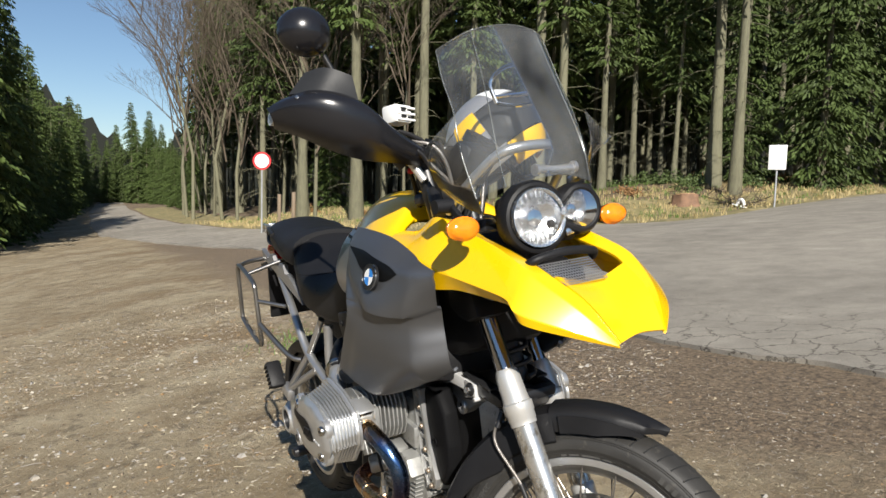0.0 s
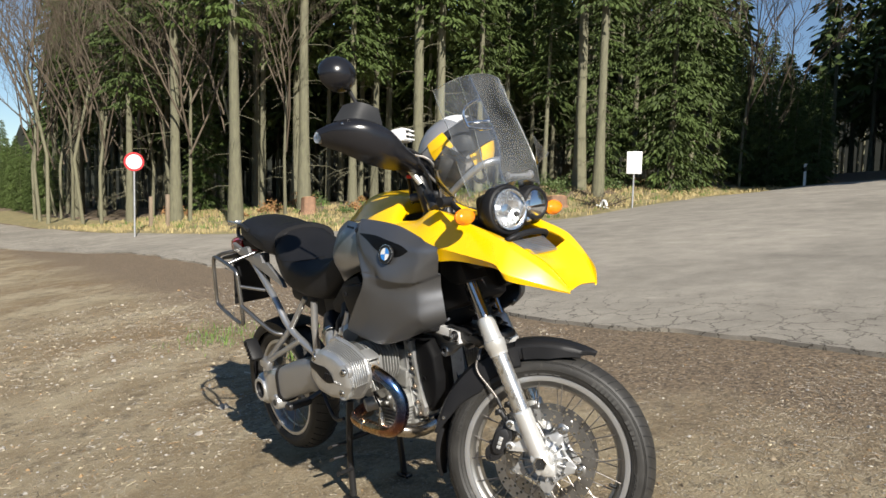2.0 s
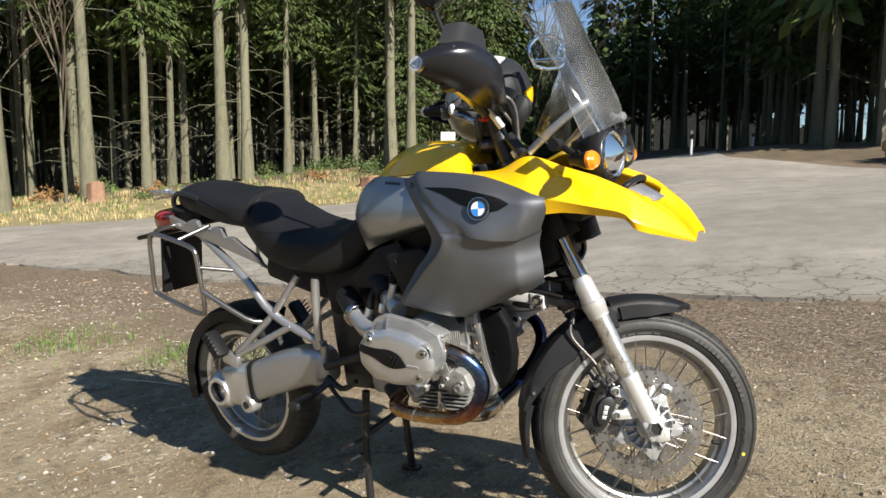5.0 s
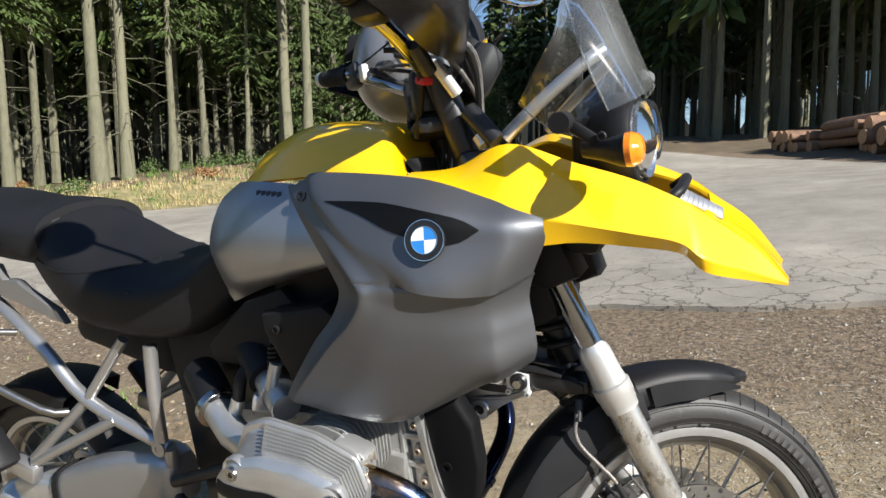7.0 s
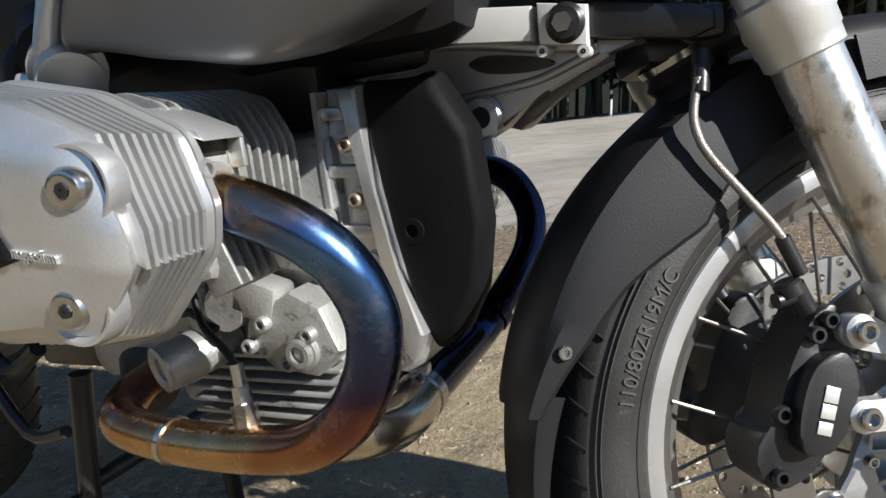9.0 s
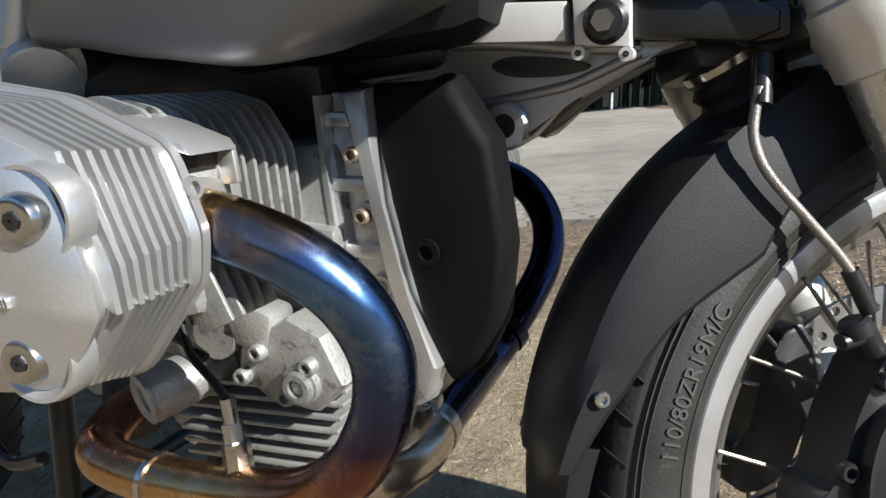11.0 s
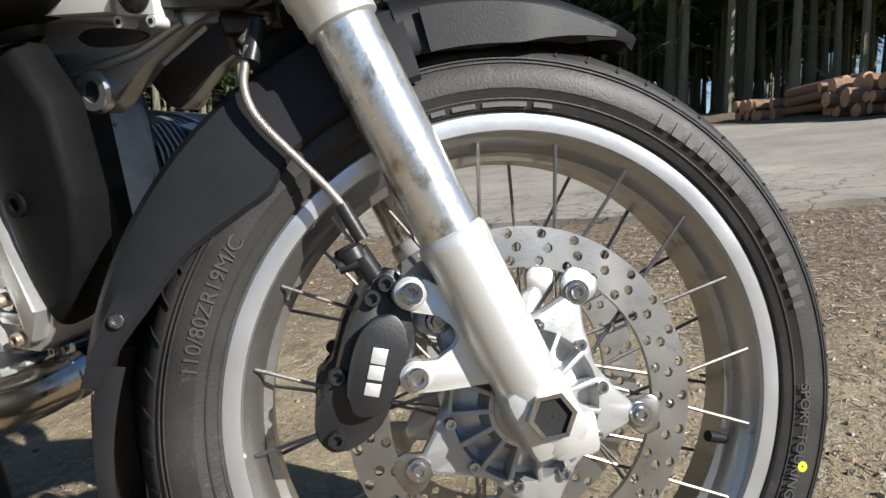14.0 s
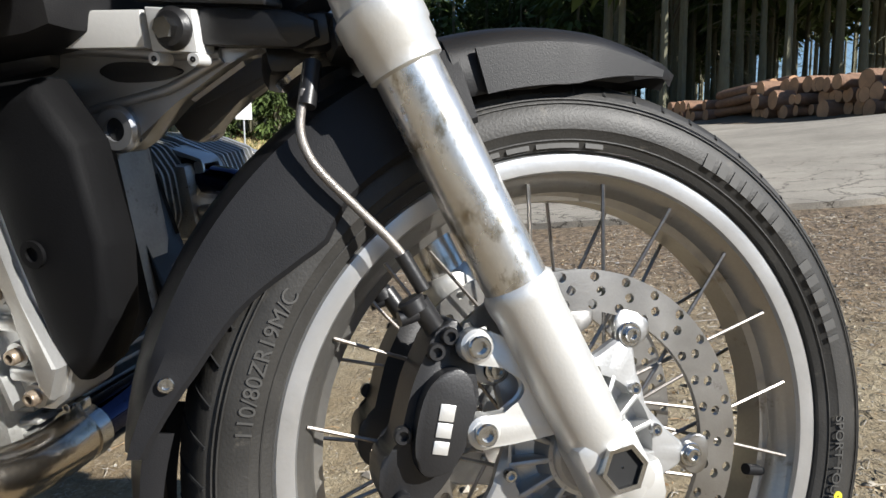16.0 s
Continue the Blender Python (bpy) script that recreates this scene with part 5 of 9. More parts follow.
def cylinder(s):
    """One of the two flat cylinders: ribbed cover, gasket edge, finned barrel and screws. s: -1 right, 1 left."""
    bm = bmesh.new()
    mid = Vector((-0.525, 0, 0.622))
    rings = []
    for y, f, inset, g in ((0.3795, 0.0, 0.0, 0.25), (0.379, 0.0, 0.0, 0.60), (0.3765, 0.0, 0.0, 0.82), (0.3715, 0.0, 0.002, 0.945), (0.3655, 0.0, 0.0, 0.985), (0.360, 0.05, 0.0035, 1.0), (0.3535, 0.12, 0.0095, 1.0), (0.293, 0.92, 0.0095, 1.0), (0.2925, 0.93, 0.0, 1.0), (0.2865, 0.97, -0.002, 1.0), (0.2862, 0.97, 0.002, 1.0), (0.2850, 0.98, 0.002, 1.0), (0.2847, 0.98, -0.002, 1.0), (0.2785, 1.0, -0.002, 1.0), (0.278, 1.0, 0.02, 1.0)):
        rings.append([mid * (1 - g) + Vector((x, 0, z)) * g + Vector((0, s * y, 0)) for x, z in closed(cover_line(f, inset), 3, 0.25)])
    loft(bm, rings)
    bmesh.ops.recalc_face_normals(bm, faces=bm.faces)
    drop = pose(-0.030, 0, -0.058) if s > 0 else None
    head = part("cylinder_cover", bm, CAST, bike, "ribbed cast aluminium valve cover", drop, 24)
    for k in range(8):
        f = 0.10 + 0.112 * k
        y = 0.3555 - 0.0086 * k
        part("cover_rib", cover_fin(s, y, f, 2, 6, 0.013, -0.0005), CAST, head, smooth=20)
    for k in range(6):
        f = 0.30 + 0.112 * k
        part("cover_rib", cover_fin(s, 0.340 - 0.0086 * k, f, 6, 8, 0.013, 0.001), CAST, head, smooth=20)
    for x, z in ((-0.427, 0.641), (-0.449, 0.574), (-0.592, 0.672)):
        tilt = (0.16 if x > -0.5 else -0.12, s, 0)
        scr = bmesh.new()
        lathe(scr, [(0.003, -0.010), (0.0150, -0.010), (0.0185, -0.004), (0.0215, 0.0008), (0.0235, 0.0010), (0.0250, -0.004), (0.0250, -0.014), (0.003, -0.014)], 32, frame_to((x, s * 0.3710, z), tilt))
        part("screw_seat", scr, CAST, head)
        scr = bmesh.new()
        lathe(scr, [(0.0022, 0.003), (0.0030, 0.0085), (0.0078, 0.0098), (0.0105, 0.0088), (0.0120, 0.0055), (0.0124, 0.002), (0.0124, -0.010), (0.0022, -0.010)], 28, frame_to((x, s * 0.3700, z), tilt))
        sc_ob = part("cover_screw", scr, STEEL, head)
        # socket drawn as a black disc, its shade in the colour
        hole_ = bmesh.new()
        lathe(hole_, [(0.001, 0.0), (0.0042, 0.0), (0.0042, 0.0101), (0.001, 0.0101)], 6, frame_to((x, s * 0.3700, z), tilt))
        part("screw_socket", hole_, BLACKM, sc_ob)
    word, _ = lettering("magnesium", 0.0145, 0.0022)
    flat_ = [(-0.478 + v.co.x * 0.56 if s < 0 else -0.436 - v.co.x * 0.56, v.co.z * 0.75) for v in word.verts]
    for v, q_ in zip(word.verts, drape(head, [(x, 0.604 - 0.14 * (x + 0.46) + z) for x, z in flat_], s, 0.0010)):
        v.co = q_ + Vector((0, s * v.co.y, 0))
    bmesh.ops.recalc_face_normals(word, faces=word.faces)
    part("raised_word", word, CAST, head, "raised cast word")
    slot = bmesh.new()
    band = spline([(-0.640, 0.662, 0), (-0.572, 0.652, 0), (-0.526, 0.649, 0), (-0.496, 0.635, 0), (-0.477, 0.606, 0)], 4)
    under = spline([(-0.640, 0.640, 0), (-0.590, 0.628, 0), (-0.549, 0.606, 0), (-0.517, 0.598, 0), (-0.477, 0.604, 0)], 4)
    sheets = [drape(head, [(p.x + (q.x - p.x) * f, p.y + (q.y - p.y) * f) for p, q in zip(band, under)], s, 0.0012 + 0.003 * math.sin(math.pi * f)) for f in (0.0, 0.12, 0.5, 0.88, 1.0)]
    loft(slot, sheets, closed=False)
    bmesh.ops.solidify(slot, geom=slot.faces[:], thickness=0.001)
    pad_ob = part("crash_guard", slot, BLACKM, head, "black plastic cover pad")
    for k in range(3):
        tooth = bmesh.new()
        run_ = drape(head, [(-0.535 + 0.013 * k, 0.612), (-0.518 + 0.013 * k, 0.632)], s, 0.005)
        tube(tooth, run_, 0.0028, 6)
        part("pad_rib", tooth, BLACKP, pad_ob)
    bar = bmesh.new()
    fins = [(0.268, 0.80)]
    y = 0.262
    for _ in range(11):
        fins += [(y, 0.72), (y - 0.0015, 1.0), (y - 0.0050, 1.0), (y - 0.0065, 0.72)]
        y -= 0.0112
    fins += [(0.13, 0.66)]
    loft(bar, [ring_at(s * a, k, SMOOTHB, 0, (-0.520, 0.622)) for a, k in fins])
    bmesh.ops.recalc_face_normals(bar, faces=bar.faces)
    part("cylinder_barrel", bar, ENGINE, bike, "finned cylinder barrel", drop, 25)
    block = bmesh.new()
    box(block, (-0.495, s * 0.250, 0.610), (0.120, 0.062, 0.100), None, 0.010)
    block_ob = part("cylinder_head", block, ENGINE, bike, "finned cast cylinder head", drop, 30)
    part("port_lip", plate(bmesh.new(), [(-0.470, 0.684), (-0.424, 0.664), (-0.420, 0.657), (-0.470, 0.676)], s * 0.279, s * 0.238, None, 0.0015), CAST, block_ob)
    part("port_post", box(bmesh.new(), (-0.428, s * 0.2400, 0.648), (0.014, 0.005, 0.024), None, 0.0015), CAST, block_ob)
    for k in range(5):
        part("head_fin", box(bmesh.new(), (-0.440, s * (0.270 - 0.010 * k), 0.574), (0.030, 0.0035, 0.046), pose(0, 0, 0, 0, -20, 0), 0.0012), ENGINE, block_ob)
    # black box stands for the opening and the shade in it
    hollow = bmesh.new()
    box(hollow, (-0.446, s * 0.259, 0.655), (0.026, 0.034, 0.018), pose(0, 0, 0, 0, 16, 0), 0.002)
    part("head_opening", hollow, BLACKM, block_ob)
    port = bmesh.new()
    tube(port, [(-0.48, s * 0.256, 0.622), (-0.437, s * 0.259, 0.616)], 0.0275, 24)
    for w in (-1, 1):
        bolt(port, (-0.432, s * (0.256 + w * 0.024), 0.618 + 0.021 * w), (1, 0, 0), 0.0075, 0.014)
        box(port, (-0.442, s * (0.256 + w * 0.017), 0.618 + 0.014 * w), (0.012, 0.028, 0.020), None, 0.005)
    part("exhaust_flange", port, CAST, block_ob, "cast exhaust port flange")


for s in (-1, 1):
    cylinder(s)

# header pipes
DARKHOT = material("blue-black exhaust chrome", (0.030, 0.036, 0.075), 0.10, metal=1.0, vary=0.35, scale=9, bump=0.02, spot=(0.10, 0.14, 0.34), spots=0.30)
pipe = bmesh.new()
tube(pipe, [(-0.478, -0.258, 0.623), (-0.446, -0.259, 0.618), (-0.412, -0.256, 0.607), (-0.380, -0.248, 0.588), (-0.356, -0.238, 0.560), (-0.346, -0.229, 0.524), (-0.351, -0.225, 0.490), (-0.366, -0.223, 0.460), (-0.390, -0.221, 0.431), (-0.432, -0.220, 0.406), (-0.490, -0.218, 0.396), (-0.560, -0.216, 0.393), (-0.628, -0.214, 0.397), (-0.668, -0.205, 0.405), (-0.690, -0.170, 0.412), (-0.70, -0.13, 0.415)], 0.0208, 28, 7)
part("header_pipe", pipe, HOT, bike, "heat-blued steel exhaust header", smooth=60)
pipe = bmesh.new()
tube(pipe, [(-0.478, 0.256, 0.580), (-0.440, 0.252, 0.574), (-0.412, 0.247, 0.566), (-0.384, 0.236, 0.546), (-0.363, 0.216, 0.510), (-0.361, 0.182, 0.470), (-0.376, 0.134, 0.432), (-0.392, 0.100, 0.408)], 0.0195, 26, 7)
part("header_pipe", pipe, DARKHOT, bike, "blue-black steel exhaust header", smooth=60)
sleeve = bmesh.new()
tube(sleeve, [(-0.388, 0.108, 0.412), (-0.399, 0.078, 0.396), (-0.401, 0.040, 0.391), (-0.395, -0.095, 0.392)], 0.0222, 26, 5)
part("pipe_sleeve", sleeve, DARKHOT, bike, "blue-black exhaust sleeve", smooth=60)
joint = bmesh.new()
tube(joint, [(-0.395, -0.088, 0.392), (-0.391, -0.122, 0.392), (-0.392, -0.155, 0.395), (-0.400, -0.185, 0.403), (-0.416, -0.212, 0.414)], 0.0236, 26, 6, 0.0225)
JOINTM = material("tanned exhaust steel", (0.56, 0.50, 0.42), 0.20, metal=1.0, vary=0.18, scale=26, bump=0.08, fine=300, spot=(0.30, 0.21, 0.13), spots=0.30)
part("pipe_junction", joint, JOINTM, bike, "tanned steel exhaust junction", smooth=60)
part("pipe_clamp", tube(bmesh.new(), [(-0.586, -0.2155, 0.3935), (-0.592, -0.2152, 0.394)], 0.0226, 24), STEEL, bike)
part("pipe_clamp", tube(bmesh.new(), [(-0.386, 0.112, 0.414), (-0.391, 0.100, 0.408)], 0.0245, 24), DARKHOT, bike)
clip = bmesh.new()
tube(clip, [(-0.3955, -0.080, 0.392), (-0.3945, -0.094, 0.392)], 0.0255, 24)
box(clip, (-0.392, -0.088, 0.420), (0.020, 0.012, 0.010), None, 0.002)
bolt(clip, (-0.392, -0.094, 0.421), (0, -1, 0), 0.005, 0.006)
part("pipe_clamp", clip, STEEL, bike)
silencer = bmesh.new()
tube(silencer, [(-0.70, -0.14, 0.405), (-0.80, -0.06, 0.42), (-0.98, 0.06, 0.45)], 0.030, 18, 5)
part("collector_pipe", silencer, BLACKM, bike, "dark exhaust collector")

# black filler block for the dark frame and the shade between the cylinders
backbone = bmesh.new()
box(backbone, (-0.635, 0, 0.725), (0.38, 0.20, 0.15), None, 0.02)
box(backbone, (-0.41, 0, 0.735), (0.12, 0.14, 0.08), None, 0.015)
part("main_frame", backbone, BLACKM, bike, "black filler block above the engine, for frame and shade")
# crankcase
case = bmesh.new()
box(case, (-0.535, 0, 0.545), (0.22, 0.250, 0.22), None, 0.02)
box(case, (-0.72, 0, 0.52), (0.24, 0.22, 0.26), None, 0.03)
plate(case, [(-0.520, 0.500), (-0.470, 0.520), (-0.440, 0.505), (-0.425, 0.465), (-0.455, 0.440), (-0.500, 0.446), (-0.530, 0.470)], -0.165, -0.115, None, 0.006)
for x, z in ((-0.500, 0.492), (-0.452, 0.482), (-0.478, 0.455), (-0.520, 0.470)):
    bolt(case, (x, -0.165, z), (0, -1, 0), 0.0075, 0.009)
tube(case, [(-0.462, -0.11, 0.466), (-0.462, -0.172, 0.466)], 0.0165, 20)
bolt(case, (-0.462, -0.170, 0.466), (0, -1, 0), 0.0140, 0.007, 20)
tube(case, [(-0.545, -0.12, 0.505), (-0.545, -0.168, 0.505)], 0.022, 18)
box(case, (-0.512, -0.150, 0.512), (0.052, 0.036, 0.040), pose(0, 0, 0, 0, 18, 0), 0.008)
box(case, (-0.590, -0.145, 0.500), (0.030, 0.030, 0.070), pose(0, 0, 0, 0, -12, 0), 0.008)
box(case, (-0.470, -0.128, 0.560), (0.070, 0.020, 0.060), pose(0, 0, 0, 0, 10, 0), 0.006)
cap_ = bmesh.new()
tube(cap_, [(-0.585, -0.12, 0.462), (-0.612, -0.190, 0.453)], 0.0235, 22)
lathe(cap_, [(0.012, 0.0), (0.0225, 0.0), (0.0235, 0.004), (0.0190, 0.006), (0.012, 0.003)], 22, frame_to((-0.612, -0.190, 0.453), (-0.36, -0.93, -0.12)))
part("starter_housing", cap_, ENGINE, bike, "grey round starter cap")
part("engine_block", case, ENGINE, bike, "weathered cast engine block", smooth=35)
sump = bmesh.new()
box(sump, (-0.555, 0, 0.418), (0.24, 0.245, 0.075), None, 0.012)
sump_ob = part("oil_sump", sump, ENGINE, bike, "finned oil sump", smooth=30)
for k in range(7):
    z = 0.450 - 0.0125 * k
    fin = box(bmesh.new(), (-0.538 - 0.002 * k, -0.132, z), (0.200 - 0.006 * k, 0.026, 0.0045), None, 0.0015)
    part("sump_fin", fin, ENGINE, sump_ob)
    fin = box(bmesh.new(), (-0.426, -0.01, z), (0.022, 0.20, 0.0045), None, 0.0015)
    part("sump_fin", fin, ENGINE, sump_ob)
# front timing flange with its row of screws, and the black belt cover
rib = bmesh.new()
FL = [(-0.432, 0.688), (-0.390, 0.688), (-0.393, 0.598), (-0.381, 0.526), (-0.358, 0.466), (-0.372, 0.436), (-0.391, 0.425), (-0.422, 0.428), (-0.440, 0.525), (-0.443, 0.600)]
plate(rib, FL, -0.112, -0.060, None, 0.004)
flg = part("timing_flange", rib, CAST, bike, "cast aluminium flange with screw bosses")
rail_ = bmesh.new()
loft(rail_, [[Vector((p.x - 0.0035, -0.108, p.y)), Vector((p.x - 0.0025, -0.126, p.y)), Vector((p.x + 0.0025, -0.126, p.y)), Vector((p.x + 0.0035, -0.108, p.y))] for p in spline([(-0.436, 0.686, 0), (-0.439, 0.600, 0), (-0.435, 0.525, 0), (-0.418, 0.432, 0)], 5)])
bmesh.ops.recalc_face_normals(rail_, faces=rail_.faces)
part("flange_rail", rail_, CAST, flg)
face_ = bmesh.new()
plate(face_, [(-0.416, 0.686), (-0.392, 0.686), (-0.394, 0.598), (-0.383, 0.527), (-0.360, 0.468), (-0.376, 0.440), (-0.384, 0.452), (-0.386, 0.470), (-0.384, 0.492), (-0.392, 0.512), (-0.395, 0.548), (-0.401, 0.578), (-0.401, 0.606), (-0.403, 0.655)], -0.1275, -0.108, None, 0.004)
part("flange_face", face_, CAST, flg)
for z, x, w in ((0.666, -0.418, 0.034), (0.616, -0.420, 0.034), (0.562, -0.416, 0.036), (0.505, -0.410, 0.036), (0.461, -0.402, 0.030)):
    rb_ = box(bmesh.new(), (x, -0.116, z), (w, 0.012, 0.012), pose(0, 0, 0, 0, 6, 0), 0.003)
    part("flange_rib", rb_, CAST, flg)
# far flange in black, not cast aluminium: its shade is put into the colour
part("timing_flange", plate(bmesh.new(), [(x - 0.05, z) for x, z in FL], 0.075, 0.132, None, 0.006), BLACKM, bike, "cast flange of the far engine side, blackened for shade")
RUSTY = material("rusty screw", (0.36, 0.29, 0.22), 0.45, metal=0.7, vary=0.4, scale=80, bump=0.3)
for x, z in ((-0.411, 0.639), (-0.410, 0.591), (-0.406, 0.532), (-0.402, 0.479), (-0.394, 0.443)):
    scr = bmesh.new()
    lathe(scr, [(0.004, 0), (0.0115, 0), (0.0105, 0.010), (0.004, 0.010)], 16, frame_to((x, -0.112, z), (0, -1, 0)))
    part("screw_boss", scr, CAST, bike)
    scr = bmesh.new()
    bolt(scr, (x, -0.120, z), (0, -1, 0), 0.0066, 0.010)
    part("flange_screw", scr, RUSTY, bike)
BELTM = material("matt black belt cover", (0.006, 0.006, 0.0065), 0.66, vary=0.2, scale=14, bump=0.15, fine=500, spot=(0.05, 0.05, 0.05), spots=0.04, ior=1.18)
belt = bmesh.new()
sec = []
for y, k, cap in ((-0.118, 0.86, 0), (-0.112, 0.96, 0), (-0.10, 1.0, 0), (-0.080, 0.99, 0), (-0.060, 0.95, -0.352), (0.0, 0.95, -0.385), (0.045, 0.92, -0.410)):
    sec.append([Vector((min(cap, -0.345 + (x + 0.345) * k), y, 0.58 + (z - 0.58) * k)) for x, z in ((-0.396, 0.692), (-0.330, 0.690), (-0.302, 0.640), (-0.298, 0.560), (-0.310, 0.500), (-0.332, 0.462), (-0.358, 0.446), (-0.372, 0.475), (-0.386, 0.560), (-0.395, 0.640))])
loft(belt, sec)
bmesh.ops.bevel(belt, geom=[e for e in belt.edges if e.calc_length() > 0.012], offset=0.003, segments=2, affect="EDGES", profile=0.5)
lathe(belt, [(0.006, 0.001), (0.011, 0.001), (0.011, 0.004), (0.006, 0.004)], 18, frame_to((-0.362, -0.117, 0.560), (0, -1, 0)))
part("belt_cover", belt, BELTM, bike, "black dusty alternator belt cover")
sensor = bmesh.new()
tube(sensor, [(-0.585, -0.175, 0.548), (-0.560, -0.185, 0.528), (-0.545, -0.195, 0.500), (-0.520, -0.202, 0.482), (-0.507, -0.203, 0.466)], 0.0036, 10, 6)
tube(sensor, [(-0.600, -0.165, 0.500), (-0.570, -0.180, 0.505), (-0.540, -0.185, 0.492)], 0.0042, 10, 6)
part("sensor_cable", sensor, BLACKP, bike)
probe = bmesh.new()
tube(probe, [(-0.507, -0.203, 0.468), (-0.505, -0.205, 0.446)], 0.0062, 14)
tube(probe, [(-0.5055, -0.2045, 0.448), (-0.5035, -0.207, 0.430)], 0.0085, 6)
probe_ob = part("lambda_probe", probe, STEEL, bike, "small steel exhaust probe")
part("probe_socket", tube(bmesh.new(), [(-0.5038, -0.2068, 0.432), (-0.500, -0.212, 0.408)], 0.0115, 8), JOINTM, probe_ob)
# inlet side
thr = bmesh.new()
tube(thr, [(-0.655, -0.185, 0.745), (-0.585, -0.235, 0.715)], 0.026, 20)
tube(thr, [(-0.625, -0.205, 0.735), (-0.612, -0.215, 0.730)], 0.031, 20)
tube(thr, [(-0.620, -0.225, 0.745), (-0.600, -0.222, 0.790)], 0.011, 12)
box(thr, (-0.640, -0.215, 0.715), (0.05, 0.03, 0.03), pose(0, 0, 0, 0, 15, 30), 0.006)
part("throttle_body", thr, CAST, bike, "silver throttle body")
duct = bmesh.new()
tube(duct, [(-0.78, -0.09, 0.80), (-0.71, -0.14, 0.78), (-0.65, -0.187, 0.747)], 0.037, 18, 5)
for k in range(6):
    z = 0.775 + 0.008 * k
    tube(duct, [(-0.612 + 0.002 * k, -0.215, z), (-0.612 + 0.002 * k, -0.215, z + 0.004)], 0.0125, 12)
tube(duct, [(-0.60, -0.215, 0.82), (-0.62, -0.19, 0.85), (-0.66, -0.15, 0.86)], 0.009, 10, 4)
tube(duct, [(-0.585, -0.222, 0.79), (-0.565, -0.21, 0.80), (-0.55, -0.17, 0.80)], 0.008, 10, 4)
part("inlet_duct", duct, BLACKP, bike, "black ribbed inlet duct")


# ---- telelever, frame, rear end ----
BRIGHT = material("bright silver paint", (0.66, 0.66, 0.65), 0.42, metal=0.25, vary=0.06, scale=14, bump=0.06, fine=300)
arm_ob = part("telelever_arm", box(bmesh.new(), (-0.128, 0, 0.694), (0.036, 0.140, 0.026), None, 0.008), BLACKM, bike, "black front suspension arm")
for s in (-1, 1):
    part("arm_side", plate(bmesh.new(), [(-0.210, 0.724), (-0.135, 0.709), (-0.118, 0.700), (-0.118, 0.688), (-0.135, 0.683), (-0.210, 0.696)], s * 0.076, s * 0.056, None, 0.004), BLACKM, arm_ob)
    part("arm_rib", box(bmesh.new(), (-0.205, s * 0.066, 0.7275), (0.110, 0.028, 0.006), pose(0, 0, 0, 0, 11, 0), 0.002), BLACKM, arm_ob)
boot = bmesh.new()
lathe(boot, [(0.010, -0.034), (0.030, -0.034), (0.026, -0.026), (0.031, -0.019), (0.026, -0.012), (0.030, -0.005), (0.025, 0.002), (0.027, 0.008), (0.010, 0.008)], 28, frame_to((-0.150, -0.020, 0.664), (-0.45, -0.12, 1)))
gaiter = part("ball_joint_gaiter", boot, BLACKP, bike, "black ribbed rubber gaiter")
nut_ = bmesh.new()
lathe(nut_, [(0.004, 0.006), (0.028, 0.006), (0.029, 0.012), (0.018, 0.015), (0.016, 0.022), (0.004, 0.022)], 24, frame_to((-0.150, -0.020, 0.664), (-0.45, -0.12, 1)))
part("gaiter_ring", nut_, STEEL, gaiter, "bright steel ring")
for s in (-1, 1):
    cst = bmesh.new()
    plate(cst, [(-0.500, 0.716), (-0.498, 0.706), (-0.419, 0.692), (-0.340, 0.668), (-0.333, 0.650), (-0.322, 0.632), (-0.306, 0.627), (-0.290, 0.634), (-0.256, 0.664), (-0.202, 0.687), (-0.166, 0.685), (-0.170, 0.694), (-0.258, 0.702), (-0.346, 0.719), (-0.42, 0.730)], s * 0.058, s * 0.034, None, 0.005)
    lug = part("frame_casting", cst, SILVER, bike, "grey cast frame lug")
    edge_ = bmesh.new()
    tube(edge_, [(-0.346, s * 0.056, 0.712), (-0.300, s * 0.060, 0.706), (-0.255, s * 0.060, 0.697), (-0.205, s * 0.058, 0.690)], 0.005, 10, 4)
    tube(edge_, [(-0.335, s * 0.056, 0.664), (-0.280, s * 0.060, 0.668), (-0.250, s * 0.060, 0.672), (-0.205, s * 0.058, 0.687)], 0.004, 10, 4)
    part("casting_edge", edge_, SILVER, lug)
    eye_ = bmesh.new()
    lathe(eye_, [(0.0095, 0), (0.0185, 0), (0.0195, 0.007), (0.0165, 0.010), (0.0095, 0.010)], 24, frame_to((-0.309, s * 0.056, 0.646), (0, s, 0)))
    part("lug_eye", eye_, SILVER, lug)
    # black disc closes the eye and paints the shade in its bore
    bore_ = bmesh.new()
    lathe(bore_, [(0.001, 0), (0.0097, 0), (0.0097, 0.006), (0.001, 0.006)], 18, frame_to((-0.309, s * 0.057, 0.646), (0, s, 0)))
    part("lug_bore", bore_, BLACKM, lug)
    # opening drawn as a black plate for the shade inside
    slot_ = bmesh.new()
    plate(slot_, rounded([(-0.316, 0.692), (-0.299, 0.697), (-0.258, 0.690), (-0.240, 0.682), (-0.262, 0.678), (-0.300, 0.682)]), s * 0.0605, s * 0.050, None, 0.001)
    part("lug_opening", slot_, BLACKM, lug)
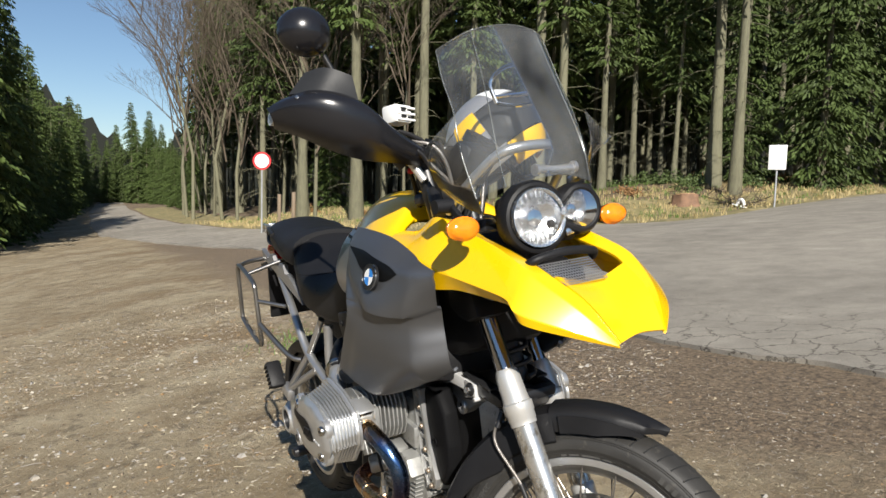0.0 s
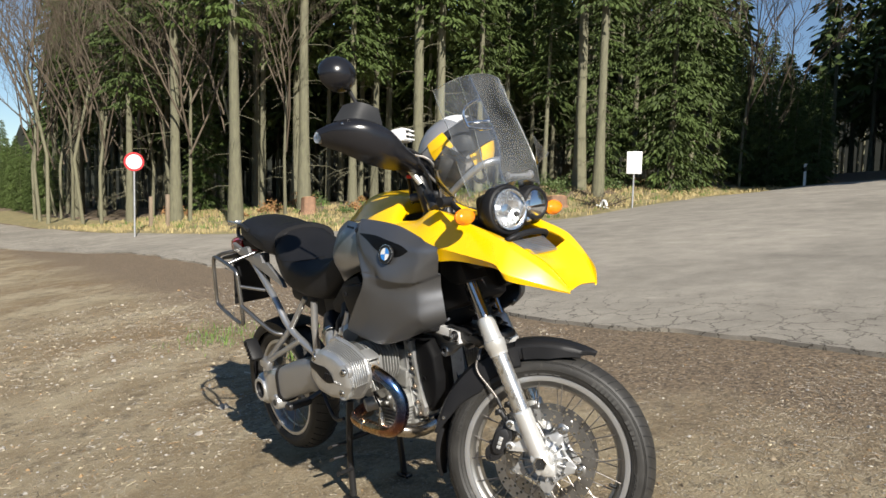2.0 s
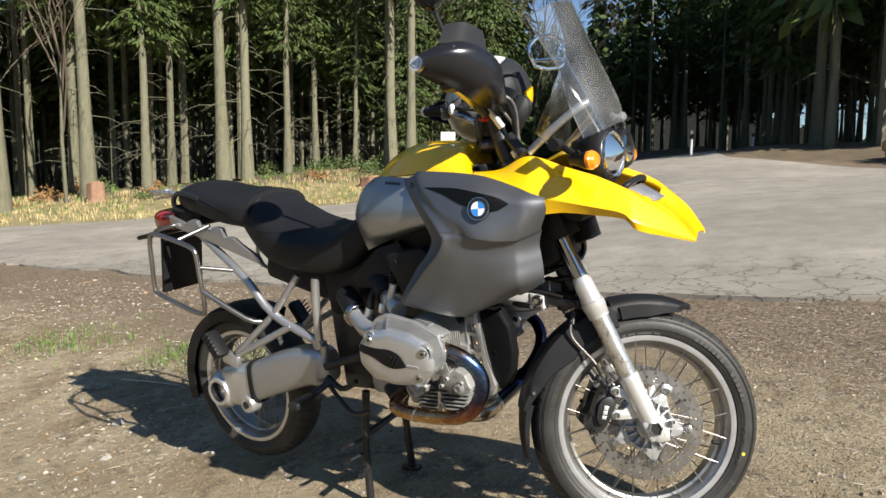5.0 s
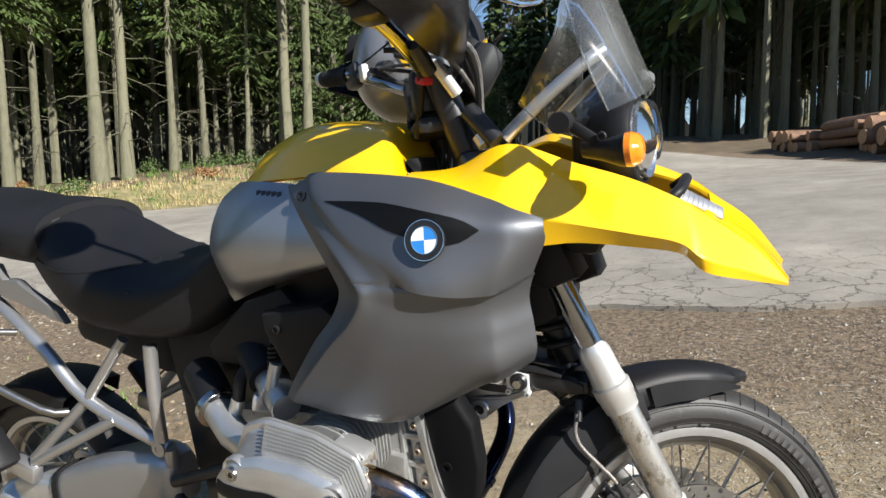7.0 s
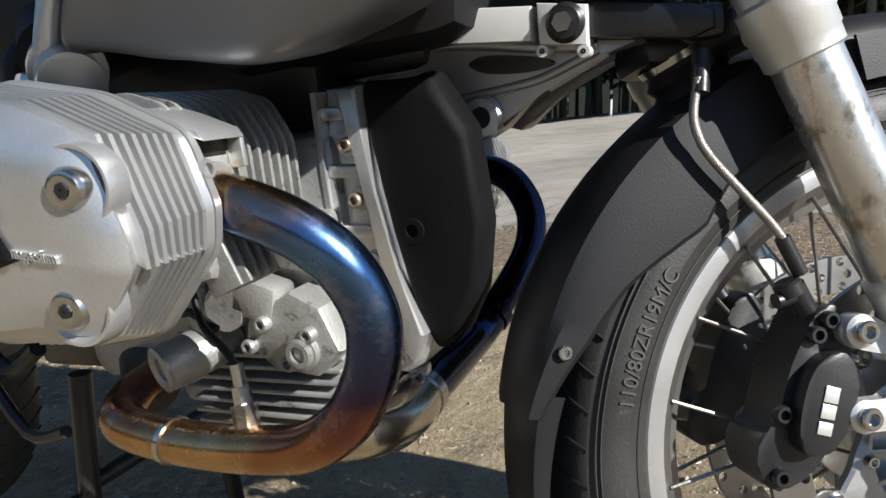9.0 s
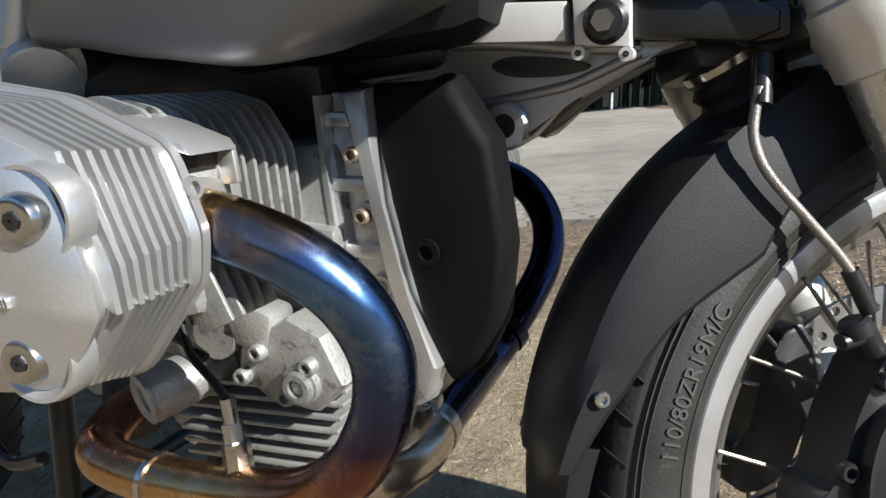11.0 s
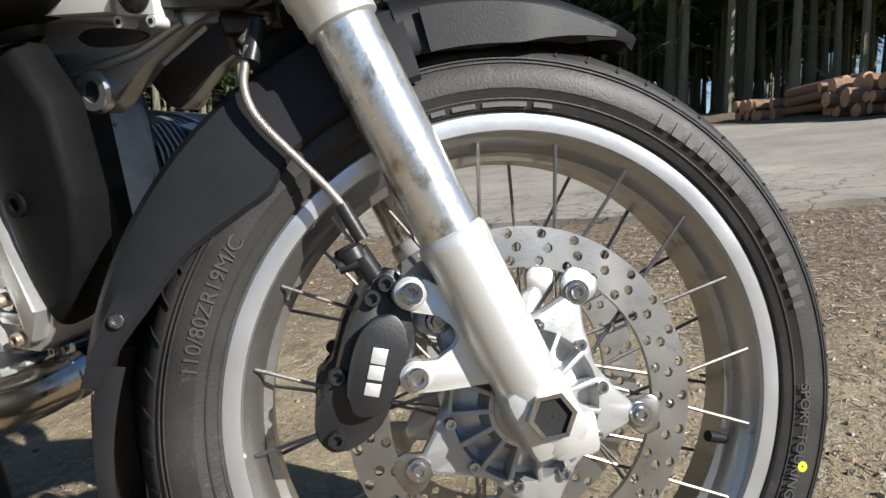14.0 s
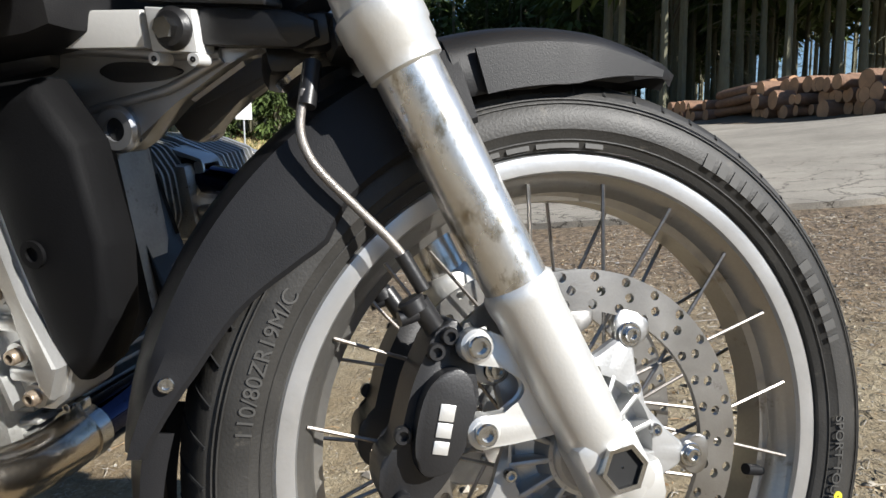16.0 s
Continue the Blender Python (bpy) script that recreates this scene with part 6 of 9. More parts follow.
for s in (-1, 1):
    brk = bmesh.new()
    plate(brk, [(-0.395, 0.748), (-0.250, 0.727), (-0.252, 0.700), (-0.330, 0.711), (-0.395, 0.722)], s * 0.082, s * 0.062, None, 0.003)
    plate(brk, [(-0.245, 0.728), (-0.206, 0.720), (-0.208, 0.690), (-0.246, 0.696)], s * 0.084, s * 0.060, None, 0.003)
    for x, z in ((-0.243, 0.691), (-0.211, 0.686)):
        tube(brk, [(x, s * 0.070, z), (x, s * 0.086, z)], 0.0048, 12)
    brk_ob = part("front_bracket", brk, BRIGHT, bike, "bright silver front frame bracket")
    for x, z in ((-0.243, 0.691), (-0.211, 0.686)):
        # black dot paints the shade in the pin's bore
        dot_ = bmesh.new()
        lathe(dot_, [(0.0005, 0.0), (0.0022, 0.0), (0.0022, 0.0166), (0.0005, 0.0166)], 10, frame_to((x, s * 0.070, z), (0, s, 0)))
        part("pin_bore", dot_, BLACKM, brk_ob)
for s in (-1, 1):
    bb = bmesh.new()
    lathe(bb, [(0.004, 0), (0.0150, 0), (0.0155, 0.003), (0.0120, 0.007), (0.004, 0.008)], 24, frame_to((-0.223, s * 0.083, 0.709), (0, s, 0)))
    bolt_ob = part("pivot_bolt", bb, BLACKM, bike)
    hd = bmesh.new()
    tube(hd, [(-0.223, s * 0.088, 0.709), (-0.223, s * 0.098, 0.709)], 0.0078, 6)
    part("bolt_head", hd, STEEL, bolt_ob)
strut = bmesh.new()
tube(strut, [(-0.150, 0, 0.72), (-0.255, 0, 1.02)], 0.026, 16)
shock = part("front_shock", strut, BLACKM, bike, "black front shock and spring")
coil = bmesh.new()
c0, c1 = Vector((-0.155, 0, 0.735)), Vector((-0.250, 0, 1.005))
tube(coil, [c0.lerp(c1, k / 108) + Vector((0.040 * math.cos(2 * math.pi * k / 12), 0.040 * math.sin(2 * math.pi * k / 12), 0)) for k in range(109)], 0.0058, 8)
part("spring", coil, BLACKM, shock, smooth=60)
# dark inner fairing and airbox behind the panels
for c_, z_, m_, bv in (((-0.255, 0, 0.915), (0.19, 0.19, 0.26), pose(0, 0, 0, 0, -14, 0), 0.03), ((-0.12, 0, 0.965), (0.13, 0.22, 0.07), pose(0, 0, 0, 0, 14, 0), 0.02), ((-0.48, 0, 0.93), (0.36, 0.28, 0.26), None, 0.04), ((-0.42, 0, 0.76), (0.26, 0.25, 0.10), None, 0.03)):
    part("inner_fairing", box(bmesh.new(), c_, z_, m_, bv), BLACKP, bike, "black plastic inner fairing")
air = bmesh.new()
box(air, (-0.82, 0, 0.77), (0.36, 0.20, 0.20), pose(0, 0, 0, 0, -12, 0), 0.04)
box(air, (-1.10, 0, 0.80), (0.30, 0.20, 0.12), pose(0, 0, 0, 0, 18, 0), 0.03)
part("air_box", air, BLACKP, bike, "black plastic air box under the seat")
for s in (-1, 1):
    flap = bmesh.new()
    plate(flap, [(-0.800, 0.800), (-0.700, 0.880), (-0.610, 0.905), (-0.555, 0.830), (-0.560, 0.800), (-0.640, 0.800), (-0.730, 0.760), (-0.79, 0.765)], s * 0.135, s * 0.165, None, 0.008)
    part("frame_cover", flap, BLACKP, bike, "black plastic frame cover")
for s in (-1, 1):
    lip = bmesh.new()
    plate(lip, [(-0.600, 0.880), (-0.480, 0.892), (-0.455, 0.870), (-0.535, 0.770), (-0.560, 0.765), (-0.600, 0.850)], s * 0.175, s * 0.240, None, 0.008)
    bolt(lip, (-0.572, s * 0.240, 0.855), (0, s, 0), 0.008, 0.004)
    part("panel_lining", lip, BLACKP, bike, "black inner lining of the side panel")

tubes_r = bmesh.new()
for s in (-1, 1):
    y = s * 0.150
    tube(tubes_r, [(-0.985, s * 0.14, 0.565), (-1.186, y, 0.668), (-1.302, y, 0.801), (-1.560, s * 0.12, 0.985)], 0.0145, 14, 4)
    tube(tubes_r, [(-0.978, s * 0.14, 0.790), (-0.990, s * 0.145, 0.690), (-1.000, s * 0.145, 0.560)], 0.0140, 14)
    tube(tubes_r, [(-1.186, y, 0.668), (-1.062, s * 0.13, 0.800)], 0.0115, 12)
    tube(tubes_r, [(-1.186, y, 0.668), (-1.372, s * 0.175, 0.530)], 0.0125, 12)
    tube(tubes_r, [(-1.110, y, 0.628), (-1.372, s * 0.178, 0.520)], 0.0125, 12)
    tube(tubes_r, [(-0.985, s * 0.14, 0.565), (-1.015, s * 0.12, 0.46)], 0.014, 12)
    lathe(tubes_r, [(0.008, 0), (0.017, 0), (0.017, 0.008), (0.008, 0.008)], 18, frame_to((-1.000, s * 0.150, 0.568), (0, s, 0)))
    box(tubes_r, (-1.400, s * 0.182, 0.505), (0.075, 0.030, 0.045), pose(0, 0, 0, 0, 20, 0), 0.008)
part("rear_frame", tubes_r, FRAME, bike, "silver tubular rear frame")
for s in (-1, 1):
    pegs = bmesh.new()
    box(pegs, (-1.435, s * 0.215, 0.570), (0.035, 0.060, 0.105), pose(0, 0, 0, 0, -32, 0), 0.012)
    peg_ob = part("pillion_footrest", pegs, BLACKP, bike, "folded black rubber footrest")
    for k in range(6):
        part("footrest_rib", box(bmesh.new(), (-1.421 - 0.012 * k * 0.6 + 0.02, s * 0.247, 0.535 + 0.014 * k), (0.038, 0.006, 0.005), pose(0, 0, 0, 0, -32, 0), 0.001), BLACKP, peg_ob)
for s in (-1, 1):
    rests = bmesh.new()
    box(rests, (-1.015, s * 0.245, 0.405), (0.045, 0.10, 0.025), pose(0, 0, 0, 0, 0, 0), 0.008)
    tube(rests, [(-0.98, s * 0.14, 0.44), (-1.01, s * 0.20, 0.41)], 0.012, 10)
    tube(rests, [(-0.99, s * 0.15, 0.44), (-0.88, s * 0.175, 0.355), (-0.80, s * 0.18, 0.365)], 0.0075, 8, 4)
    tube(rests, [(-1.02, s * 0.13, 0.47), (-0.93, s * 0.15, 0.42), (-0.86, s * 0.15, 0.45)], 0.010, 8, 4)
    part("footrest", rests, BLACKM, bike, "black footrest with its lever")
# swingarm with shaft drive
sw = bmesh.new()

def srings(st):
    return [oval((x, y, z), w, h, 24, 3.4) for x, y, z, w, h in st]


loft(sw, srings([(-0.985, -0.108, 0.484, 0.030, 0.052), (-1.010, -0.112, 0.481, 0.050, 0.066), (-1.040, -0.112, 0.484, 0.054, 0.070), (-1.075, -0.112, 0.482, 0.050, 0.069), (-1.12, -0.114, 0.476, 0.049, 0.073), (-1.20, -0.118, 0.455, 0.048, 0.076), (-1.30, -0.122, 0.424, 0.047, 0.076), (-1.345, -0.124, 0.408, 0.045, 0.074)]))
arm_ob = part("swingarm", sw, SILVER, bike, "silver grey shaft-drive swingarm", smooth=50)
cuff = bmesh.new()
loft(cuff, srings([(-1.332, -0.122, 0.412, 0.051, 0.083), (-1.352, -0.122, 0.405, 0.051, 0.084)]))
part("gaiter", cuff, BLACKP, arm_ob, "black rubber joint cuff")
fd = bmesh.new()
loft(fd, srings([(-1.345, -0.122, 0.400, 0.044, 0.070), (-1.40, -0.120, 0.392, 0.050, 0.082), (-1.47, -0.112, 0.384, 0.052, 0.082), (-1.53, -0.106, 0.372, 0.048, 0.074), (-1.585, -0.100, 0.362, 0.036, 0.052), (-1.605, -0.098, 0.36, 0.02, 0.03)]))
lathe(fd, [(0.040, 0.0), (0.075, 0.0), (0.070, 0.020), (0.056, 0.034), (0.052, 0.042), (0.040, 0.042)], 36, frame_to((-1.535, -0.128, 0.362), (0, -1, 0)))
drive_ob = part("final_drive", fd, CAST, bike, "cast final drive housing", smooth=50)
boss = bmesh.new()
lathe(boss, [(0.002, 0.0), (0.036, 0.0), (0.034, 0.030), (0.029, 0.040), (0.002, 0.040)], 28, frame_to((-1.376, -0.138, 0.330), (0, -1, 0)))
part("pivot_boss", boss, CAST, drive_ob, "round cast pivot boss")
# cup painted black for the shade inside the hollow axle
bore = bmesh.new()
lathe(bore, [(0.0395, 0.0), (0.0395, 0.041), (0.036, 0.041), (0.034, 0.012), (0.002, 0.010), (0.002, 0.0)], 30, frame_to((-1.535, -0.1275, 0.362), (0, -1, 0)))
part("axle_opening", bore, BLACKM, bike, "hollow rear axle with its shade painted black")
cap = bmesh.new()
lathe(cap, [(0.002, 0.0), (0.014, 0.0), (0.014, 0.003), (0.002, 0.003)], 18, frame_to((-1.376, -0.1785, 0.330), (0, -1, 0)))
part("pivot_screw", cap, BLACKM, bike, "dark pivot screw of the swingarm")
hug = bmesh.new()
tops, lows = [], []
for i in range(25):
    a = radians(52 + 128 * i / 24 + 12)
    r, h = 0.325, 0.085
    tops.append([Vector((-1.507 + q * math.cos(a), y, 0.345 + q * math.sin(a))) for y, q in [(-h, r - 0.055), (-h, r - 0.012), (-h * 0.7, r), (0, r + 0.006), (h * 0.7, r), (h, r - 0.012), (h, r - 0.055)]])
    lows.append([Vector((-1.507 + q * math.cos(a), y, 0.345 + q * math.sin(a))) for y, q in [(-h + 0.005, r - 0.055), (-h + 0.005, r - 0.015), (-h * 0.7, r - 0.005), (0, r), (h * 0.7, r - 0.005), (h - 0.005, r - 0.015), (h - 0.005, r - 0.055)]])
loft(hug, [t + l[::-1] for t, l in zip(tops, lows)])
bmesh.ops.recalc_face_normals(hug, faces=hug.faces)
part("rear_hugger", hug, BLACKP, bike, "black plastic rear hugger", smooth=55)
# centre stand
st = bmesh.new()
for s in (-1, 1):
    tube(st, [(-0.865, s * 0.105, 0.40), (-0.892, s * 0.120, 0.20), (-0.898, s * 0.125, 0.020)], 0.0135, 12)
    box(st, (-0.905, s * 0.130, 0.008), (0.07, 0.035, 0.016), None, 0.005)
tube(st, [(-0.885, -0.115, 0.25), (-0.885, 0.115, 0.25)], 0.012, 10)
for z in (0.185, 0.235):
    tube(st, [(-0.895, -0.115, z), (-0.905, -0.185, z + 0.004), (-0.935, -0.185, z - 0.012)], 0.006, 8)
tube(st, [(-0.89, -0.12, 0.13), (-0.86, -0.20, 0.145)], 0.009, 8)
part("centre_stand", st, BLACKM, bike, "black steel centre stand")
lowbox = bmesh.new()
box(lowbox, (-0.80, 0, 0.445), (0.34, 0.18, 0.10), None, 0.02)
box(lowbox, (-0.92, 0, 0.60), (0.14, 0.17, 0.26), None, 0.02)
part("gearbox", lowbox, BLACKM, bike, "dark gearbox and stand mount")

# tail: carrier, light, plate carrier, pannier rails
RAILM = material("dull steel rail", (0.30, 0.29, 0.275), 0.3, metal=0.95, vary=0.15, scale=14, bump=0.05, spot=(0.12, 0.10, 0.08), spots=0.25)
car = bmesh.new()
plate_m = pose(-1.735, 0, 1.115, 0, -6, 0)
box(car, (0, 0, 0), (0.20, 0.16, 0.008), plate_m, 0.003)
for y in (-0.085, 0.085):
    tube(car, [(-1.57, y, 1.10), (-1.70, y, 1.122), (-1.835, y * 0.9, 1.135)], 0.008, 10, 4)
    box(car, (-1.79, y * 0.8, 1.128), (0.11, 0.03, 0.012), pose(0, 0, 0, 0, -6, 0), 0.004)
part("luggage_carrier", car, ALLOY, bike, "silver luggage carrier")
tl = bmesh.new()
loft(tl, [oval((x, 0, 1.018), w, h, 20, 3.0) for x, w, h in ((-1.72, 0.080, 0.038), (-1.80, 0.084, 0.046), (-1.855, 0.074, 0.043), (-1.880, 0.050, 0.030))])
part("tail_light", tl, REDL, bike, "red tail light lens")
th = bmesh.new()
box(th, (-1.665, 0, 1.030), (0.18, 0.14, 0.07), pose(0, 0, 0, 0, 8, 0), 0.02)
box(th, (-1.83, 0, 0.845), (0.018, 0.19, 0.24), pose(0, 0, 0, 0, 14, 0), 0.006)
box(th, (-1.90, 0, 0.965), (0.20, 0.15, 0.018), pose(0, 0, 0, 0, -6, 0), 0.008)
part("plate_carrier", th, BLACKP, bike, "black rear mudflap and plate carrier")
for s in (-1, 1):
    rl = bmesh.new()
    y = s * 0.255
    tube(rl, [(-1.400, y, 0.905), (-1.43, y, 0.935), (-1.60, y, 0.985), (-1.640, y, 0.965), (-1.655, y, 0.87), (-1.665, y, 0.79), (-1.645, y, 0.765), (-1.53, y, 0.722), (-1.430, y, 0.695), (-1.405, y, 0.715), (-1.400, y, 0.800), (-1.400, y, 0.905)], 0.0085, 12, 5)
    tube(rl, [(-1.60, y, 0.985), (-1.66, s * 0.20, 0.995), (-1.67, s * 0.10, 1.0)], 0.0085, 10, 4)
    tube(rl, [(-1.400, y, 0.775), (-1.27, s * 0.20, 0.665), (-1.235, s * 0.165, 0.645)], 0.0095, 10, 3)
    tube(rl, [(-1.402, y, 0.86), (-1.33, s * 0.17, 0.83)], 0.0075, 10)
    tube(rl, [(-1.50, y, 0.955), (-1.46, s * 0.13, 0.99)], 0.0075, 10)
    for x, z in ((-1.60, 0.752), (-1.50, 0.722)):
        tube(rl, [(x, y, z), (x, y, z + 0.020)], 0.004, 8)
    part("pannier_rail", rl, RAILM, bike, "bare steel pannier rail", smooth=60)

for s in (-1, 1):
    rail = bmesh.new()
    plate(rail, [(-1.66, 1.040), (-1.66, 1.002), (-1.465, 0.936), (-1.315, 0.880), (-1.205, 0.838), (-1.225, 0.872), (-1.306, 0.915), (-1.325, 0.938), (-1.350, 0.945), (-1.378, 0.940), (-1.382, 0.978), (-1.410, 0.984), (-1.432, 0.984), (-1.442, 0.962), (-1.500, 0.985), (-1.504, 1.012), (-1.530, 1.018), (-1.553, 1.014), (-1.575, 1.000)], s * 0.128, s * 0.146, None, 0.003)
    part("seat_rail", rail, SILVER, bike, "grey notched rail under the seat")
    grab = bmesh.new()
    tube(grab, [(-1.60, s * 0.110, 1.050), (-1.655, s * 0.112, 1.066), (-1.665, s * 0.108, 1.095), (-1.630, s * 0.114, 1.116), (-1.555, s * 0.132, 1.112), (-1.48, s * 0.142, 1.090)], 0.009, 10, 5)
    part("grab_handle", grab, BLACKM, bike, "black tubular grab handle")
    stay = bmesh.new()
    tube(stay, [(-0.640, s * 0.150, 0.600), (-0.800, s * 0.150, 0.545), (-0.985, s * 0.145, 0.490)], 0.013, 12)
    part("lower_stay", stay, BLACKM, bike, "black lower frame stay")
    boot = bmesh.new()
    tube(boot, [(-0.860, s * 0.135, 0.735), (-0.815, s * 0.165, 0.712), (-0.780, s * 0.190, 0.684)], 0.034, 18, 4, 0.036)
    part("inlet_boot", boot, BLACKP, bike, "black rubber inlet boot")
    thr = bmesh.new()
    tube(thr, [(-0.785, s * 0.188, 0.687), (-0.720, s * 0.225, 0.655), (-0.640, s * 0.255, 0.640)], 0.028, 18)
    body_ = part("throttle_tube", thr, CAST, bike, "silver inlet throttle tube")
    ringc = bmesh.new()
    tube(ringc, [(-0.790, s * 0.186, 0.690), (-0.778, s * 0.192, 0.684)], 0.039, 20)
    part("hose_clip", ringc, STEEL, body_)
    inj = bmesh.new()
    tube(inj, [(-0.735, s * 0.205, 0.672), (-0.716, s * 0.202, 0.712)], 0.013, 12)
    part("injector", inj, CAST, body_)
    plug = bmesh.new()
    tube(plug, [(-0.716, s * 0.202, 0.708), (-0.706, s * 0.198, 0.745), (-0.690, s * 0.180, 0.772), (-0.66, s * 0.15, 0.785)], 0.0115, 12, 4)
    part("injector_plug", plug, BLACKP, body_)


# ---- screen, lights, handlebar ----
S0 = [(-0.158, -0.112, 1.446), (-0.100, -0.060, 1.472), (-0.092, 0.030, 1.484), (-0.108, 0.110, 1.478), (-0.134, 0.153, 1.465)]
S1 = [(-0.118, -0.128, 1.375), (-0.070, -0.066, 1.385), (-0.058, 0.030, 1.390), (-0.075, 0.118, 1.384), (-0.102, 0.160, 1.372)]
S2 = [(-0.078, -0.136, 1.305), (-0.040, -0.076, 1.298), (-0.026, 0.030, 1.296), (-0.042, 0.126, 1.294), (-0.070, 0.164, 1.290)]
S3 = [(-0.060, -0.140, 1.222), (-0.012, -0.088, 1.215), (0.002, 0.030, 1.206), (-0.012, 0.130, 1.208), (-0.048, 0.165, 1.212)]
S4 = [(-0.030, -0.136, 1.130), (0.014, -0.096, 1.146), (0.020, 0.030, 1.160), (-0.004, 0.130, 1.142), (-0.040, 0.166, 1.130)]
part("windscreen", shell(bmesh.new(), [S0, S1, S2, S3, S4], 5, 5, 0.003), SCREEN, bike, "clear plastic windscreen with bent edges", smooth=30)
EDGE = glass("screen edge", (0.62, 0.66, 0.66), 0.15, 1.5, 0.72)
# pale tubes: polished edges, and glints drawn along the folds
edge = bmesh.new()
for run in ([S0[0], *S0[1:]], [r[0] for r in (S0, S1, S2, S3, S4)], [r[-1] for r in (S0, S1, S2, S3, S4)], [r[1] for r in (S0, S1, S2, S3, S4)], [r[3] for r in (S0, S1, S2, S3, S4)]):
    tube(edge, run, 0.0012, 6, 5)
part("screen_edge", edge, EDGE, bike, "pale tubes for polished screen edges and the glint on folds")
for s in (-1, 1):
    wing = bmesh.new()
    c_ = 0.03
    W = [[(-0.071, -0.209, 1.237), (-0.074, -0.172, 1.268), (-0.071, -0.140, 1.298)], [(-0.110, -0.186, 1.198), (-0.092, -0.155, 1.196), (-0.058, -0.138, 1.205)], [(-0.154, -0.1405, 1.157), (-0.128, -0.118, 1.124), (-0.078, -0.095, 1.096)]]
    shell(wing, W if s < 0 else [[(x, 2 * c_ - y, z) for x, y, z in r] for r in W][::-1], 4, 4, 0.003)
    part("screen_deflector", wing, SCREEN, bike, "clear side deflector of the screen")
    kn = bmesh.new()
    tube(kn, [(-0.086, s * 0.160, 1.123), (-0.086, s * 0.198, 1.123)], 0.0145, 20)
    box(kn, (-0.062, s * 0.165, 1.106), (0.055, 0.012, 0.016), pose(0, 0, 0, 0, 38, 0), 0.004)
    bolt(kn, (-0.036, s * 0.172, 1.098), (0, s, 0), 0.0070, 0.005)
    part("screen_knob", kn, BLACKP, bike, "black screen adjusting knob")
hoop = bmesh.new()
tube(hoop, [(-0.190, -0.110, 1.110), (-0.130, -0.090, 1.160), (-0.062, -0.062, 1.208), (-0.035, -0.030, 1.222), (-0.030, 0.035, 1.226), (-0.038, 0.095, 1.220), (-0.070, 0.128, 1.205), (-0.130, 0.150, 1.160), (-0.190, 0.160, 1.110)], 0.0105, 14, 5)
hoop_ob = part("screen_hoop", hoop, FRAME, bike, "silver tubular screen support")
bar_ = bmesh.new()
tube(bar_, [(0.004, -0.010, 1.174), (0.002, 0.082, 1.171)], 0.0085, 14)
for y in (-0.012, 0.084):
    tube(bar_, [(0.003, y - 0.003, 1.173), (0.003, y + 0.003, 1.173)], 0.0125, 14)
part("hoop_cross_tube", bar_, FRAME, hoop_ob)
gps = bmesh.new()
tube(gps, [(-0.225, 0.075, 1.345), (-0.235, 0.070, 1.395), (-0.215, 0.10, 1.425), (-0.185, 0.14, 1.425), (-0.165, 0.165, 1.395), (-0.175, 0.160, 1.345), (-0.200, 0.115, 1.335), (-0.225, 0.075, 1.345)], 0.005, 8, 5)
tube(gps, [(-0.23, 0.072, 1.36), (-0.17, 0.163, 1.36)], 0.005, 8)
part("device_cradle", gps, CHROME, bike, "chromed wire device holder")

hc_, hs_ = Vector((0.006, -0.016, 1.080)), Vector((-0.006, 0.090, 1.088))
FWD = Vector((1, -0.13, 0.02))


def lamp_cup(c, r, deep):
    m = frame_to(c, FWD)
    bm = bmesh.new()
    lathe(bm, [(r * 0.98, 0.0), (r * 0.90, -deep * 0.25), (r * 0.72, -deep * 0.6), (r * 0.4, -deep * 0.9), (0.004, -deep), (0.004, -deep - 0.003), (r, -deep * 0.3), (r, 0.0)], 40, m)
    return bm


def lamp_flutes(c, r, deep, parent):
    """The upright ribs of the reflector above and below its bulb."""
    m = frame_to(c, FWD)
    for k in range(9):
        x = r * (-0.72 + 0.18 * k)
        h = math.sqrt(max(0.05, 1 - (x / r) ** 2)) * r
        for up_ in (-1, 1):
            q = Vector((x, -deep * 0.34, up_ * h * 0.68))
            part("reflector_rib", box(bmesh.new(), m @ q, (0.0022, 0.012, h * 0.44), m.to_3x3().to_4x4() @ pose(0, 0, 0, 0, up_ * 16 * x / r, 0), 0.0006), REFLECT, parent)


REFLECT = material("silvered reflector", (0.86, 0.87, 0.88), 0.26, metal=1.0, vary=0.06, scale=40, bump=0.25, fine=160)
hm_ = frame_to(hc_.lerp(hs_, 0.42), FWD)
hub_a, hub_b = hm_.inverted() @ hc_, hm_.inverted() @ hs_


def lobes(k, depth, grow):
    """The double-lobed outline round both lamps, drawn in by k."""
    out = []
    for i in range(64):
        d = Vector((math.cos(2 * math.pi * i / 64), math.sin(2 * math.pi * i / 64)))
        far = 0.02
        for c, r in ((hub_a, 0.060 + grow), (hub_b, 0.038 + grow)):
            q = Vector((c.x, c.z))
            disc = d.dot(q) ** 2 - q.dot(q) + r * r
            if disc > 0:
                far = max(far, d.dot(q) + math.sqrt(disc))
        out.append(hm_ @ Vector((d.x * far * k, depth, d.y * far * k)))
    return out


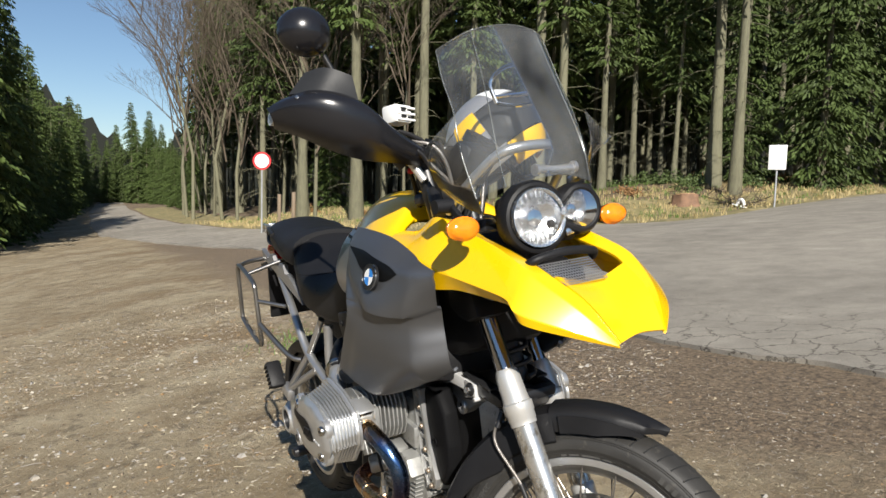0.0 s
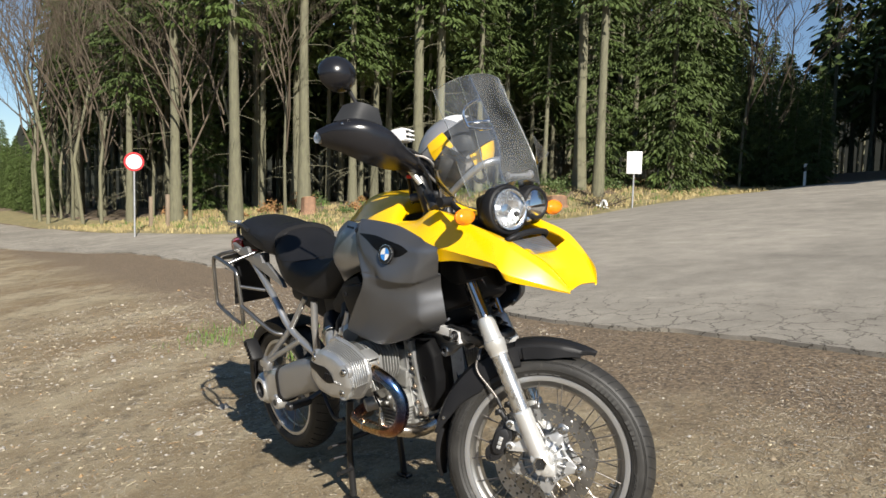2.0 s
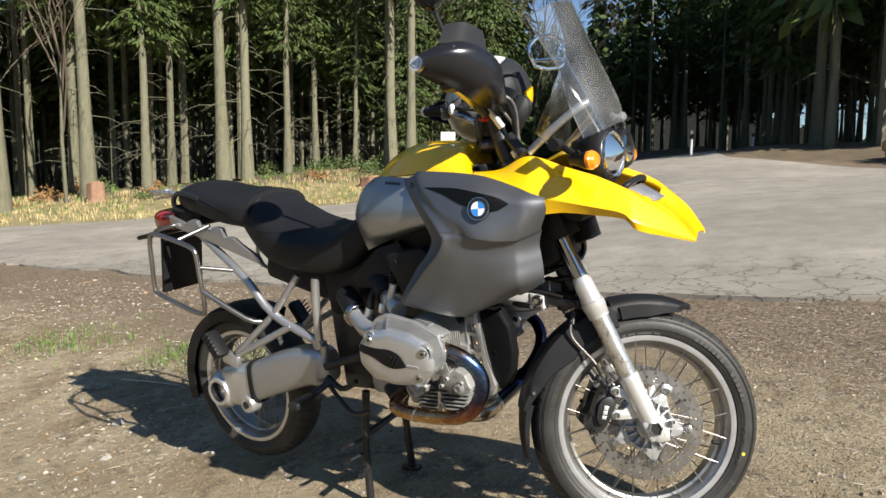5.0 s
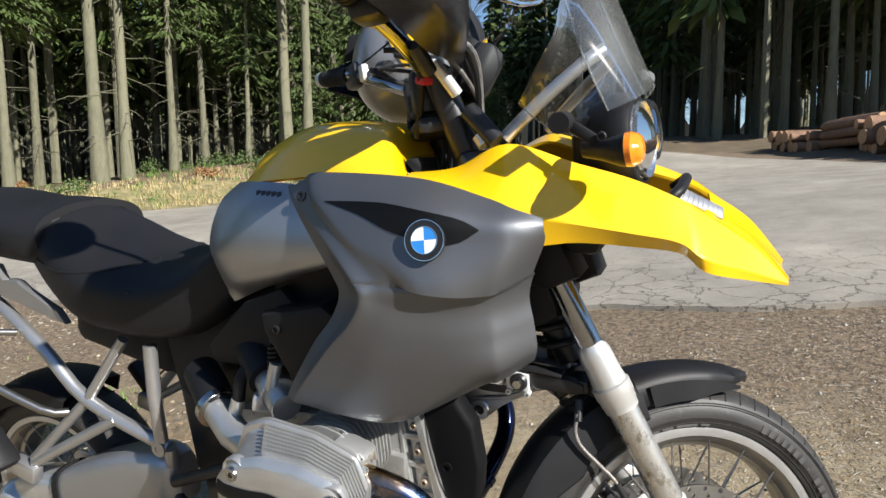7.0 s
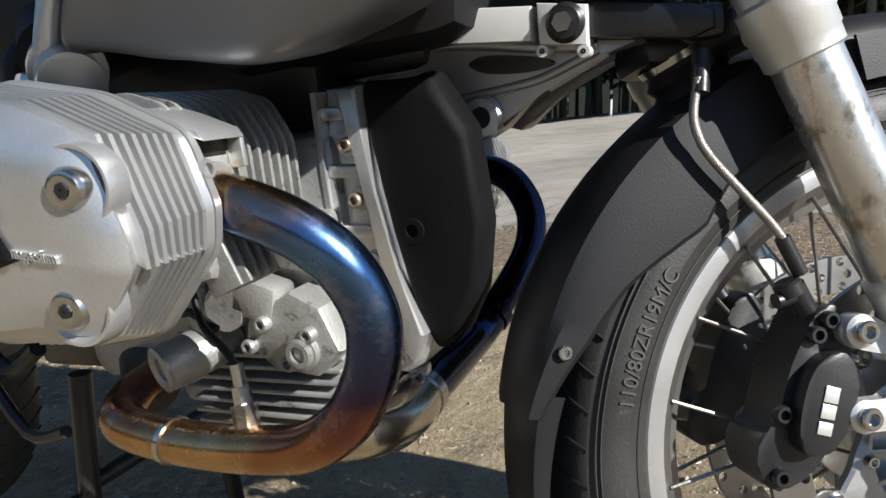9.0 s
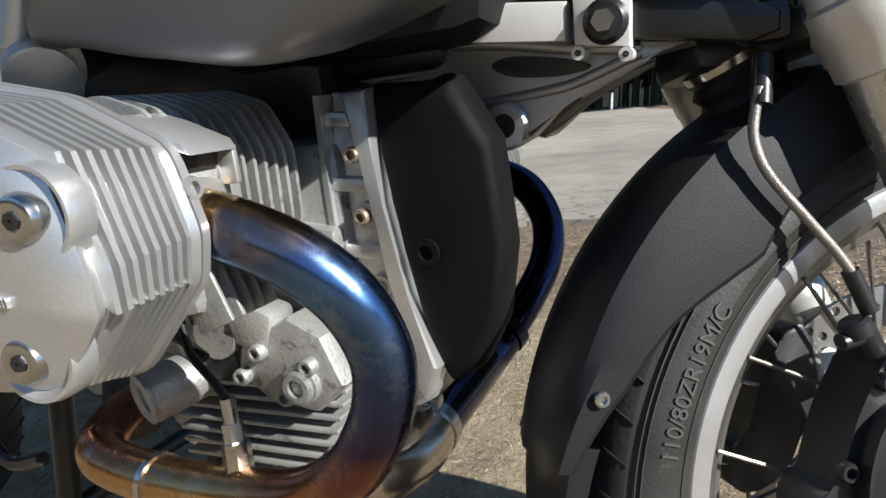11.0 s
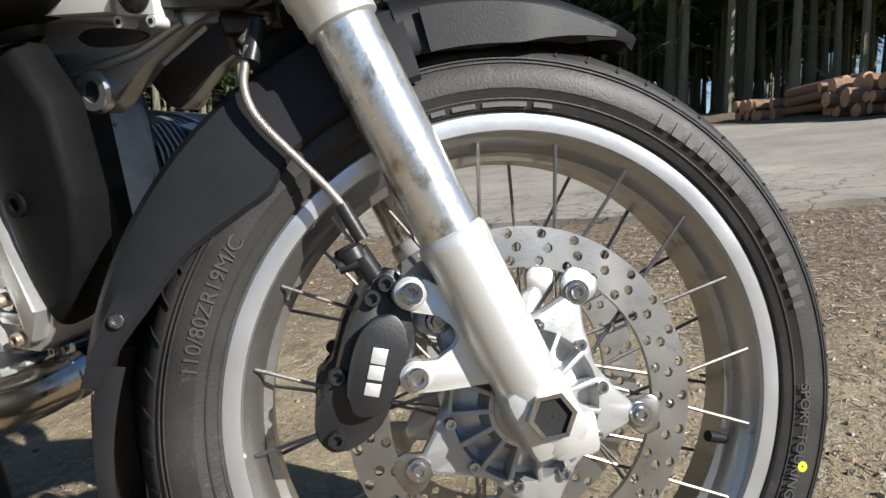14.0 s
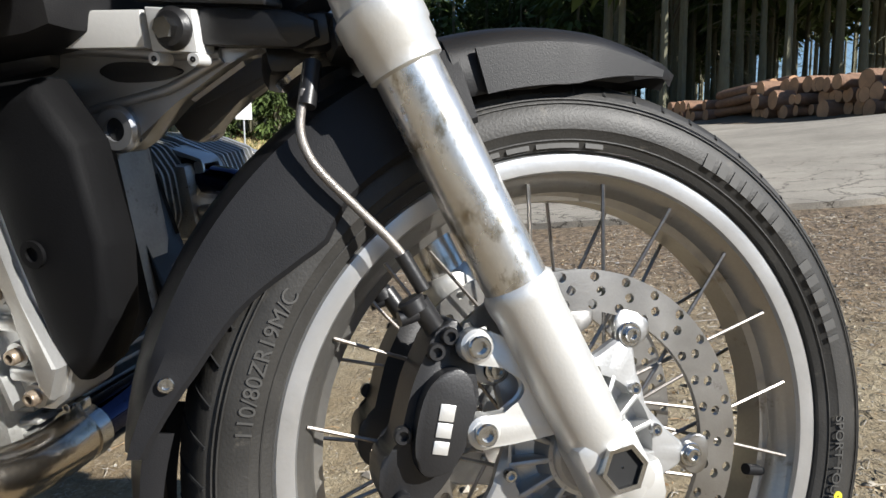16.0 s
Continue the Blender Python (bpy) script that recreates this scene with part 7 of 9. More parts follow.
house = bmesh.new()
loft(house, [lobes(0.25, -0.050, 0.0), lobes(0.99, -0.046, 0.0), lobes(1.0, 0.000, 0.0), lobes(1.0, 0.003, 0.004), lobes(1.0, 0.001, 0.010), lobes(1.0, -0.008, 0.0155), lobes(1.0, -0.030, 0.0165), lobes(0.86, -0.070, 0.012), lobes(0.4, -0.085, 0.0)])
box(house, (-0.075, 0.03, 1.085), (0.06, 0.17, 0.09), None, 0.02)
box(house, (-0.028, 0.052, 1.050), (0.040, 0.080, 0.050), pose(0, 0, 0, 0, 0, 8), 0.012)
hl_ob = part("headlight", house, BLACKP, bike, "twin round headlight in a black housing")
for c, r, d in ((hc_, 0.0585, 0.036), (hs_, 0.0365, 0.028)):
    lamp_flutes(c, r, d, part("reflector", lamp_cup(c, r, d), REFLECT, hl_ob, "bright faceted reflector"))
    bl = bmesh.new()
    lathe(bl, [(0.001, 0.0), (r * 0.28, -0.001), (r * 0.26, -0.022), (0.001, -0.024)], 20, frame_to(c + Vector((-0.016, 0, 0)), FWD))
    part("bulb_shield", bl, CHROME, hl_ob)
g = bmesh.new()
loft(g, [lobes(k, 0.0015 + 0.014 * (1 - k * k), 0.0) for k in (0.995, 0.85, 0.6, 0.3, 0.03)] + [lobes(k, -0.0010 + 0.014 * (1 - k * k), 0.0) for k in (0.03, 0.3, 0.6, 0.85, 0.995)], caps=False)
lens = part("lens", g, LENS, hl_ob, "clear domed headlight glass", smooth=60)
lens.visible_shadow = False
side_glass = bmesh.new()
box(side_glass, (0.000, 0.066, 1.046), (0.006, 0.040, 0.016), pose(0, 0, 0, 10, 0, 8), 0.003)
part("parking_light", side_glass, REFLECT, hl_ob, "small square parking light")
for s in (-1, 1):
    c = Vector((0.002, -0.194, 1.078)) if s < 0 else Vector((-0.020, 0.198, 1.066))
    ind = bmesh.new()
    loft(ind, [[c + Vector((x, s * (y0 + ry * math.cos(a)), rz * math.sin(a))) for a in (2 * math.pi * k / 20 for k in range(20))] for x, y0, ry, rz in ((-0.004, 0, 0.034, 0.0225), (0.004, 0, 0.035, 0.023), (0.0045, 0, 0.0338, 0.0218), (0.012, 0.001, 0.031, 0.0195), (0.017, 0.002, 0.023, 0.014), (0.019, 0.003, 0.008, 0.005))])
    bmesh.ops.recalc_face_normals(ind, faces=ind.faces)
    part("indicator_lens", ind, AMBER, bike, "orange turn indicator", smooth=60)
    stalk = bmesh.new()
    loft(stalk, [[Vector((x, s * (y + r * math.cos(a)), z + r * 0.8 * math.sin(a))) for a in (2 * math.pi * k / 14 for k in range(14))] for x, y, z, r in ((c.x - 0.004, abs(c.y), c.z, 0.0285), (c.x - 0.014, abs(c.y) - 0.003, c.z, 0.026), (c.x - 0.038, abs(c.y) - 0.020, c.z + 0.001, 0.017), (c.x - 0.070, abs(c.y) - 0.050, c.z + 0.004, 0.014))])
    bmesh.ops.recalc_face_normals(stalk, faces=stalk.faces)
    part("indicator_stalk", stalk, BLACKP, bike)
grl = bmesh.new()
for k in range(19):
    y = -0.063 + 0.007 * k
    tube(grl, [(0.045, y, 0.992), (0.105, y * 0.8, 0.955)], 0.0011, 4)
for k in range(10):
    f = k / 9
    tube(grl, [(0.045 + 0.060 * f, -0.063 + 0.013 * f, 0.992 - 0.037 * f), (0.045 + 0.060 * f, 0.063 - 0.013 * f, 0.992 - 0.037 * f)], 0.0011, 4)
part("cooler_grille", grl, FRAME, bike, "silver wire oil cooler grille")
gl2 = bmesh.new()
tube(gl2, [(0.030, -0.085, 0.990), (0.050, -0.070, 1.004), (0.056, 0.0, 1.012), (0.050, 0.070, 1.004), (0.030, 0.085, 0.990)], 0.0085, 10, 4)
box(gl2, (0.02, 0, 0.960), (0.06, 0.10, 0.03), pose(0, 0, 0, 0, 20, 0), 0.01)
part("grille_surround", gl2, BLACKP, bike, "black grille surround")
for s in (-1, 1):
    bs = bmesh.new()
    bolt(bs, (0.024, s * 0.143 + 0.012, 0.943), (0.2, s, -0.1), 0.0075, 0.005)
    part("beak_screw", bs, STEEL, bike)

# handlebar, turned with the fork
GUARD = material("satin black handguard", (0.012, 0.012, 0.014), 0.24, vary=0.15, scale=6, bump=0.05, fine=600, spot=(0.03, 0.03, 0.03), spots=0.1)
SMOKE = material("smoked plastic", (0.024, 0.025, 0.027), 0.40, vary=0.1, scale=6, bump=0.02, ior=1.2)
BAR = Matrix.Translation((-0.345, -0.030, 1.225)) @ FENDER.to_3x3().to_4x4()


def barred(name, bm, mat, label="", smooth=38):
    return part(name, bm, mat, bike, label, BAR, smooth)


bar = bmesh.new()
tube(bar, [(-0.163, -0.375, 0.084), (-0.105, -0.25, 0.066), (-0.04, -0.16, 0.020), (0.0, -0.06, -0.015), (0.0, 0.0, -0.018), (0.0, 0.06, -0.015), (-0.04, 0.16, 0.020), (-0.105, 0.25, 0.066), (-0.163, 0.375, 0.084)], 0.0125, 14, 5)
barred("handlebar", bar, DARKCHROME, "dark tubular handlebar")
cl = bmesh.new()
for s in (-1, 1):
    barred("bar_clamp", box(bmesh.new(), (-0.005, s * 0.05, -0.03), (0.05, 0.035, 0.07), None, 0.01), BLACKM, "black handlebar clamp")
    tube(cl, [(0.045, s * 0.088, -0.16), (0.01, s * 0.088, -0.01)], 0.0225, 18)
    box(cl, (0.055, s * 0.088, -0.155), (0.07, 0.07, 0.04), None, 0.012)
box(cl, (0.02, 0, -0.085), (0.10, 0.17, 0.03), None, 0.012)
barred("top_yoke", cl, BLACKM, "black top yoke")
dash = bmesh.new()
box(dash, (0.085, 0.0, -0.01), (0.06, 0.16, 0.10), pose(0, 0, 0, 0, 35, 0), 0.025)
tube(dash, [(0.085, 0.045, 0.035), (0.10, 0.045, 0.055)], 0.042, 22)
barred("instrument_pod", dash, BLACKP, "black instrument pod")
for s in (-1, 1):
    cab = bmesh.new()
    tube(cab, [(-0.06, s * 0.20, 0.075), (0.03, s * 0.13, 0.04), (0.07, s * 0.07, -0.06), (0.03, s * 0.03, -0.16)], 0.0055, 8, 5)
    barred("cable", cab, BLACKP, "black control cable")
    cab = bmesh.new()
    tube(cab, [(-0.05, s * 0.22, 0.07), (0.05, s * 0.16, 0.0), (0.06, s * 0.10, -0.12)], 0.005, 8, 5)
    barred("cable", cab, BLACKP, "black control cable")
    cab = bmesh.new()
    tube(cab, [(-0.07, s * 0.19, 0.06), (-0.02, s * 0.12, 0.00), (-0.03, s * 0.05, -0.10)], 0.006, 8, 5)
    barred("cable", cab, BLACKP, "black control cable")
for s in (-1, 1):
    gr = bmesh.new()
    ga, gb = Vector((-0.110, s * 0.262, 0.068)), Vector((-0.160, s * 0.364, 0.084))
    tube(gr, [ga, gb], 0.0175, 18)
    ribs_ = []
    for k in range(8):
        q = ga.lerp(gb, 0.1 + 0.1 * k)
        ribs_.append(tube(bmesh.new(), [q, q.lerp(gb, 0.04)], 0.0187, 18))
    grip = barred("grip", gr, BLACKP, "black rubber handlebar grip")
    for rib_ in ribs_:
        part("grip_rib", rib_, BLACKP, grip)
    wt = bmesh.new()
    tube(wt, [gb, gb + (gb - ga) * 0.17], 0.0165, 20)
    lathe(wt, [(0.004, 0), (0.009, 0), (0.009, 0.002), (0.004, 0.002)], 16, frame_to(gb + (gb - ga) * 0.171, gb - ga))
    part("bar_end", wt, ALLOY_M, grip, "silver bar-end weight")
    sw2 = bmesh.new()
    box(sw2, (-0.092, s * 0.250, 0.062), (0.045, 0.06, 0.05), pose(0, 0, 0, 0, 0, s * 20), 0.01)
    barred("switch_block", sw2, BLACKM, "black switch block")
    lev = bmesh.new()
    tube(lev, [(-0.050, s * 0.215, 0.060), (-0.048, s * 0.27, 0.064), (-0.085, s * 0.35, 0.074)], 0.0065, 10, 4)
    barred("hand_lever", lev, BLACKM)
    g0 = [(-0.163, s * 0.394, 0.099), (-0.118, s * 0.387, 0.113), (-0.058, s * 0.362, 0.122), (-0.006, s * 0.305, 0.102), (0.012, s * 0.240, 0.062), (0.030, s * 0.130, 0.022)]
    g1 = [(-0.150, s * 0.400, 0.088), (-0.085, s * 0.400, 0.098), (-0.022, s * 0.368, 0.095), (0.020, s * 0.307, 0.075), (0.034, s * 0.235, 0.040), (0.042, s * 0.120, 0.008)]
    g2 = [(-0.150, s * 0.392, 0.074), (-0.085, s * 0.387, 0.056), (-0.025, s * 0.350, 0.032), (0.012, s * 0.290, 0.018), (0.030, s * 0.225, 0.008), (0.042, s * 0.115, -0.008)]
    g3 = [(-0.163, s * 0.377, 0.066), (-0.110, s * 0.362, 0.042), (-0.065, s * 0.322, 0.013), (-0.030, s * 0.265, -0.006), (0.005, s * 0.210, -0.012), (0.030, s * 0.110, -0.018)]
    hg = bmesh.new()
    shell(hg, [g0, g1, g2, g3] if s > 0 else [g3, g2, g1, g0], 6, 6, 0.004)
    guard = barred("handguard", hg, GUARD, "black plastic handguard", 55)
    ex0 = [(-0.114, s * 0.384, 0.120), (-0.055, s * 0.363, 0.118), (-0.004, s * 0.306, 0.098)]
    ex1 = [(-0.096, s * 0.352, 0.166), (-0.050, s * 0.345, 0.170), (-0.008, s * 0.316, 0.152)]
    ex = bmesh.new()
    shell(ex, [ex1, ex0] if s > 0 else [ex0, ex1], 5, 4, 0.003)
    part("guard_spoiler", ex, SMOKE, guard, "dark smoked guard extension", smooth=50)
    for q in ((-0.088, 0.400, 0.108), (-0.010, 0.325, 0.096)):
        rv = bmesh.new()
        bolt(rv, (q[0] + 0.006, s * q[1], q[2]), (0.8, s * 0.5, 0.1), 0.0035, 0.003, 8)
        part("guard_screw", rv, STEEL, guard)
    if s > 0:
        continue
    mc = Vector((-0.126, s * 0.308, 0.268))
    mm = frame_to(mc, (0.80, s * 0.50, 0.18))
    mir = bmesh.new()
    rings = []
    for x, k in ((0.048, 0.08), (0.046, 0.30), (0.039, 0.58), (0.026, 0.82), (0.010, 0.95), (-0.004, 1.0), (-0.010, 0.97)):
        rings.append([mm @ Vector((0.058 * k * math.cos(a), x, 0.053 * k * math.sin(a))) for a in (2 * math.pi * j / 28 for j in range(28))])
    loft(mir, rings)
    bmesh.ops.recalc_face_normals(mir, faces=mir.faces)
    for k in range(4):
        q = [mm @ Vector((0.030 + 0.006 * k - 0.03 * abs(f), 0.030 - 0.006 * k, 0.022 - 0.012 * k + 0.02 * f)) for f in (-0.6, 0.0, 0.6)]
        tube(mir, q, 0.0018, 6)
    mo = barred("mirror", mir, GUARD, "round black rear-view mirror", 60)
    gl3 = bmesh.new()
    loft(gl3, [[mm @ Vector((0.054 * math.cos(a), x, 0.049 * math.sin(a))) for a in (2 * math.pi * j / 28 for j in range(28))] for x in (-0.0105, -0.0115)])
    part("mirror_glass", gl3, CHROME, mo)
    sk = bmesh.new()
    tube(sk, [(-0.085, s * 0.235, 0.075), (-0.085, s * 0.238, 0.14), (-0.110, s * 0.270, 0.225)], 0.006, 10, 4)
    part("mirror_stalk", sk, BLACKM, mo)
res = bmesh.new()
box(res, (-0.002, -0.168, 0.094), (0.045, 0.050, 0.040), pose(0, 0, 0, 0, 0, -14), 0.006)
for k in range(3):
    box(res, (0.021, -0.168 + 0.001 * k, 0.081 + 0.013 * k), (0.006, 0.052, 0.005), pose(0, 0, 0, 0, 0, -14), 0.001)
barred("fluid_reservoir_guard", res, WHITE, "white slotted reservoir guard")
slots = bmesh.new()
for y in (-0.179, -0.157):
    for z in (0.087, 0.103):
        box(slots, (0.0225, y, z), (0.004, 0.013, 0.006), pose(0, 0, 0, 0, 0, -14), 0.001)
barred("reservoir_slots", slots, BLACKM)

# badge on a near-black patch that stands for its shaded slot
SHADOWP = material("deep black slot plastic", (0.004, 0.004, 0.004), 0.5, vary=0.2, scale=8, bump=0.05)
for s in (-1, 1):
    up_ = spline([(-0.437, 1.056, 0), (-0.37, 1.050, 0), (-0.316, 1.041, 0), (-0.233, 1.016, 0), (-0.199, 0.996, 0)], 4)
    lo_ = spline([(-0.437, 1.055, 0), (-0.375, 1.033, 0), (-0.316, 1.003, 0), (-0.240, 0.980, 0), (-0.199, 0.994, 0)], 4)
    grid_ = [drape(panels[s], [(p.x + (q.x - p.x) * f, p.y + (q.y - p.y) * f) for p, q in zip(up_, lo_)], s, 0.0015) for f in (0.0, 0.25, 0.5, 0.75, 1.0)]
    dark = bmesh.new()
    loft(dark, grid_, closed=False)
    bmesh.ops.solidify(dark, geom=dark.faces[:], thickness=0.001)
    part("badge_slot", dark, SHADOWP, panels[s], "black pointed patch for the shaded slot round the badge", smooth=60)
    bm_ = frame_to(drape(panels[s], [(-0.268, 0.990)], s, 0.004)[0], (0.10, s, 0.25), (0, 0, 1))
    ring = bmesh.new()
    lathe(ring, [(0.0190, 0.0), (0.0190, 0.009), (0.0272, 0.009), (0.0280, 0.007), (0.0280, 0.0)], 40, bm_)
    badge = part("badge", ring, BLACKM, bike, "round black-rimmed badge with blue and white quarters")
    rim2 = bmesh.new()
    lathe(rim2, [(0.0276, 0.0065), (0.0276, 0.0098), (0.0286, 0.0098), (0.0286, 0.0065)], 40, bm_)
    lathe(rim2, [(0.0183, 0.008), (0.0183, 0.0098), (0.0192, 0.0098), (0.0192, 0.008)], 40, bm_)
    part("badge_rim", rim2, CHROME, badge)
    for q in range(4):
        w = bmesh.new()
        c0 = [bm_ @ Vector((0, y, 0)) for y in (0.004, 0.0092)]
        arc = [radians(90 * q + 9 * k) for k in range(11)]
        lo = [w.verts.new(c0[0])] + [w.verts.new(bm_ @ Vector((0.0185 * math.cos(a), 0.004, 0.0185 * math.sin(a)))) for a in arc]
        hi = [w.verts.new(c0[1])] + [w.verts.new(bm_ @ Vector((0.0185 * math.cos(a), 0.0092, 0.0185 * math.sin(a)))) for a in arc]
        w.faces.new(hi)
        w.faces.new(lo[::-1])
        for k in range(len(lo)):
            w.faces.new((lo[k], lo[(k + 1) % len(lo)], hi[(k + 1) % len(hi)], hi[k]))
        bmesh.ops.recalc_face_normals(w, faces=w.faces)
        part("badge_quarter", w, BLUE if q % 2 else WHITE, badge)

# small bright fittings round the bars
rb_ = random.Random(8)
for k in range(9):
    y0 = rb_.uniform(-0.20, 0.16)
    run = [(rb_.uniform(-0.07, -0.02), y0, rb_.uniform(0.03, 0.07)), (rb_.uniform(0.00, 0.05), y0 * 0.8 + rb_.uniform(-0.03, 0.03), rb_.uniform(-0.02, 0.04)), (rb_.uniform(0.03, 0.08), y0 * 0.5, rb_.uniform(-0.10, -0.05)), (rb_.uniform(0.00, 0.05), y0 * 0.4, -0.17)]
    barred("cable", tube(bmesh.new(), run, rb_.uniform(0.003, 0.0052), 8, 6), BLACKP if k % 3 else HOSE, "control cable behind the screen")
for q, d, r_, m_ in (((0.045, -0.120, -0.075), (0.03, -0.03, -0.055), 0.015, "BLACKM"), ((0.056, -0.128, -0.115), (0.006, -0.006, -0.016), 0.0135, "ALLOY_M"), ((0.000, -0.135, 0.000), (0.03, 0.01, -0.05), 0.010, "ALLOY_M"), ((-0.030, -0.175, 0.020), (0.02, 0.03, -0.035), 0.012, "BLACKM")):
    barred("bar_fitting", tube(bmesh.new(), [q, tuple(a + b for a, b in zip(q, d))], r_, 16), ALLOY_M if m_ == "ALLOY_M" else BLACKM, "small handlebar fitting")
barred("switch_cover", box(bmesh.new(), (-0.010, -0.100, -0.020), (0.030, 0.020, 0.012), pose(0, 0, 0, 20, 0, 30), 0.003), REDP, "small red switch cover")
for s in (-1, 1):
    cl2 = bmesh.new()
    box(cl2, (-0.078, s * 0.205, 0.058), (0.030, 0.022, 0.034), pose(0, 0, 0, 0, 0, s * 20), 0.005)
    barred("lever_clamp", cl2, ALLOY_M, "silver lever clamp")
    cyl = bmesh.new()
    tube(cyl, [(-0.052, s * 0.190, 0.062), (-0.040, s * 0.140, 0.052)], 0.013, 14)
    barred("master_cylinder", cyl, BLACKM, "black brake master cylinder")
    nut = bmesh.new()
    tube(nut, [(0.010, s * 0.088, 0.000), (0.004, s * 0.088, 0.018)], 0.016, 6)
    barred("fork_cap", nut, ALLOY_M, "silver fork cap")
    lin = bmesh.new()
    tube(lin, [(-0.045, s * 0.150, 0.050), (0.060, s * 0.120, 0.020), (0.075, s * 0.080, -0.070), (0.060, s * 0.070, -0.170)], 0.0042, 8, 6)
    barred("brake_line", lin, HOSE, "braided brake line")


# ---- helmet hung on the bar ----
HELM = material("silver helmet paint", (0.30, 0.30, 0.31), 0.3, metal=0.3, vary=0.08, scale=5, bump=0.01, coat=0.5)
def helmet():
    t = thing("helmet", "yellow, white and black motorcycle helmet hung on the handlebar", "helmet", LEVEL @ pose(-0.455, 0.215, 1.285, 8, -30, 25))
    def dome(a0, a1, b0, b1, r, name, mat, label=""):
        bm = bmesh.new()
        rows = []
        for i in range(15):
            e = radians(b0 + (b1 - b0) * i / 14)
            rows.append([Vector((r * 1.14 * math.cos(e) * math.cos(radians(a0 + (a1 - a0) * k / 24)), r * 0.94 * math.cos(e) * math.sin(radians(a0 + (a1 - a0) * k / 24)), r * 1.02 * math.sin(e))) for k in range(25)])
        inn = [[p * 0.93 for p in row] for row in rows]
        loft(bm, [a + b[::-1] for a, b in zip(rows, inn)])
        bmesh.ops.recalc_face_normals(bm, faces=bm.faces)
        part(name, bm, mat, t, label, smooth=50)
    dome(-180, 180, 32, 89, 0.126, "crown_shell", HELM, "silver grey crown")
    dome(-40, 40, 34, 66, 0.1275, "crown_panel", WHITE, "white brow panel")
    dome(60, 300, -38, 30, 0.126, "rear_shell", HELM, "silver grey rear shell")
    dome(-60, 60, -52, -22, 0.130, "chin_bar", YELLOW, "yellow chin bar")
    dome(-70, 70, -20, 30, 0.128, "visor", SMOKE, "dark visor")
    for a in (-105, 45):
        dome(a, a + 34, 4, 34, 0.1285, "stripe", YELLOW, "yellow stripe")
    bm = bmesh.new()
    box(bm, (0.02, 0, -0.045), (0.17, 0.16, 0.07), None, 0.03)
    part("lining", bm, SEATM, t, "dark padded lining")
    bm = bmesh.new()
    tube(bm, [(0.03, 0.08, -0.06), (0.02, 0.06, -0.13), (0.02, -0.05, -0.13), (0.03, -0.08, -0.06)], 0.008, 8, 5)
    part("chin_strap", bm, BLACKP, t)


helmet()


# ---- verge, signs, wood stacks ----
STRAW = material("dry grass", (0.42, 0.33, 0.16), 0.8, vary=0.35, scale=3, bump=0.0, spot=(0.16, 0.20, 0.05), spots=0.38)
GREENG = material("fresh grass", (0.10, 0.17, 0.03), 0.75, vary=0.4, scale=3, bump=0.0)
VERGE = material("verge turf", (0.22, 0.19, 0.085), 0.95, vary=0.35, scale=1.1, bump=0.6, fine=24, spot=(0.36, 0.29, 0.15), spots=0.45)
LITTER = material("forest floor", (0.13, 0.095, 0.055), 0.95, vary=0.4, scale=1.4, bump=0.7, fine=18, spot=(0.07, 0.09, 0.025), spots=0.35)
BARK = material("spruce bark", (0.128, 0.122, 0.078), 0.9, vary=0.35, scale=4, bump=0.9, fine=22, stretch=(3, 3, 0.6), spot=(0.185, 0.19, 0.10), spots=0.38, rand=0.5)
NEEDLE = material("spruce needles", (0.044, 0.068, 0.012), 0.75, vary=0.5, scale=0.7, bump=0.0, rand=0.4)
TWIG = material("bare twigs", (0.085, 0.066, 0.045), 0.9, vary=0.3, scale=4, bump=0.3, fine=30, rand=0.4)
POSTM = material("galvanised post", (0.45, 0.46, 0.47), 0.45, metal=0.6, vary=0.15, scale=8, bump=0.05)
CUT = material("sawn log end", (0.42, 0.25, 0.14), 0.85, vary=0.3, scale=6, bump=0.3, fine=40, spot=(0.28, 0.13, 0.06), spots=0.3, rand=0.5)
LOGB = material("log bark", (0.20, 0.115, 0.07), 0.9, vary=0.4, scale=6, bump=0.8, fine=30, spot=(0.36, 0.24, 0.15), spots=0.3, rand=0.5)
WOOD = material("grey fence wood", (0.26, 0.20, 0.14), 0.85, vary=0.3, scale=6, bump=0.4, fine=40, stretch=(4, 4, 0.6))


def belt(name, label, category, points_in, points_out, mat, lift, n=90, across=10, rough=0.05):
    """A strip of turf between two lines, lying on the ground."""
    bm = bmesh.new()
    a, b = spline([(*p, 0) for p in points_in], n // (len(points_in) - 1)), spline([(*p, 0) for p in points_out], n // (len(points_out) - 1))
    m = min(len(a), len(b))
    g = []
    for i in range(m):
        row = []
        for k in range(across + 1):
            p = a[int(i * (len(a) - 1) / (m - 1))].lerp(b[int(i * (len(b) - 1) / (m - 1))], k / across)
            w = 0.0 if k in (0, across) else rough
            row.append(bm.verts.new((p.x + 0.25 * noise.noise((p.x, p.y, 7)), p.y, lie(p.x, p.y) + (lift if 0 < k < across else -0.02) + w * noise.noise((p.x * 1.7, p.y * 1.7, 3)))))
        g.append(row)
    for i in range(m - 1):
        for k in range(across):
            bm.faces.new((g[i][k], g[i + 1][k], g[i + 1][k + 1], g[i][k + 1]))
    bmesh.ops.recalc_face_normals(bm, faces=bm.faces)
    if sum(f.normal.z for f in bm.faces) < 0:
        bmesh.ops.reverse_faces(bm, faces=bm.faces)
    return tagged(link(name, bm, mat), label, category, kind="structure")


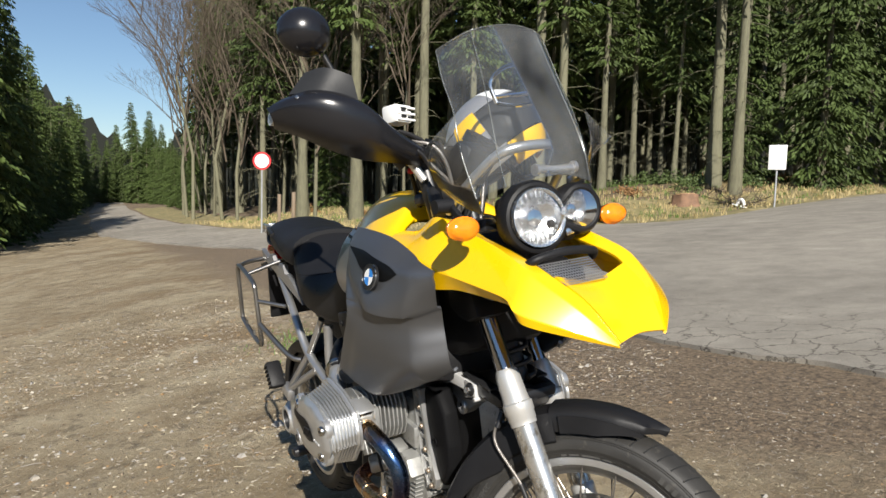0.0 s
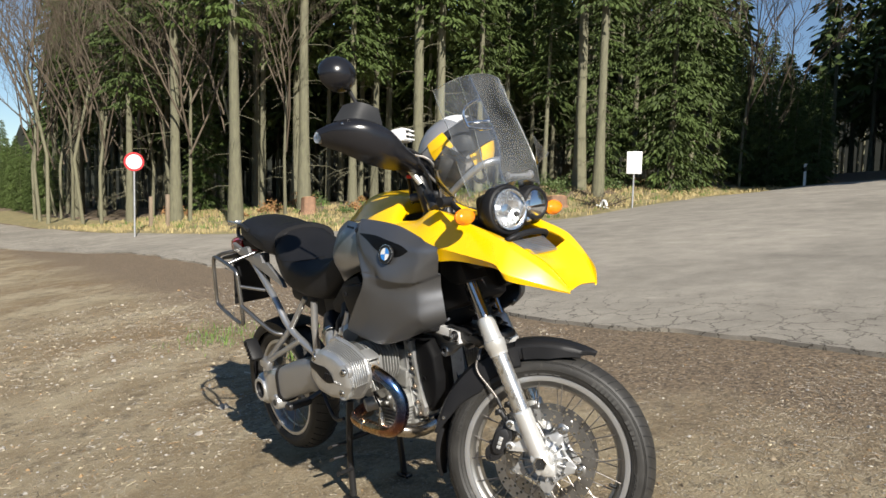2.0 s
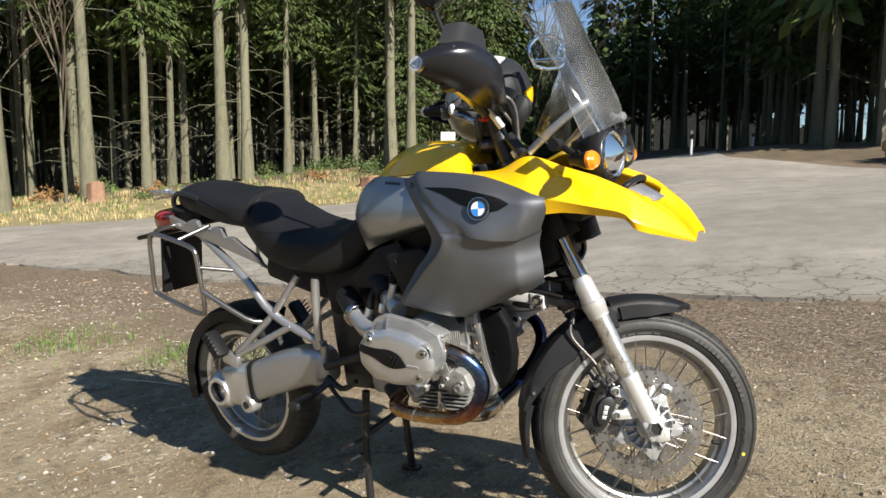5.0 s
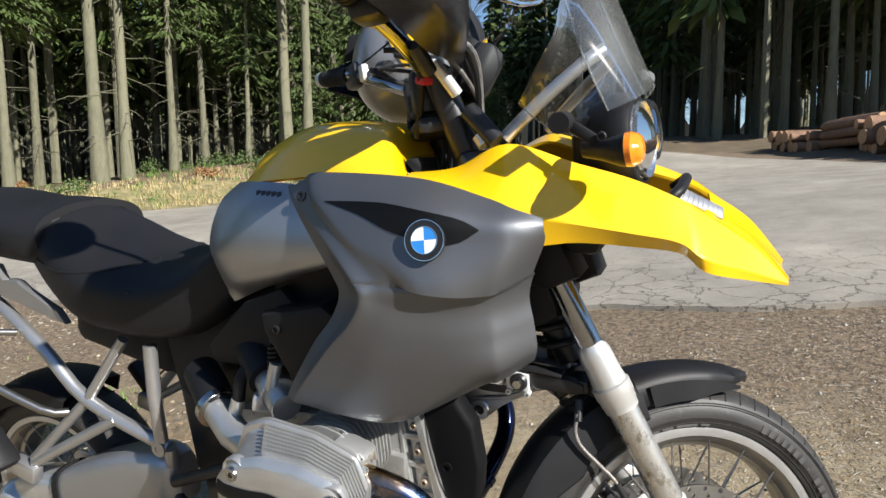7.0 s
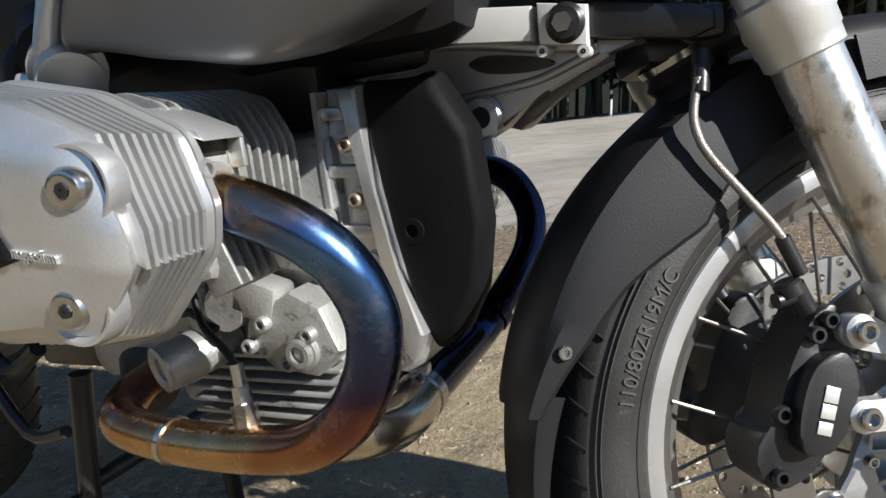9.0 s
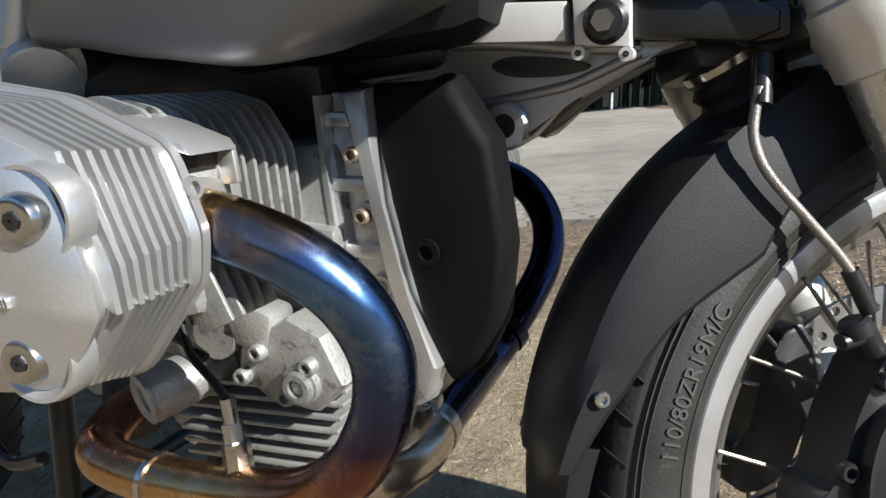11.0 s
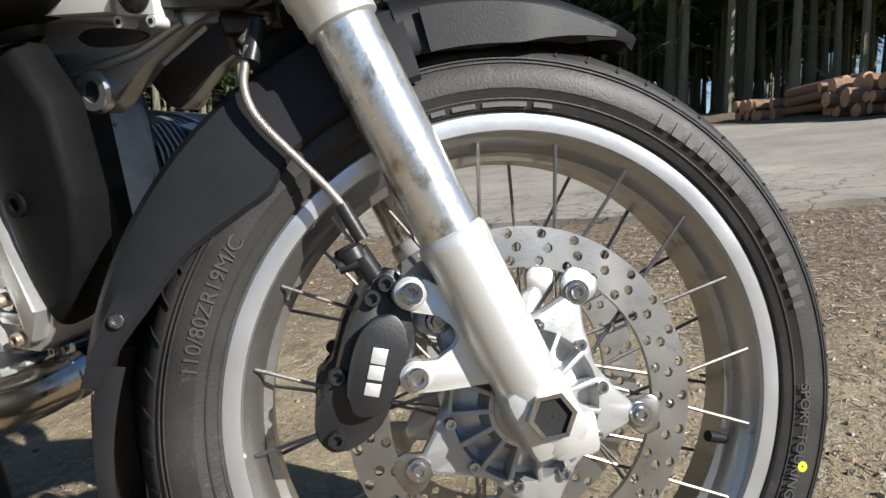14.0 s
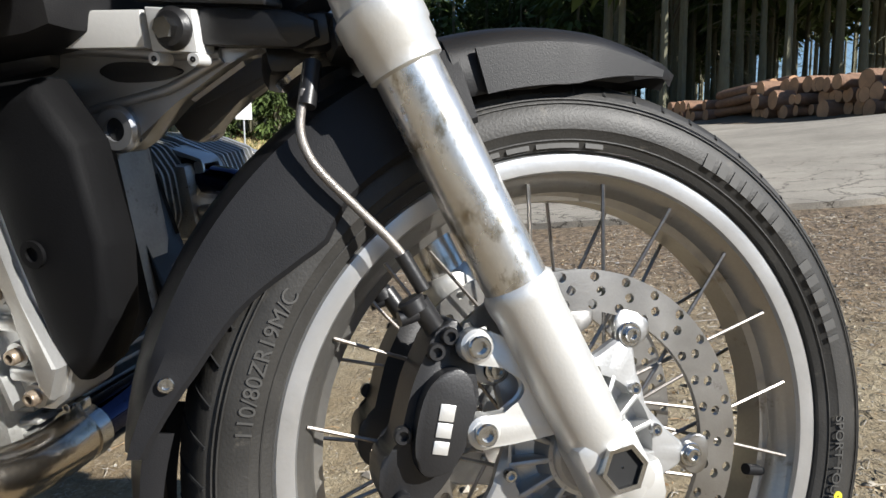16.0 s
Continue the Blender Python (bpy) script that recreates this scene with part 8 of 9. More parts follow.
IN1 = [(-75, 5.2), (-45, 4.5), (-30, 4.8), (-24, 5.2), (-19, 6.8), (-15, 9.4), (-12.7, 12.1), (-11.7, 15), (-11.5, 18), (-11.1, 23), (-11.6, 30), (-15, 45)]
MIDL = [(-75, 8.6), (-45, 7.8), (-33, 9.0), (-26, 10.5), (-21.5, 12.2), (-18.5, 15), (-17, 17), (-16, 19), (-15.6, 22), (-15, 26), (-16, 33), (-19, 46)]
OUT1 = [(-90, 40), (-75, 50), (-60, 60), (-50, 62), (-45, 65), (-42, 67), (-40, 70), (-38, 70), (-36, 72), (-34, 74), (-30, 78), (-25, 80)]
belt("verge", "straw-coloured grass verge beside the asphalt", "verge", IN1, MIDL, VERGE, 0.05)
belt("forest_floor", "brown needle litter under the trees", "forest floor", MIDL, OUT1, LITTER, 0.06, 90, 16, 0.12)
belt("far_verge", "dull grass edge beyond the asphalt", "verge", [(34, 6.4), (10, 6.7), (5.3, 7.8), (3.3, 9.8), (2.4, 12.2), (1.0, 15.6), (-1.2, 19.2), (-3.0, 22.7), (-4.0, 27.3), (-4.8, 32.3), (-8.8, 48.3)], [(60, 30), (50, 38), (42, 44), (34, 50), (26, 56), (20, 62), (14, 62), (10, 62), (6, 64), (4, 66), (0, 70)], LITTER, 0.05, 80, 14, 0.10)


def blades(name, label, spots_, mat, h, per, seed, wide=0.006):
    """Tufts of grass as one mesh of thin bent blades."""
    rd = random.Random(seed)
    vs, fs = [], []
    for x, y in spots_:
        for _ in range(per):
            a, ln = rd.uniform(0, 6.28), h * rd.uniform(0.5, 1.3)
            bx, by = x + rd.gauss(0, 0.10), y + rd.gauss(0, 0.10)
            z = lie(bx, by) + 0.02
            lean = rd.uniform(0.2, 0.9) * ln
            dx, dy = math.cos(a), math.sin(a)
            w = wide * rd.uniform(0.7, 1.4)
            k = len(vs)
            vs += [(bx - dy * w, by + dx * w, z), (bx + dy * w, by - dx * w, z), (bx + dx * lean * 0.4 + dy * w * 0.7, by + dy * lean * 0.4 - dx * w * 0.7, z + ln * 0.65), (bx + dx * lean * 0.4 - dy * w * 0.7, by + dy * lean * 0.4 + dx * w * 0.7, z + ln * 0.65), (bx + dx * lean, by + dy * lean, z + ln * 0.85)]
            fs += [(k, k + 1, k + 2, k + 3), (k + 3, k + 2, k + 4)]
    me = bpy.data.meshes.new(name)
    me.from_pydata(vs, [], fs)
    me.materials.append(mat)
    return tagged(new(name, me), label, "grass", kind="stuff")


rnd = random.Random(11)


def on_verge(n, lo, hi, x0=-34, x1=-9.5, y0=3, y1=30):
    out = []
    while len(out) < n:
        x, y = rnd.uniform(x0, x1), rnd.uniform(y0, y1)
        if lo < road_gap(x, y) < hi and x < -9:
            out.append((x, y))
    return out


blades("dry_grass", "pale dry grass tufts on the verge", on_verge(1500, 0.2, 7.0), STRAW, 0.20, 9, 1, 0.010)
blades("green_grass", "fresh green grass among the dry tufts", on_verge(500, 1.0, 9.0), GREENG, 0.20, 8, 2, 0.011)
near = [(-3.1 + rnd.gauss(0, 0.22), 0.95 + rnd.gauss(0, 0.10)) for _ in range(70)] + [(-4.6 + rnd.gauss(0, 0.3), 0.9 + rnd.gauss(0, 0.2)) for _ in range(50)]
blades("grass_tuft", "small green grass tuft in the dirt", near, GREENG, 0.05, 8, 3, 0.003)


def round_sign(x, y):
    t = thing("round_sign", "round white traffic sign with a red rim on a thin post", "traffic sign", pose(x, y, lie(x, y), 0, 0, 0))
    bm = bmesh.new()
    tube(bm, [(0, 0, -0.3), (0, 0, 2.75)], 0.03, 12)
    part("post", bm, POSTM, t)
    m = frame_to((0, 0, 2.45), (0.93, -0.37, 0))
    bm = bmesh.new()
    lathe(bm, [(0.235, 0.030), (0.235, 0.040), (0.30, 0.040), (0.305, 0.030)], 40, m)
    part("rim", bm, REDP, t, "red rim")
    bm = bmesh.new()
    lathe(bm, [(0.002, 0.028), (0.002, 0.037), (0.235, 0.037), (0.235, 0.028)], 40, m)
    part("face", bm, WHITE, t)
    bm = bmesh.new()
    box(bm, (0, 0, 2.45), (0.06, 0.06, 0.12), None, 0.005)
    part("clamp", bm, POSTM, t)


def white_sign(x, y):
    t = thing("notice_board", "blank white rectangular sign board on a post", "sign", pose(x, y, lie(x, y), 0, 0, 0))
    bm = bmesh.new()
    tube(bm, [(0, 0, -0.3), (0, 0, 1.95)], 0.03, 12)
    part("post", bm, POSTM, t)
    bm = bmesh.new()
    box(bm, (0, 0, 1.55), (0.50, 0.015, 0.76), Matrix.Translation((0.03, -0.04, 0)) @ pose(0, 0, 0, 0, 0, 33), 0.004)
    part("board", bm, WHITE, t)


def delineator(x, y, s=1.0):
    t = thing("road_post", "white plastic road edge post with a dark band", "road post", pose(x, y, lie(x, y), 0, 0, 20))
    bm = bmesh.new()
    loft(bm, [[Vector((0.06 * math.cos(a), 0.05 * math.sin(a), z)) for a in (2 * math.pi * k / 12 for k in range(12))] for z in (-0.1, 0.70)])
    part("shaft", bm, WHITE, t)
    bm = bmesh.new()
    loft(bm, [[Vector((0.062 * math.cos(a), 0.052 * math.sin(a), z + 0.03 * math.cos(a))) for a in (2 * math.pi * k / 12 for k in range(12))] for z in (0.70, 0.90)])
    part("band", bm, BLACKP, t, "black band")
    bm = bmesh.new()
    loft(bm, [[Vector((0.06 * math.cos(a), 0.05 * math.sin(a), z + 0.03 * math.cos(a) * (z < 1))) for a in (2 * math.pi * k / 12 for k in range(12))] for z in (0.90, 1.05)])
    part("cap", bm, WHITE, t)


round_sign(-21.5, 4.85)
white_sign(-11.7, 18.2)
delineator(-5.2, 26.9)
delineator(-11.2, 31.5)
delineator(-4.4, 40.0)


def log(m, r, ln, seed):
    t = thing("log", "cut spruce log with reddish bark in the wood stack", "log", m, group="stacked logs")
    rd = random.Random(seed)
    bm = bmesh.new()
    ph = rd.uniform(0, 6)
    loft(bm, [[Vector((r * k * (1 + 0.05 * math.sin(2 * a + ph)) * math.cos(a), y, r * k * math.sin(a))) for a in (2 * math.pi * i / 14 for i in range(14))] for y, k in ((0, 0.97), (0.02, 1.0), (ln * 0.5, 0.97), (ln, 0.9))], caps=False)
    part("bark", bm, LOGB, t, smooth=60)
    for y, k in ((0.012, 0.965), (ln - 0.012, 0.89)):
        bm = bmesh.new()
        loft(bm, [[Vector((r * k * 0.985 * math.cos(a), y + d, r * k * 0.985 * math.sin(a))) for a in (2 * math.pi * i / 14 for i in range(14))] for d in (-0.01, 0.01)])
        part("cut_end", bm, CUT, t)
    return t


kinds = [log(pose(0, 0, -50 - k), 0.10 + 0.028 * k, 2.2, 90 + k) for k in range(4)]
ax, ay = 0.33, -0.944


def by_stack(u, v, z, turn, roll):
    """A pose in the stack: u along its front, v back from it."""
    x, y = 1.05 + ax * u - ay * v, 18.8 + ay * u + ax * v
    return pose(x, y, lie(x, y) + z, 0, roll, -70.7 + turn)


for u0, u1, rows_ in ((0.0, 2.3, 2), (4.2, 8.6, 3), (8.9, 14.0, 3)):
    for row in range(rows_):
        u = u0 + 0.15 * row
        while u < u1 - 0.15 * row:
            k = rnd.randrange(4)
            r = 0.10 + 0.028 * k
            u += r * 1.03
            copy_thing(kinds[k], by_stack(u, rnd.uniform(-0.2, 0.25), 0.12 + 0.22 * row + rnd.uniform(-0.02, 0.03), rnd.uniform(-5, 5), rnd.uniform(0, 360)))
            u += r * 1.03
for k in range(9):
    copy_thing(kinds[k % 3], by_stack(2.4 + rnd.uniform(-0.2, 0.2), 0.3 + 0.2 * (k % 3), 0.12 + 0.2 * (k // 3), -92 + rnd.uniform(-6, 6), 30 * k))
for o in kinds:
    for c in (*o.children_recursive, o):
        bpy.data.objects.remove(c)


def stump(x, y, r, h):
    t = thing("tree_stump", "weathered brown tree stump on the verge", "tree stump", pose(x, y, lie(x, y) - 0.05))
    bm = bmesh.new()
    loft(bm, [[Vector((r * k * (1 + 0.12 * math.sin(3 * a + 1)) * math.cos(a), r * k * (1 + 0.12 * math.sin(5 * a)) * math.sin(a), z + 0.06 * math.sin(a + 2) * (z > 0.2))) for a in (2 * math.pi * i / 20 for i in range(20))] for z, k in ((-0.1, 1.5), (0.08, 1.2), (0.2, 1.02), (h, 0.95))])
    part("base", bm, LOGB, t, smooth=60)
    bm = bmesh.new()
    loft(bm, [[Vector((r * 0.9 * math.cos(a), r * 0.9 * math.sin(a), z + 0.06 * math.sin(a + 2))) for a in (2 * math.pi * i / 20 for i in range(20))] for z in (h - 0.02, h + 0.012)])
    part("cut_face", bm, CUT, t)


stump(-14.6, 17.6, 0.42, 0.45)
stump(-21.5, 11.2, 0.28, 0.7)
for k in range(10):
    x, y = -14.0 + rnd.uniform(-1.2, 1.6), 18.6 + rnd.uniform(-0.9, 1.0)
    bm = bmesh.new()
    a = rnd.uniform(0, 3.1)
    d = Vector((math.cos(a), math.sin(a), rnd.uniform(0.05, 0.5)))
    b = Vector((0, 0, 0.05))
    tube(bm, [b - d * 0.7, b, b + d * rnd.uniform(0.6, 1.2)], 0.035, 6, 3, 0.012)
    for _ in range(5):
        e = Vector((rnd.uniform(-1, 1), rnd.uniform(-1, 1), rnd.uniform(0, 0.8)))
        tube(bm, [b + d * rnd.uniform(-0.4, 0.7), b + d * 0.3 + e * 0.7], 0.012, 5, 0, 0.004)
    tagged(link("branch", bm, TWIG, pose(x, y, lie(x, y) + 0.03)), "fallen bare branch on the verge", "branch", "fallen branches")
bm = bmesh.new()
box(bm, (0, 0, 0.10), (0.5, 0.16, 0.05), pose(0, 0, 0, 0, 14, 30), 0.02)
tube(bm, [(-0.1, 0, 0.08), (-0.05, 0, 0.28), (0.08, 0, 0.30), (0.16, 0, 0.12)], 0.05, 10, 4)
tagged(link("white_debris", bm, WHITE, pose(-12.9, 18.2, lie(-12.9, 18.2))), "white plastic debris lying on the verge", "debris")
for k, (x, y) in enumerate(((-24.6, 6.9), (-26.6, 6.9))):
    bm = bmesh.new()
    box(bm, (0, 0, 0.55), (0.12, 0.12, 1.5), pose(0, 0, 0, 2, 3, 20), 0.02)
    tagged(link("fence_post", bm, WOOD, pose(x, y, lie(x, y))), "weathered wooden fence post in the grass", "fence post", "fence posts")


# ---- forest ----
def spruce_trunk(h, r, seed, stubs=26):
    rd = random.Random(seed)
    bm = bmesh.new()
    pts = [(0, 0, -0.6), (0, 0, 0.0)] + [(rd.uniform(-1, 1) * 0.005 * z, rd.uniform(-1, 1) * 0.005 * z, z) for z in [h * k / 8 for k in range(1, 9)]]
    rings = []
    for x, y, z in pts:
        rr = r * (1 - 0.8 * max(z, 0) / h) * (1.4 if z < 0.05 else 1.0)
        rings.append([Vector((x + rr * math.cos(2 * math.pi * k / 10), y + rr * math.sin(2 * math.pi * k / 10), z)) for k in range(10)])
    loft(bm, rings)
    for _ in range(stubs):
        z = rd.uniform(1.2, h * 0.6)
        a = rd.uniform(0, 6.28)
        ln = rd.uniform(0.4, 1.9)
        d = Vector((math.cos(a), math.sin(a), rd.uniform(-0.45, 0.1)))
        b = Vector((0, 0, z))
        tube(bm, [b, b + d * ln * 0.6, b + d * ln + Vector((0, 0, -0.15 * ln))], 0.016, 4, 0, 0.004)
    return bm


def spruce_crown(h, low, reach, seed, dense=1.0, big=1.0, fine=7):
    """Whorls of drooping branches, each a spray of narrow needle twigs."""
    rd = random.Random(seed)
    vs, fs = [], []
    z = low
    while z < h - 0.2:
        f = (z - low) / (h - low)
        ln = reach * (1 - f) ** 0.75 * (0.5 + 0.5 * min(1, f * 5)) + 0.15
        for k in range(max(3, int(5 * dense))):
            a = rd.uniform(0, 6.28)
            L = ln * rd.uniform(0.5, 1.15)
            ca, sa = math.cos(a), math.sin(a)
            n = max(4, int(L * fine * dense))
            for i in range(n):
                s = L * (0.10 + 0.90 * (i + rd.random()) / n)
                droop = -0.30 * s * s / max(L, 0.4) - 0.05 * s
                side = rd.uniform(-1, 1)
                wl = big * (0.22 + 0.30 * rd.random()) * (1 - 0.35 * s / L)
                p = Vector((ca * s - sa * side * 0.28, sa * s + ca * side * 0.28, z + droop + rd.uniform(-0.08, 0.08)))
                d = Vector((ca * 0.6 - sa * side, sa * 0.6 + ca * side, -0.25 - rd.random() * 0.9)).normalized()
                q = d.cross(Vector((rd.uniform(-1, 1), rd.uniform(-1, 1), 1))).normalized() * big * (0.032 + 0.034 * rd.random())
                b = len(vs)
                vs += [p - q * 0.5, p + q * 0.5, p + d * wl * 0.5 + q, p + d * wl, p + d * wl * 0.5 - q]
                fs.append((b, b + 1, b + 2, b + 3, b + 4))
        z += rd.uniform(0.30, 0.5) / dense
    me = bpy.data.meshes.new("crown")
    me.from_pydata([tuple(v) for v in vs], [], fs)
    me.materials.append(NEEDLE)
    return me


def spruce(name, label, h, r, low, reach, seed, dense=1.0, stubs=26, big=1.0, fine=7):
    t = thing(name, label, "tree", group="spruce wood")
    part("trunk", spruce_trunk(h, r, seed, stubs), BARK, t, smooth=60)
    c = new("crown", spruce_crown(h, low, reach, seed, dense, big, fine))
    c.parent = t
    return t


def bare_tree(name, label, h, r, seed):
    """A leafless broadleaf tree: forking limbs down to fine twigs."""
    rd = random.Random(seed)
    bm = bmesh.new()
    t = thing(name, label, "tree", group="bare trees")
    trunk = bmesh.new()

    def grow(b, d, ln, rr, depth, into):
        e = b + d * ln + Vector((rd.uniform(-1, 1), rd.uniform(-1, 1), 0)) * ln * 0.06
        mid = (b + e) / 2 + Vector((rd.uniform(-1, 1), rd.uniform(-1, 1), rd.uniform(-0.5, 0.5))) * ln * 0.07
        tube(into, [b, mid, e], rr, 7 if depth < 2 else 4, 0, rr * 0.62)
        if depth > 5:
            return
        for k in range(3 if depth else 5):
            f = rd.uniform(0.35, 1.0) if k else 1.0
            p = b.lerp(e, f)
            a = rd.uniform(0, 6.28)
            nd = (d + Vector((math.cos(a), math.sin(a), rd.uniform(-0.1, 0.6))) * (0.55 if depth else 0.42)).normalized()
            grow(p, nd, ln * rd.uniform(0.50, 0.72), max(0.0035, rr * 0.52), depth + 1, bm)
    grow(Vector((0, 0, -0.3)), Vector((rd.uniform(-0.08, 0.08), rd.uniform(-0.08, 0.08), 1)), h * 0.48, r, 0, trunk)
    part("trunk", trunk, BARK, t, smooth=60)
    part("crown", bm, TWIG, t, "bare forking limbs and twigs", smooth=60)
    return t


tall = [spruce("spruce_tree", "tall bare-stemmed spruce with a high green crown", 21 + 2 * k, 0.19 + 0.03 * k, 6.5 + 1.2 * k, 2.6, 40 + k, 1.05, 40, 1.05, 17) for k in range(3)]
full = [spruce("spruce_tree", "green spruce branched down to the ground", 13 + 3 * k, 0.16, 0.4, 2.9, 60 + k, 1.2, 4, 0.95, 20) for k in range(2)]
inner_ = [spruce("spruce_tree", "dark bare-stemmed spruce in the shade of the wood", 18 + 2 * k, 0.15, 4.8 + k, 3.2, 80 + k, 0.75, 40, 3.4, 6) for k in range(2)]
bare = [bare_tree("bare_tree", "leafless broadleaf tree at the edge of the wood", 11 + k, 0.085, 300 + k) for k in range(3)]
spots = []


def plant(kind, x, y, size=1.0, turn=None, lean=1.0):
    m = pose(x, y, lie(x, y) - 0.05, rnd.uniform(-lean, lean), rnd.uniform(-lean, lean), rnd.uniform(0, 360) if turn is None else turn)
    t = copy_thing(kind, m)
    t.scale = (size, size, size * rnd.uniform(0.95, 1.1))
    spots.append((x, y))
    return t


def clear(x, y, d):
    return all((x - a) ** 2 + (y - b) ** 2 > d * d for a, b in spots)


# the stems along the verge, by bearing and distance from the bike
for bearing, dist, kind, size in ((166.6, 33, 0, 0.9), (163.4, 29, 2, 0.9), (158.8, 25, 1, 1.05), (152.8, 26, 1, 1.05), (148.4, 27, 0, 0.9), (146.4, 28, 0, 0.85), (142.4, 26, 1, 1.1), (140.4, 26, 0, 1.05), (136.8, 28, 0, 0.85), (134.2, 30, 0, 0.8), (130.8, 29, 0, 0.6), (127.6, 28, 2, 1.0), (125.9, 26, 1, 0.95)):
    a = radians(bearing)
    plant(tall[kind], dist * math.cos(a), dist * math.sin(a), size)
# green spruces and bare trees that close the view between the stems
for x, y, k, size in ((-14.9, 26.0, 1, 0.95), (-15.6, 29.0, 0, 1.0), (-17.5, 24.5, 1, 0.8), (-33, 11.5, 0, 0.55), (-33, -3.6, 1, 0.8), (-37, -3.2, 0, 0.8), (-30.5, -5.5, 0, 0.9)):
    plant(full[k], x, y, size)
for k in range(17):
    x = -41 - 4.0 * k
    plant(full[k % 2], x, -3.0 - 0.075 * (x + 41) - rnd.uniform(0, 0.8), rnd.uniform(0.45, 0.85))
    plant(full[(k + 1) % 2], x - 2, -6.5 - 0.075 * (x + 41), rnd.uniform(0.7, 1.05))
# small spruces that close the foot of the gap in the wood
for k in range(26):
    a = radians(108.8 + 6.4 * ((k * 7) % 26) / 25)
    d = 36 + 1.0 * k
    plant(full[k % 2], d * math.cos(a), d * math.sin(a), 0.0108 * d * rnd.uniform(0.85, 1.15))
# spruces added left of the view, to throw shade along the road
for x, y, k, size in ((-24.5, -5.2, 0, 1.25), (-27.5, -6.6, 1, 1.2), (-31, -8.6, 0, 1.3), (-26.0, -9.0, 1, 1.3), (-35, -8.0, 1, 1.15)):
    plant(full[k], x, y, size)
# the low far end of the road, closed by small spruces
for k in range(26):
    x = -56 - 2.1 * k + rnd.uniform(-0.8, 0.8)
    plant(full[k % 2], x, 8.6 - 0.02 * (x + 56) + rnd.uniform(-0.4, 1.4), (0.30 + 0.0065 * (-56 - x)) * rnd.uniform(0.85, 1.2))
for k in range(30):
    plant(full[k % 2], rnd.uniform(-114, -100), -4 + 0.75 * k + rnd.uniform(-0.5, 0.5), rnd.uniform(0.45, 0.85))
for x, y, k in ((-44, 5.9, 0), (-50, 6.6, 1), (-40, 5.6, 2)):
    plant(bare[k], x, y, 1.35, None, 4)
for x, y in ((-47, 8.4), (-54, 9.4), (-61, 9.8), (-50, 9.3), (-43, 9.0), (-57, 10.8), (-66, 11.6)):
    plant(tall[int(-x) % 3], x, y, rnd.uniform(0.8, 1.0))
for x, y, k, size in ((-33, 6.6, 0, 1.15), (-37, 6.7, 2, 1.25), (-41, 7.0, 1, 1.2), (-46, 7.4, 0, 1.25), (-52, 8.2, 2, 1.3), (-36, 8.8, 1, 1.2), (-27, 8.6, 0, 1.15), (-29.5, 9.2, 1, 1.1), (-25.3, 9.8, 2, 0.95), (-32, 9.6, 2, 1.2), (-35, 9.5, 0, 1.2), (-39, 9.8, 1, 1.2), (-23.0, 11.0, 1, 0.9), (-15.0, 33, 2, 1.0), (-14.5, 36, 0, 1.1), (-16.5, 30.5, 1, 1.0), (1.5, 32, 2, 0.9)):
    plant(bare[k], x, y, size, None, 4)
far_v, far_f, far_c = [], [], []


def far_stem(x, y):
    """One more stem of the distant wood, with a coarse crown."""
    z0, h, r, a0 = lie(x, y) - 0.2, rnd.uniform(16, 22), rnd.uniform(0.11, 0.17), rnd.uniform(0, 6)
    b = len(far_v)
    for z, k in ((0, 1.2), (h * 0.5, 0.75), (h, 0.1)):
        for i in range(6):
            far_v.append((x + r * k * math.cos(a0 + i * 1.047), y + r * k * math.sin(a0 + i * 1.047), z0 + z))
    for lv in (0, 6):
        for i in range(6):
            far_f.append((b + lv + i, b + lv + (i + 1) % 6, b + lv + 6 + (i + 1) % 6, b + lv + 6 + i))
            far_c.append(0)
    thin = 62 < math.degrees(math.atan2(y, x)) < 97
    for _ in range(24 if thin else 110):
        f = rnd.random() ** (0.6 if thin else 1.0)
        z, a = z0 + h * ((0.55 if thin else 0.40) + (0.45 if thin else 0.6) * f), rnd.uniform(0, 6.28)
        rr = 3.2 * (1 - f) * rnd.uniform(0.2, 1.0)
        p = Vector((x + rr * math.cos(a), y + rr * math.sin(a), z))
        d = Vector((math.cos(a), math.sin(a), -0.6)) * rnd.uniform(0.5, 1.1)
        q = Vector((-math.sin(a), math.cos(a), rnd.uniform(-0.4, 0.4))) * rnd.uniform(0.15, 0.4)
        b = len(far_v)
        far_v.extend([tuple(p), tuple(p + d * 0.5 + q), tuple(p + d), tuple(p + d * 0.5 - q)])
        far_f.append((b, b + 1, b + 2, b + 3))
        far_c.append(1)


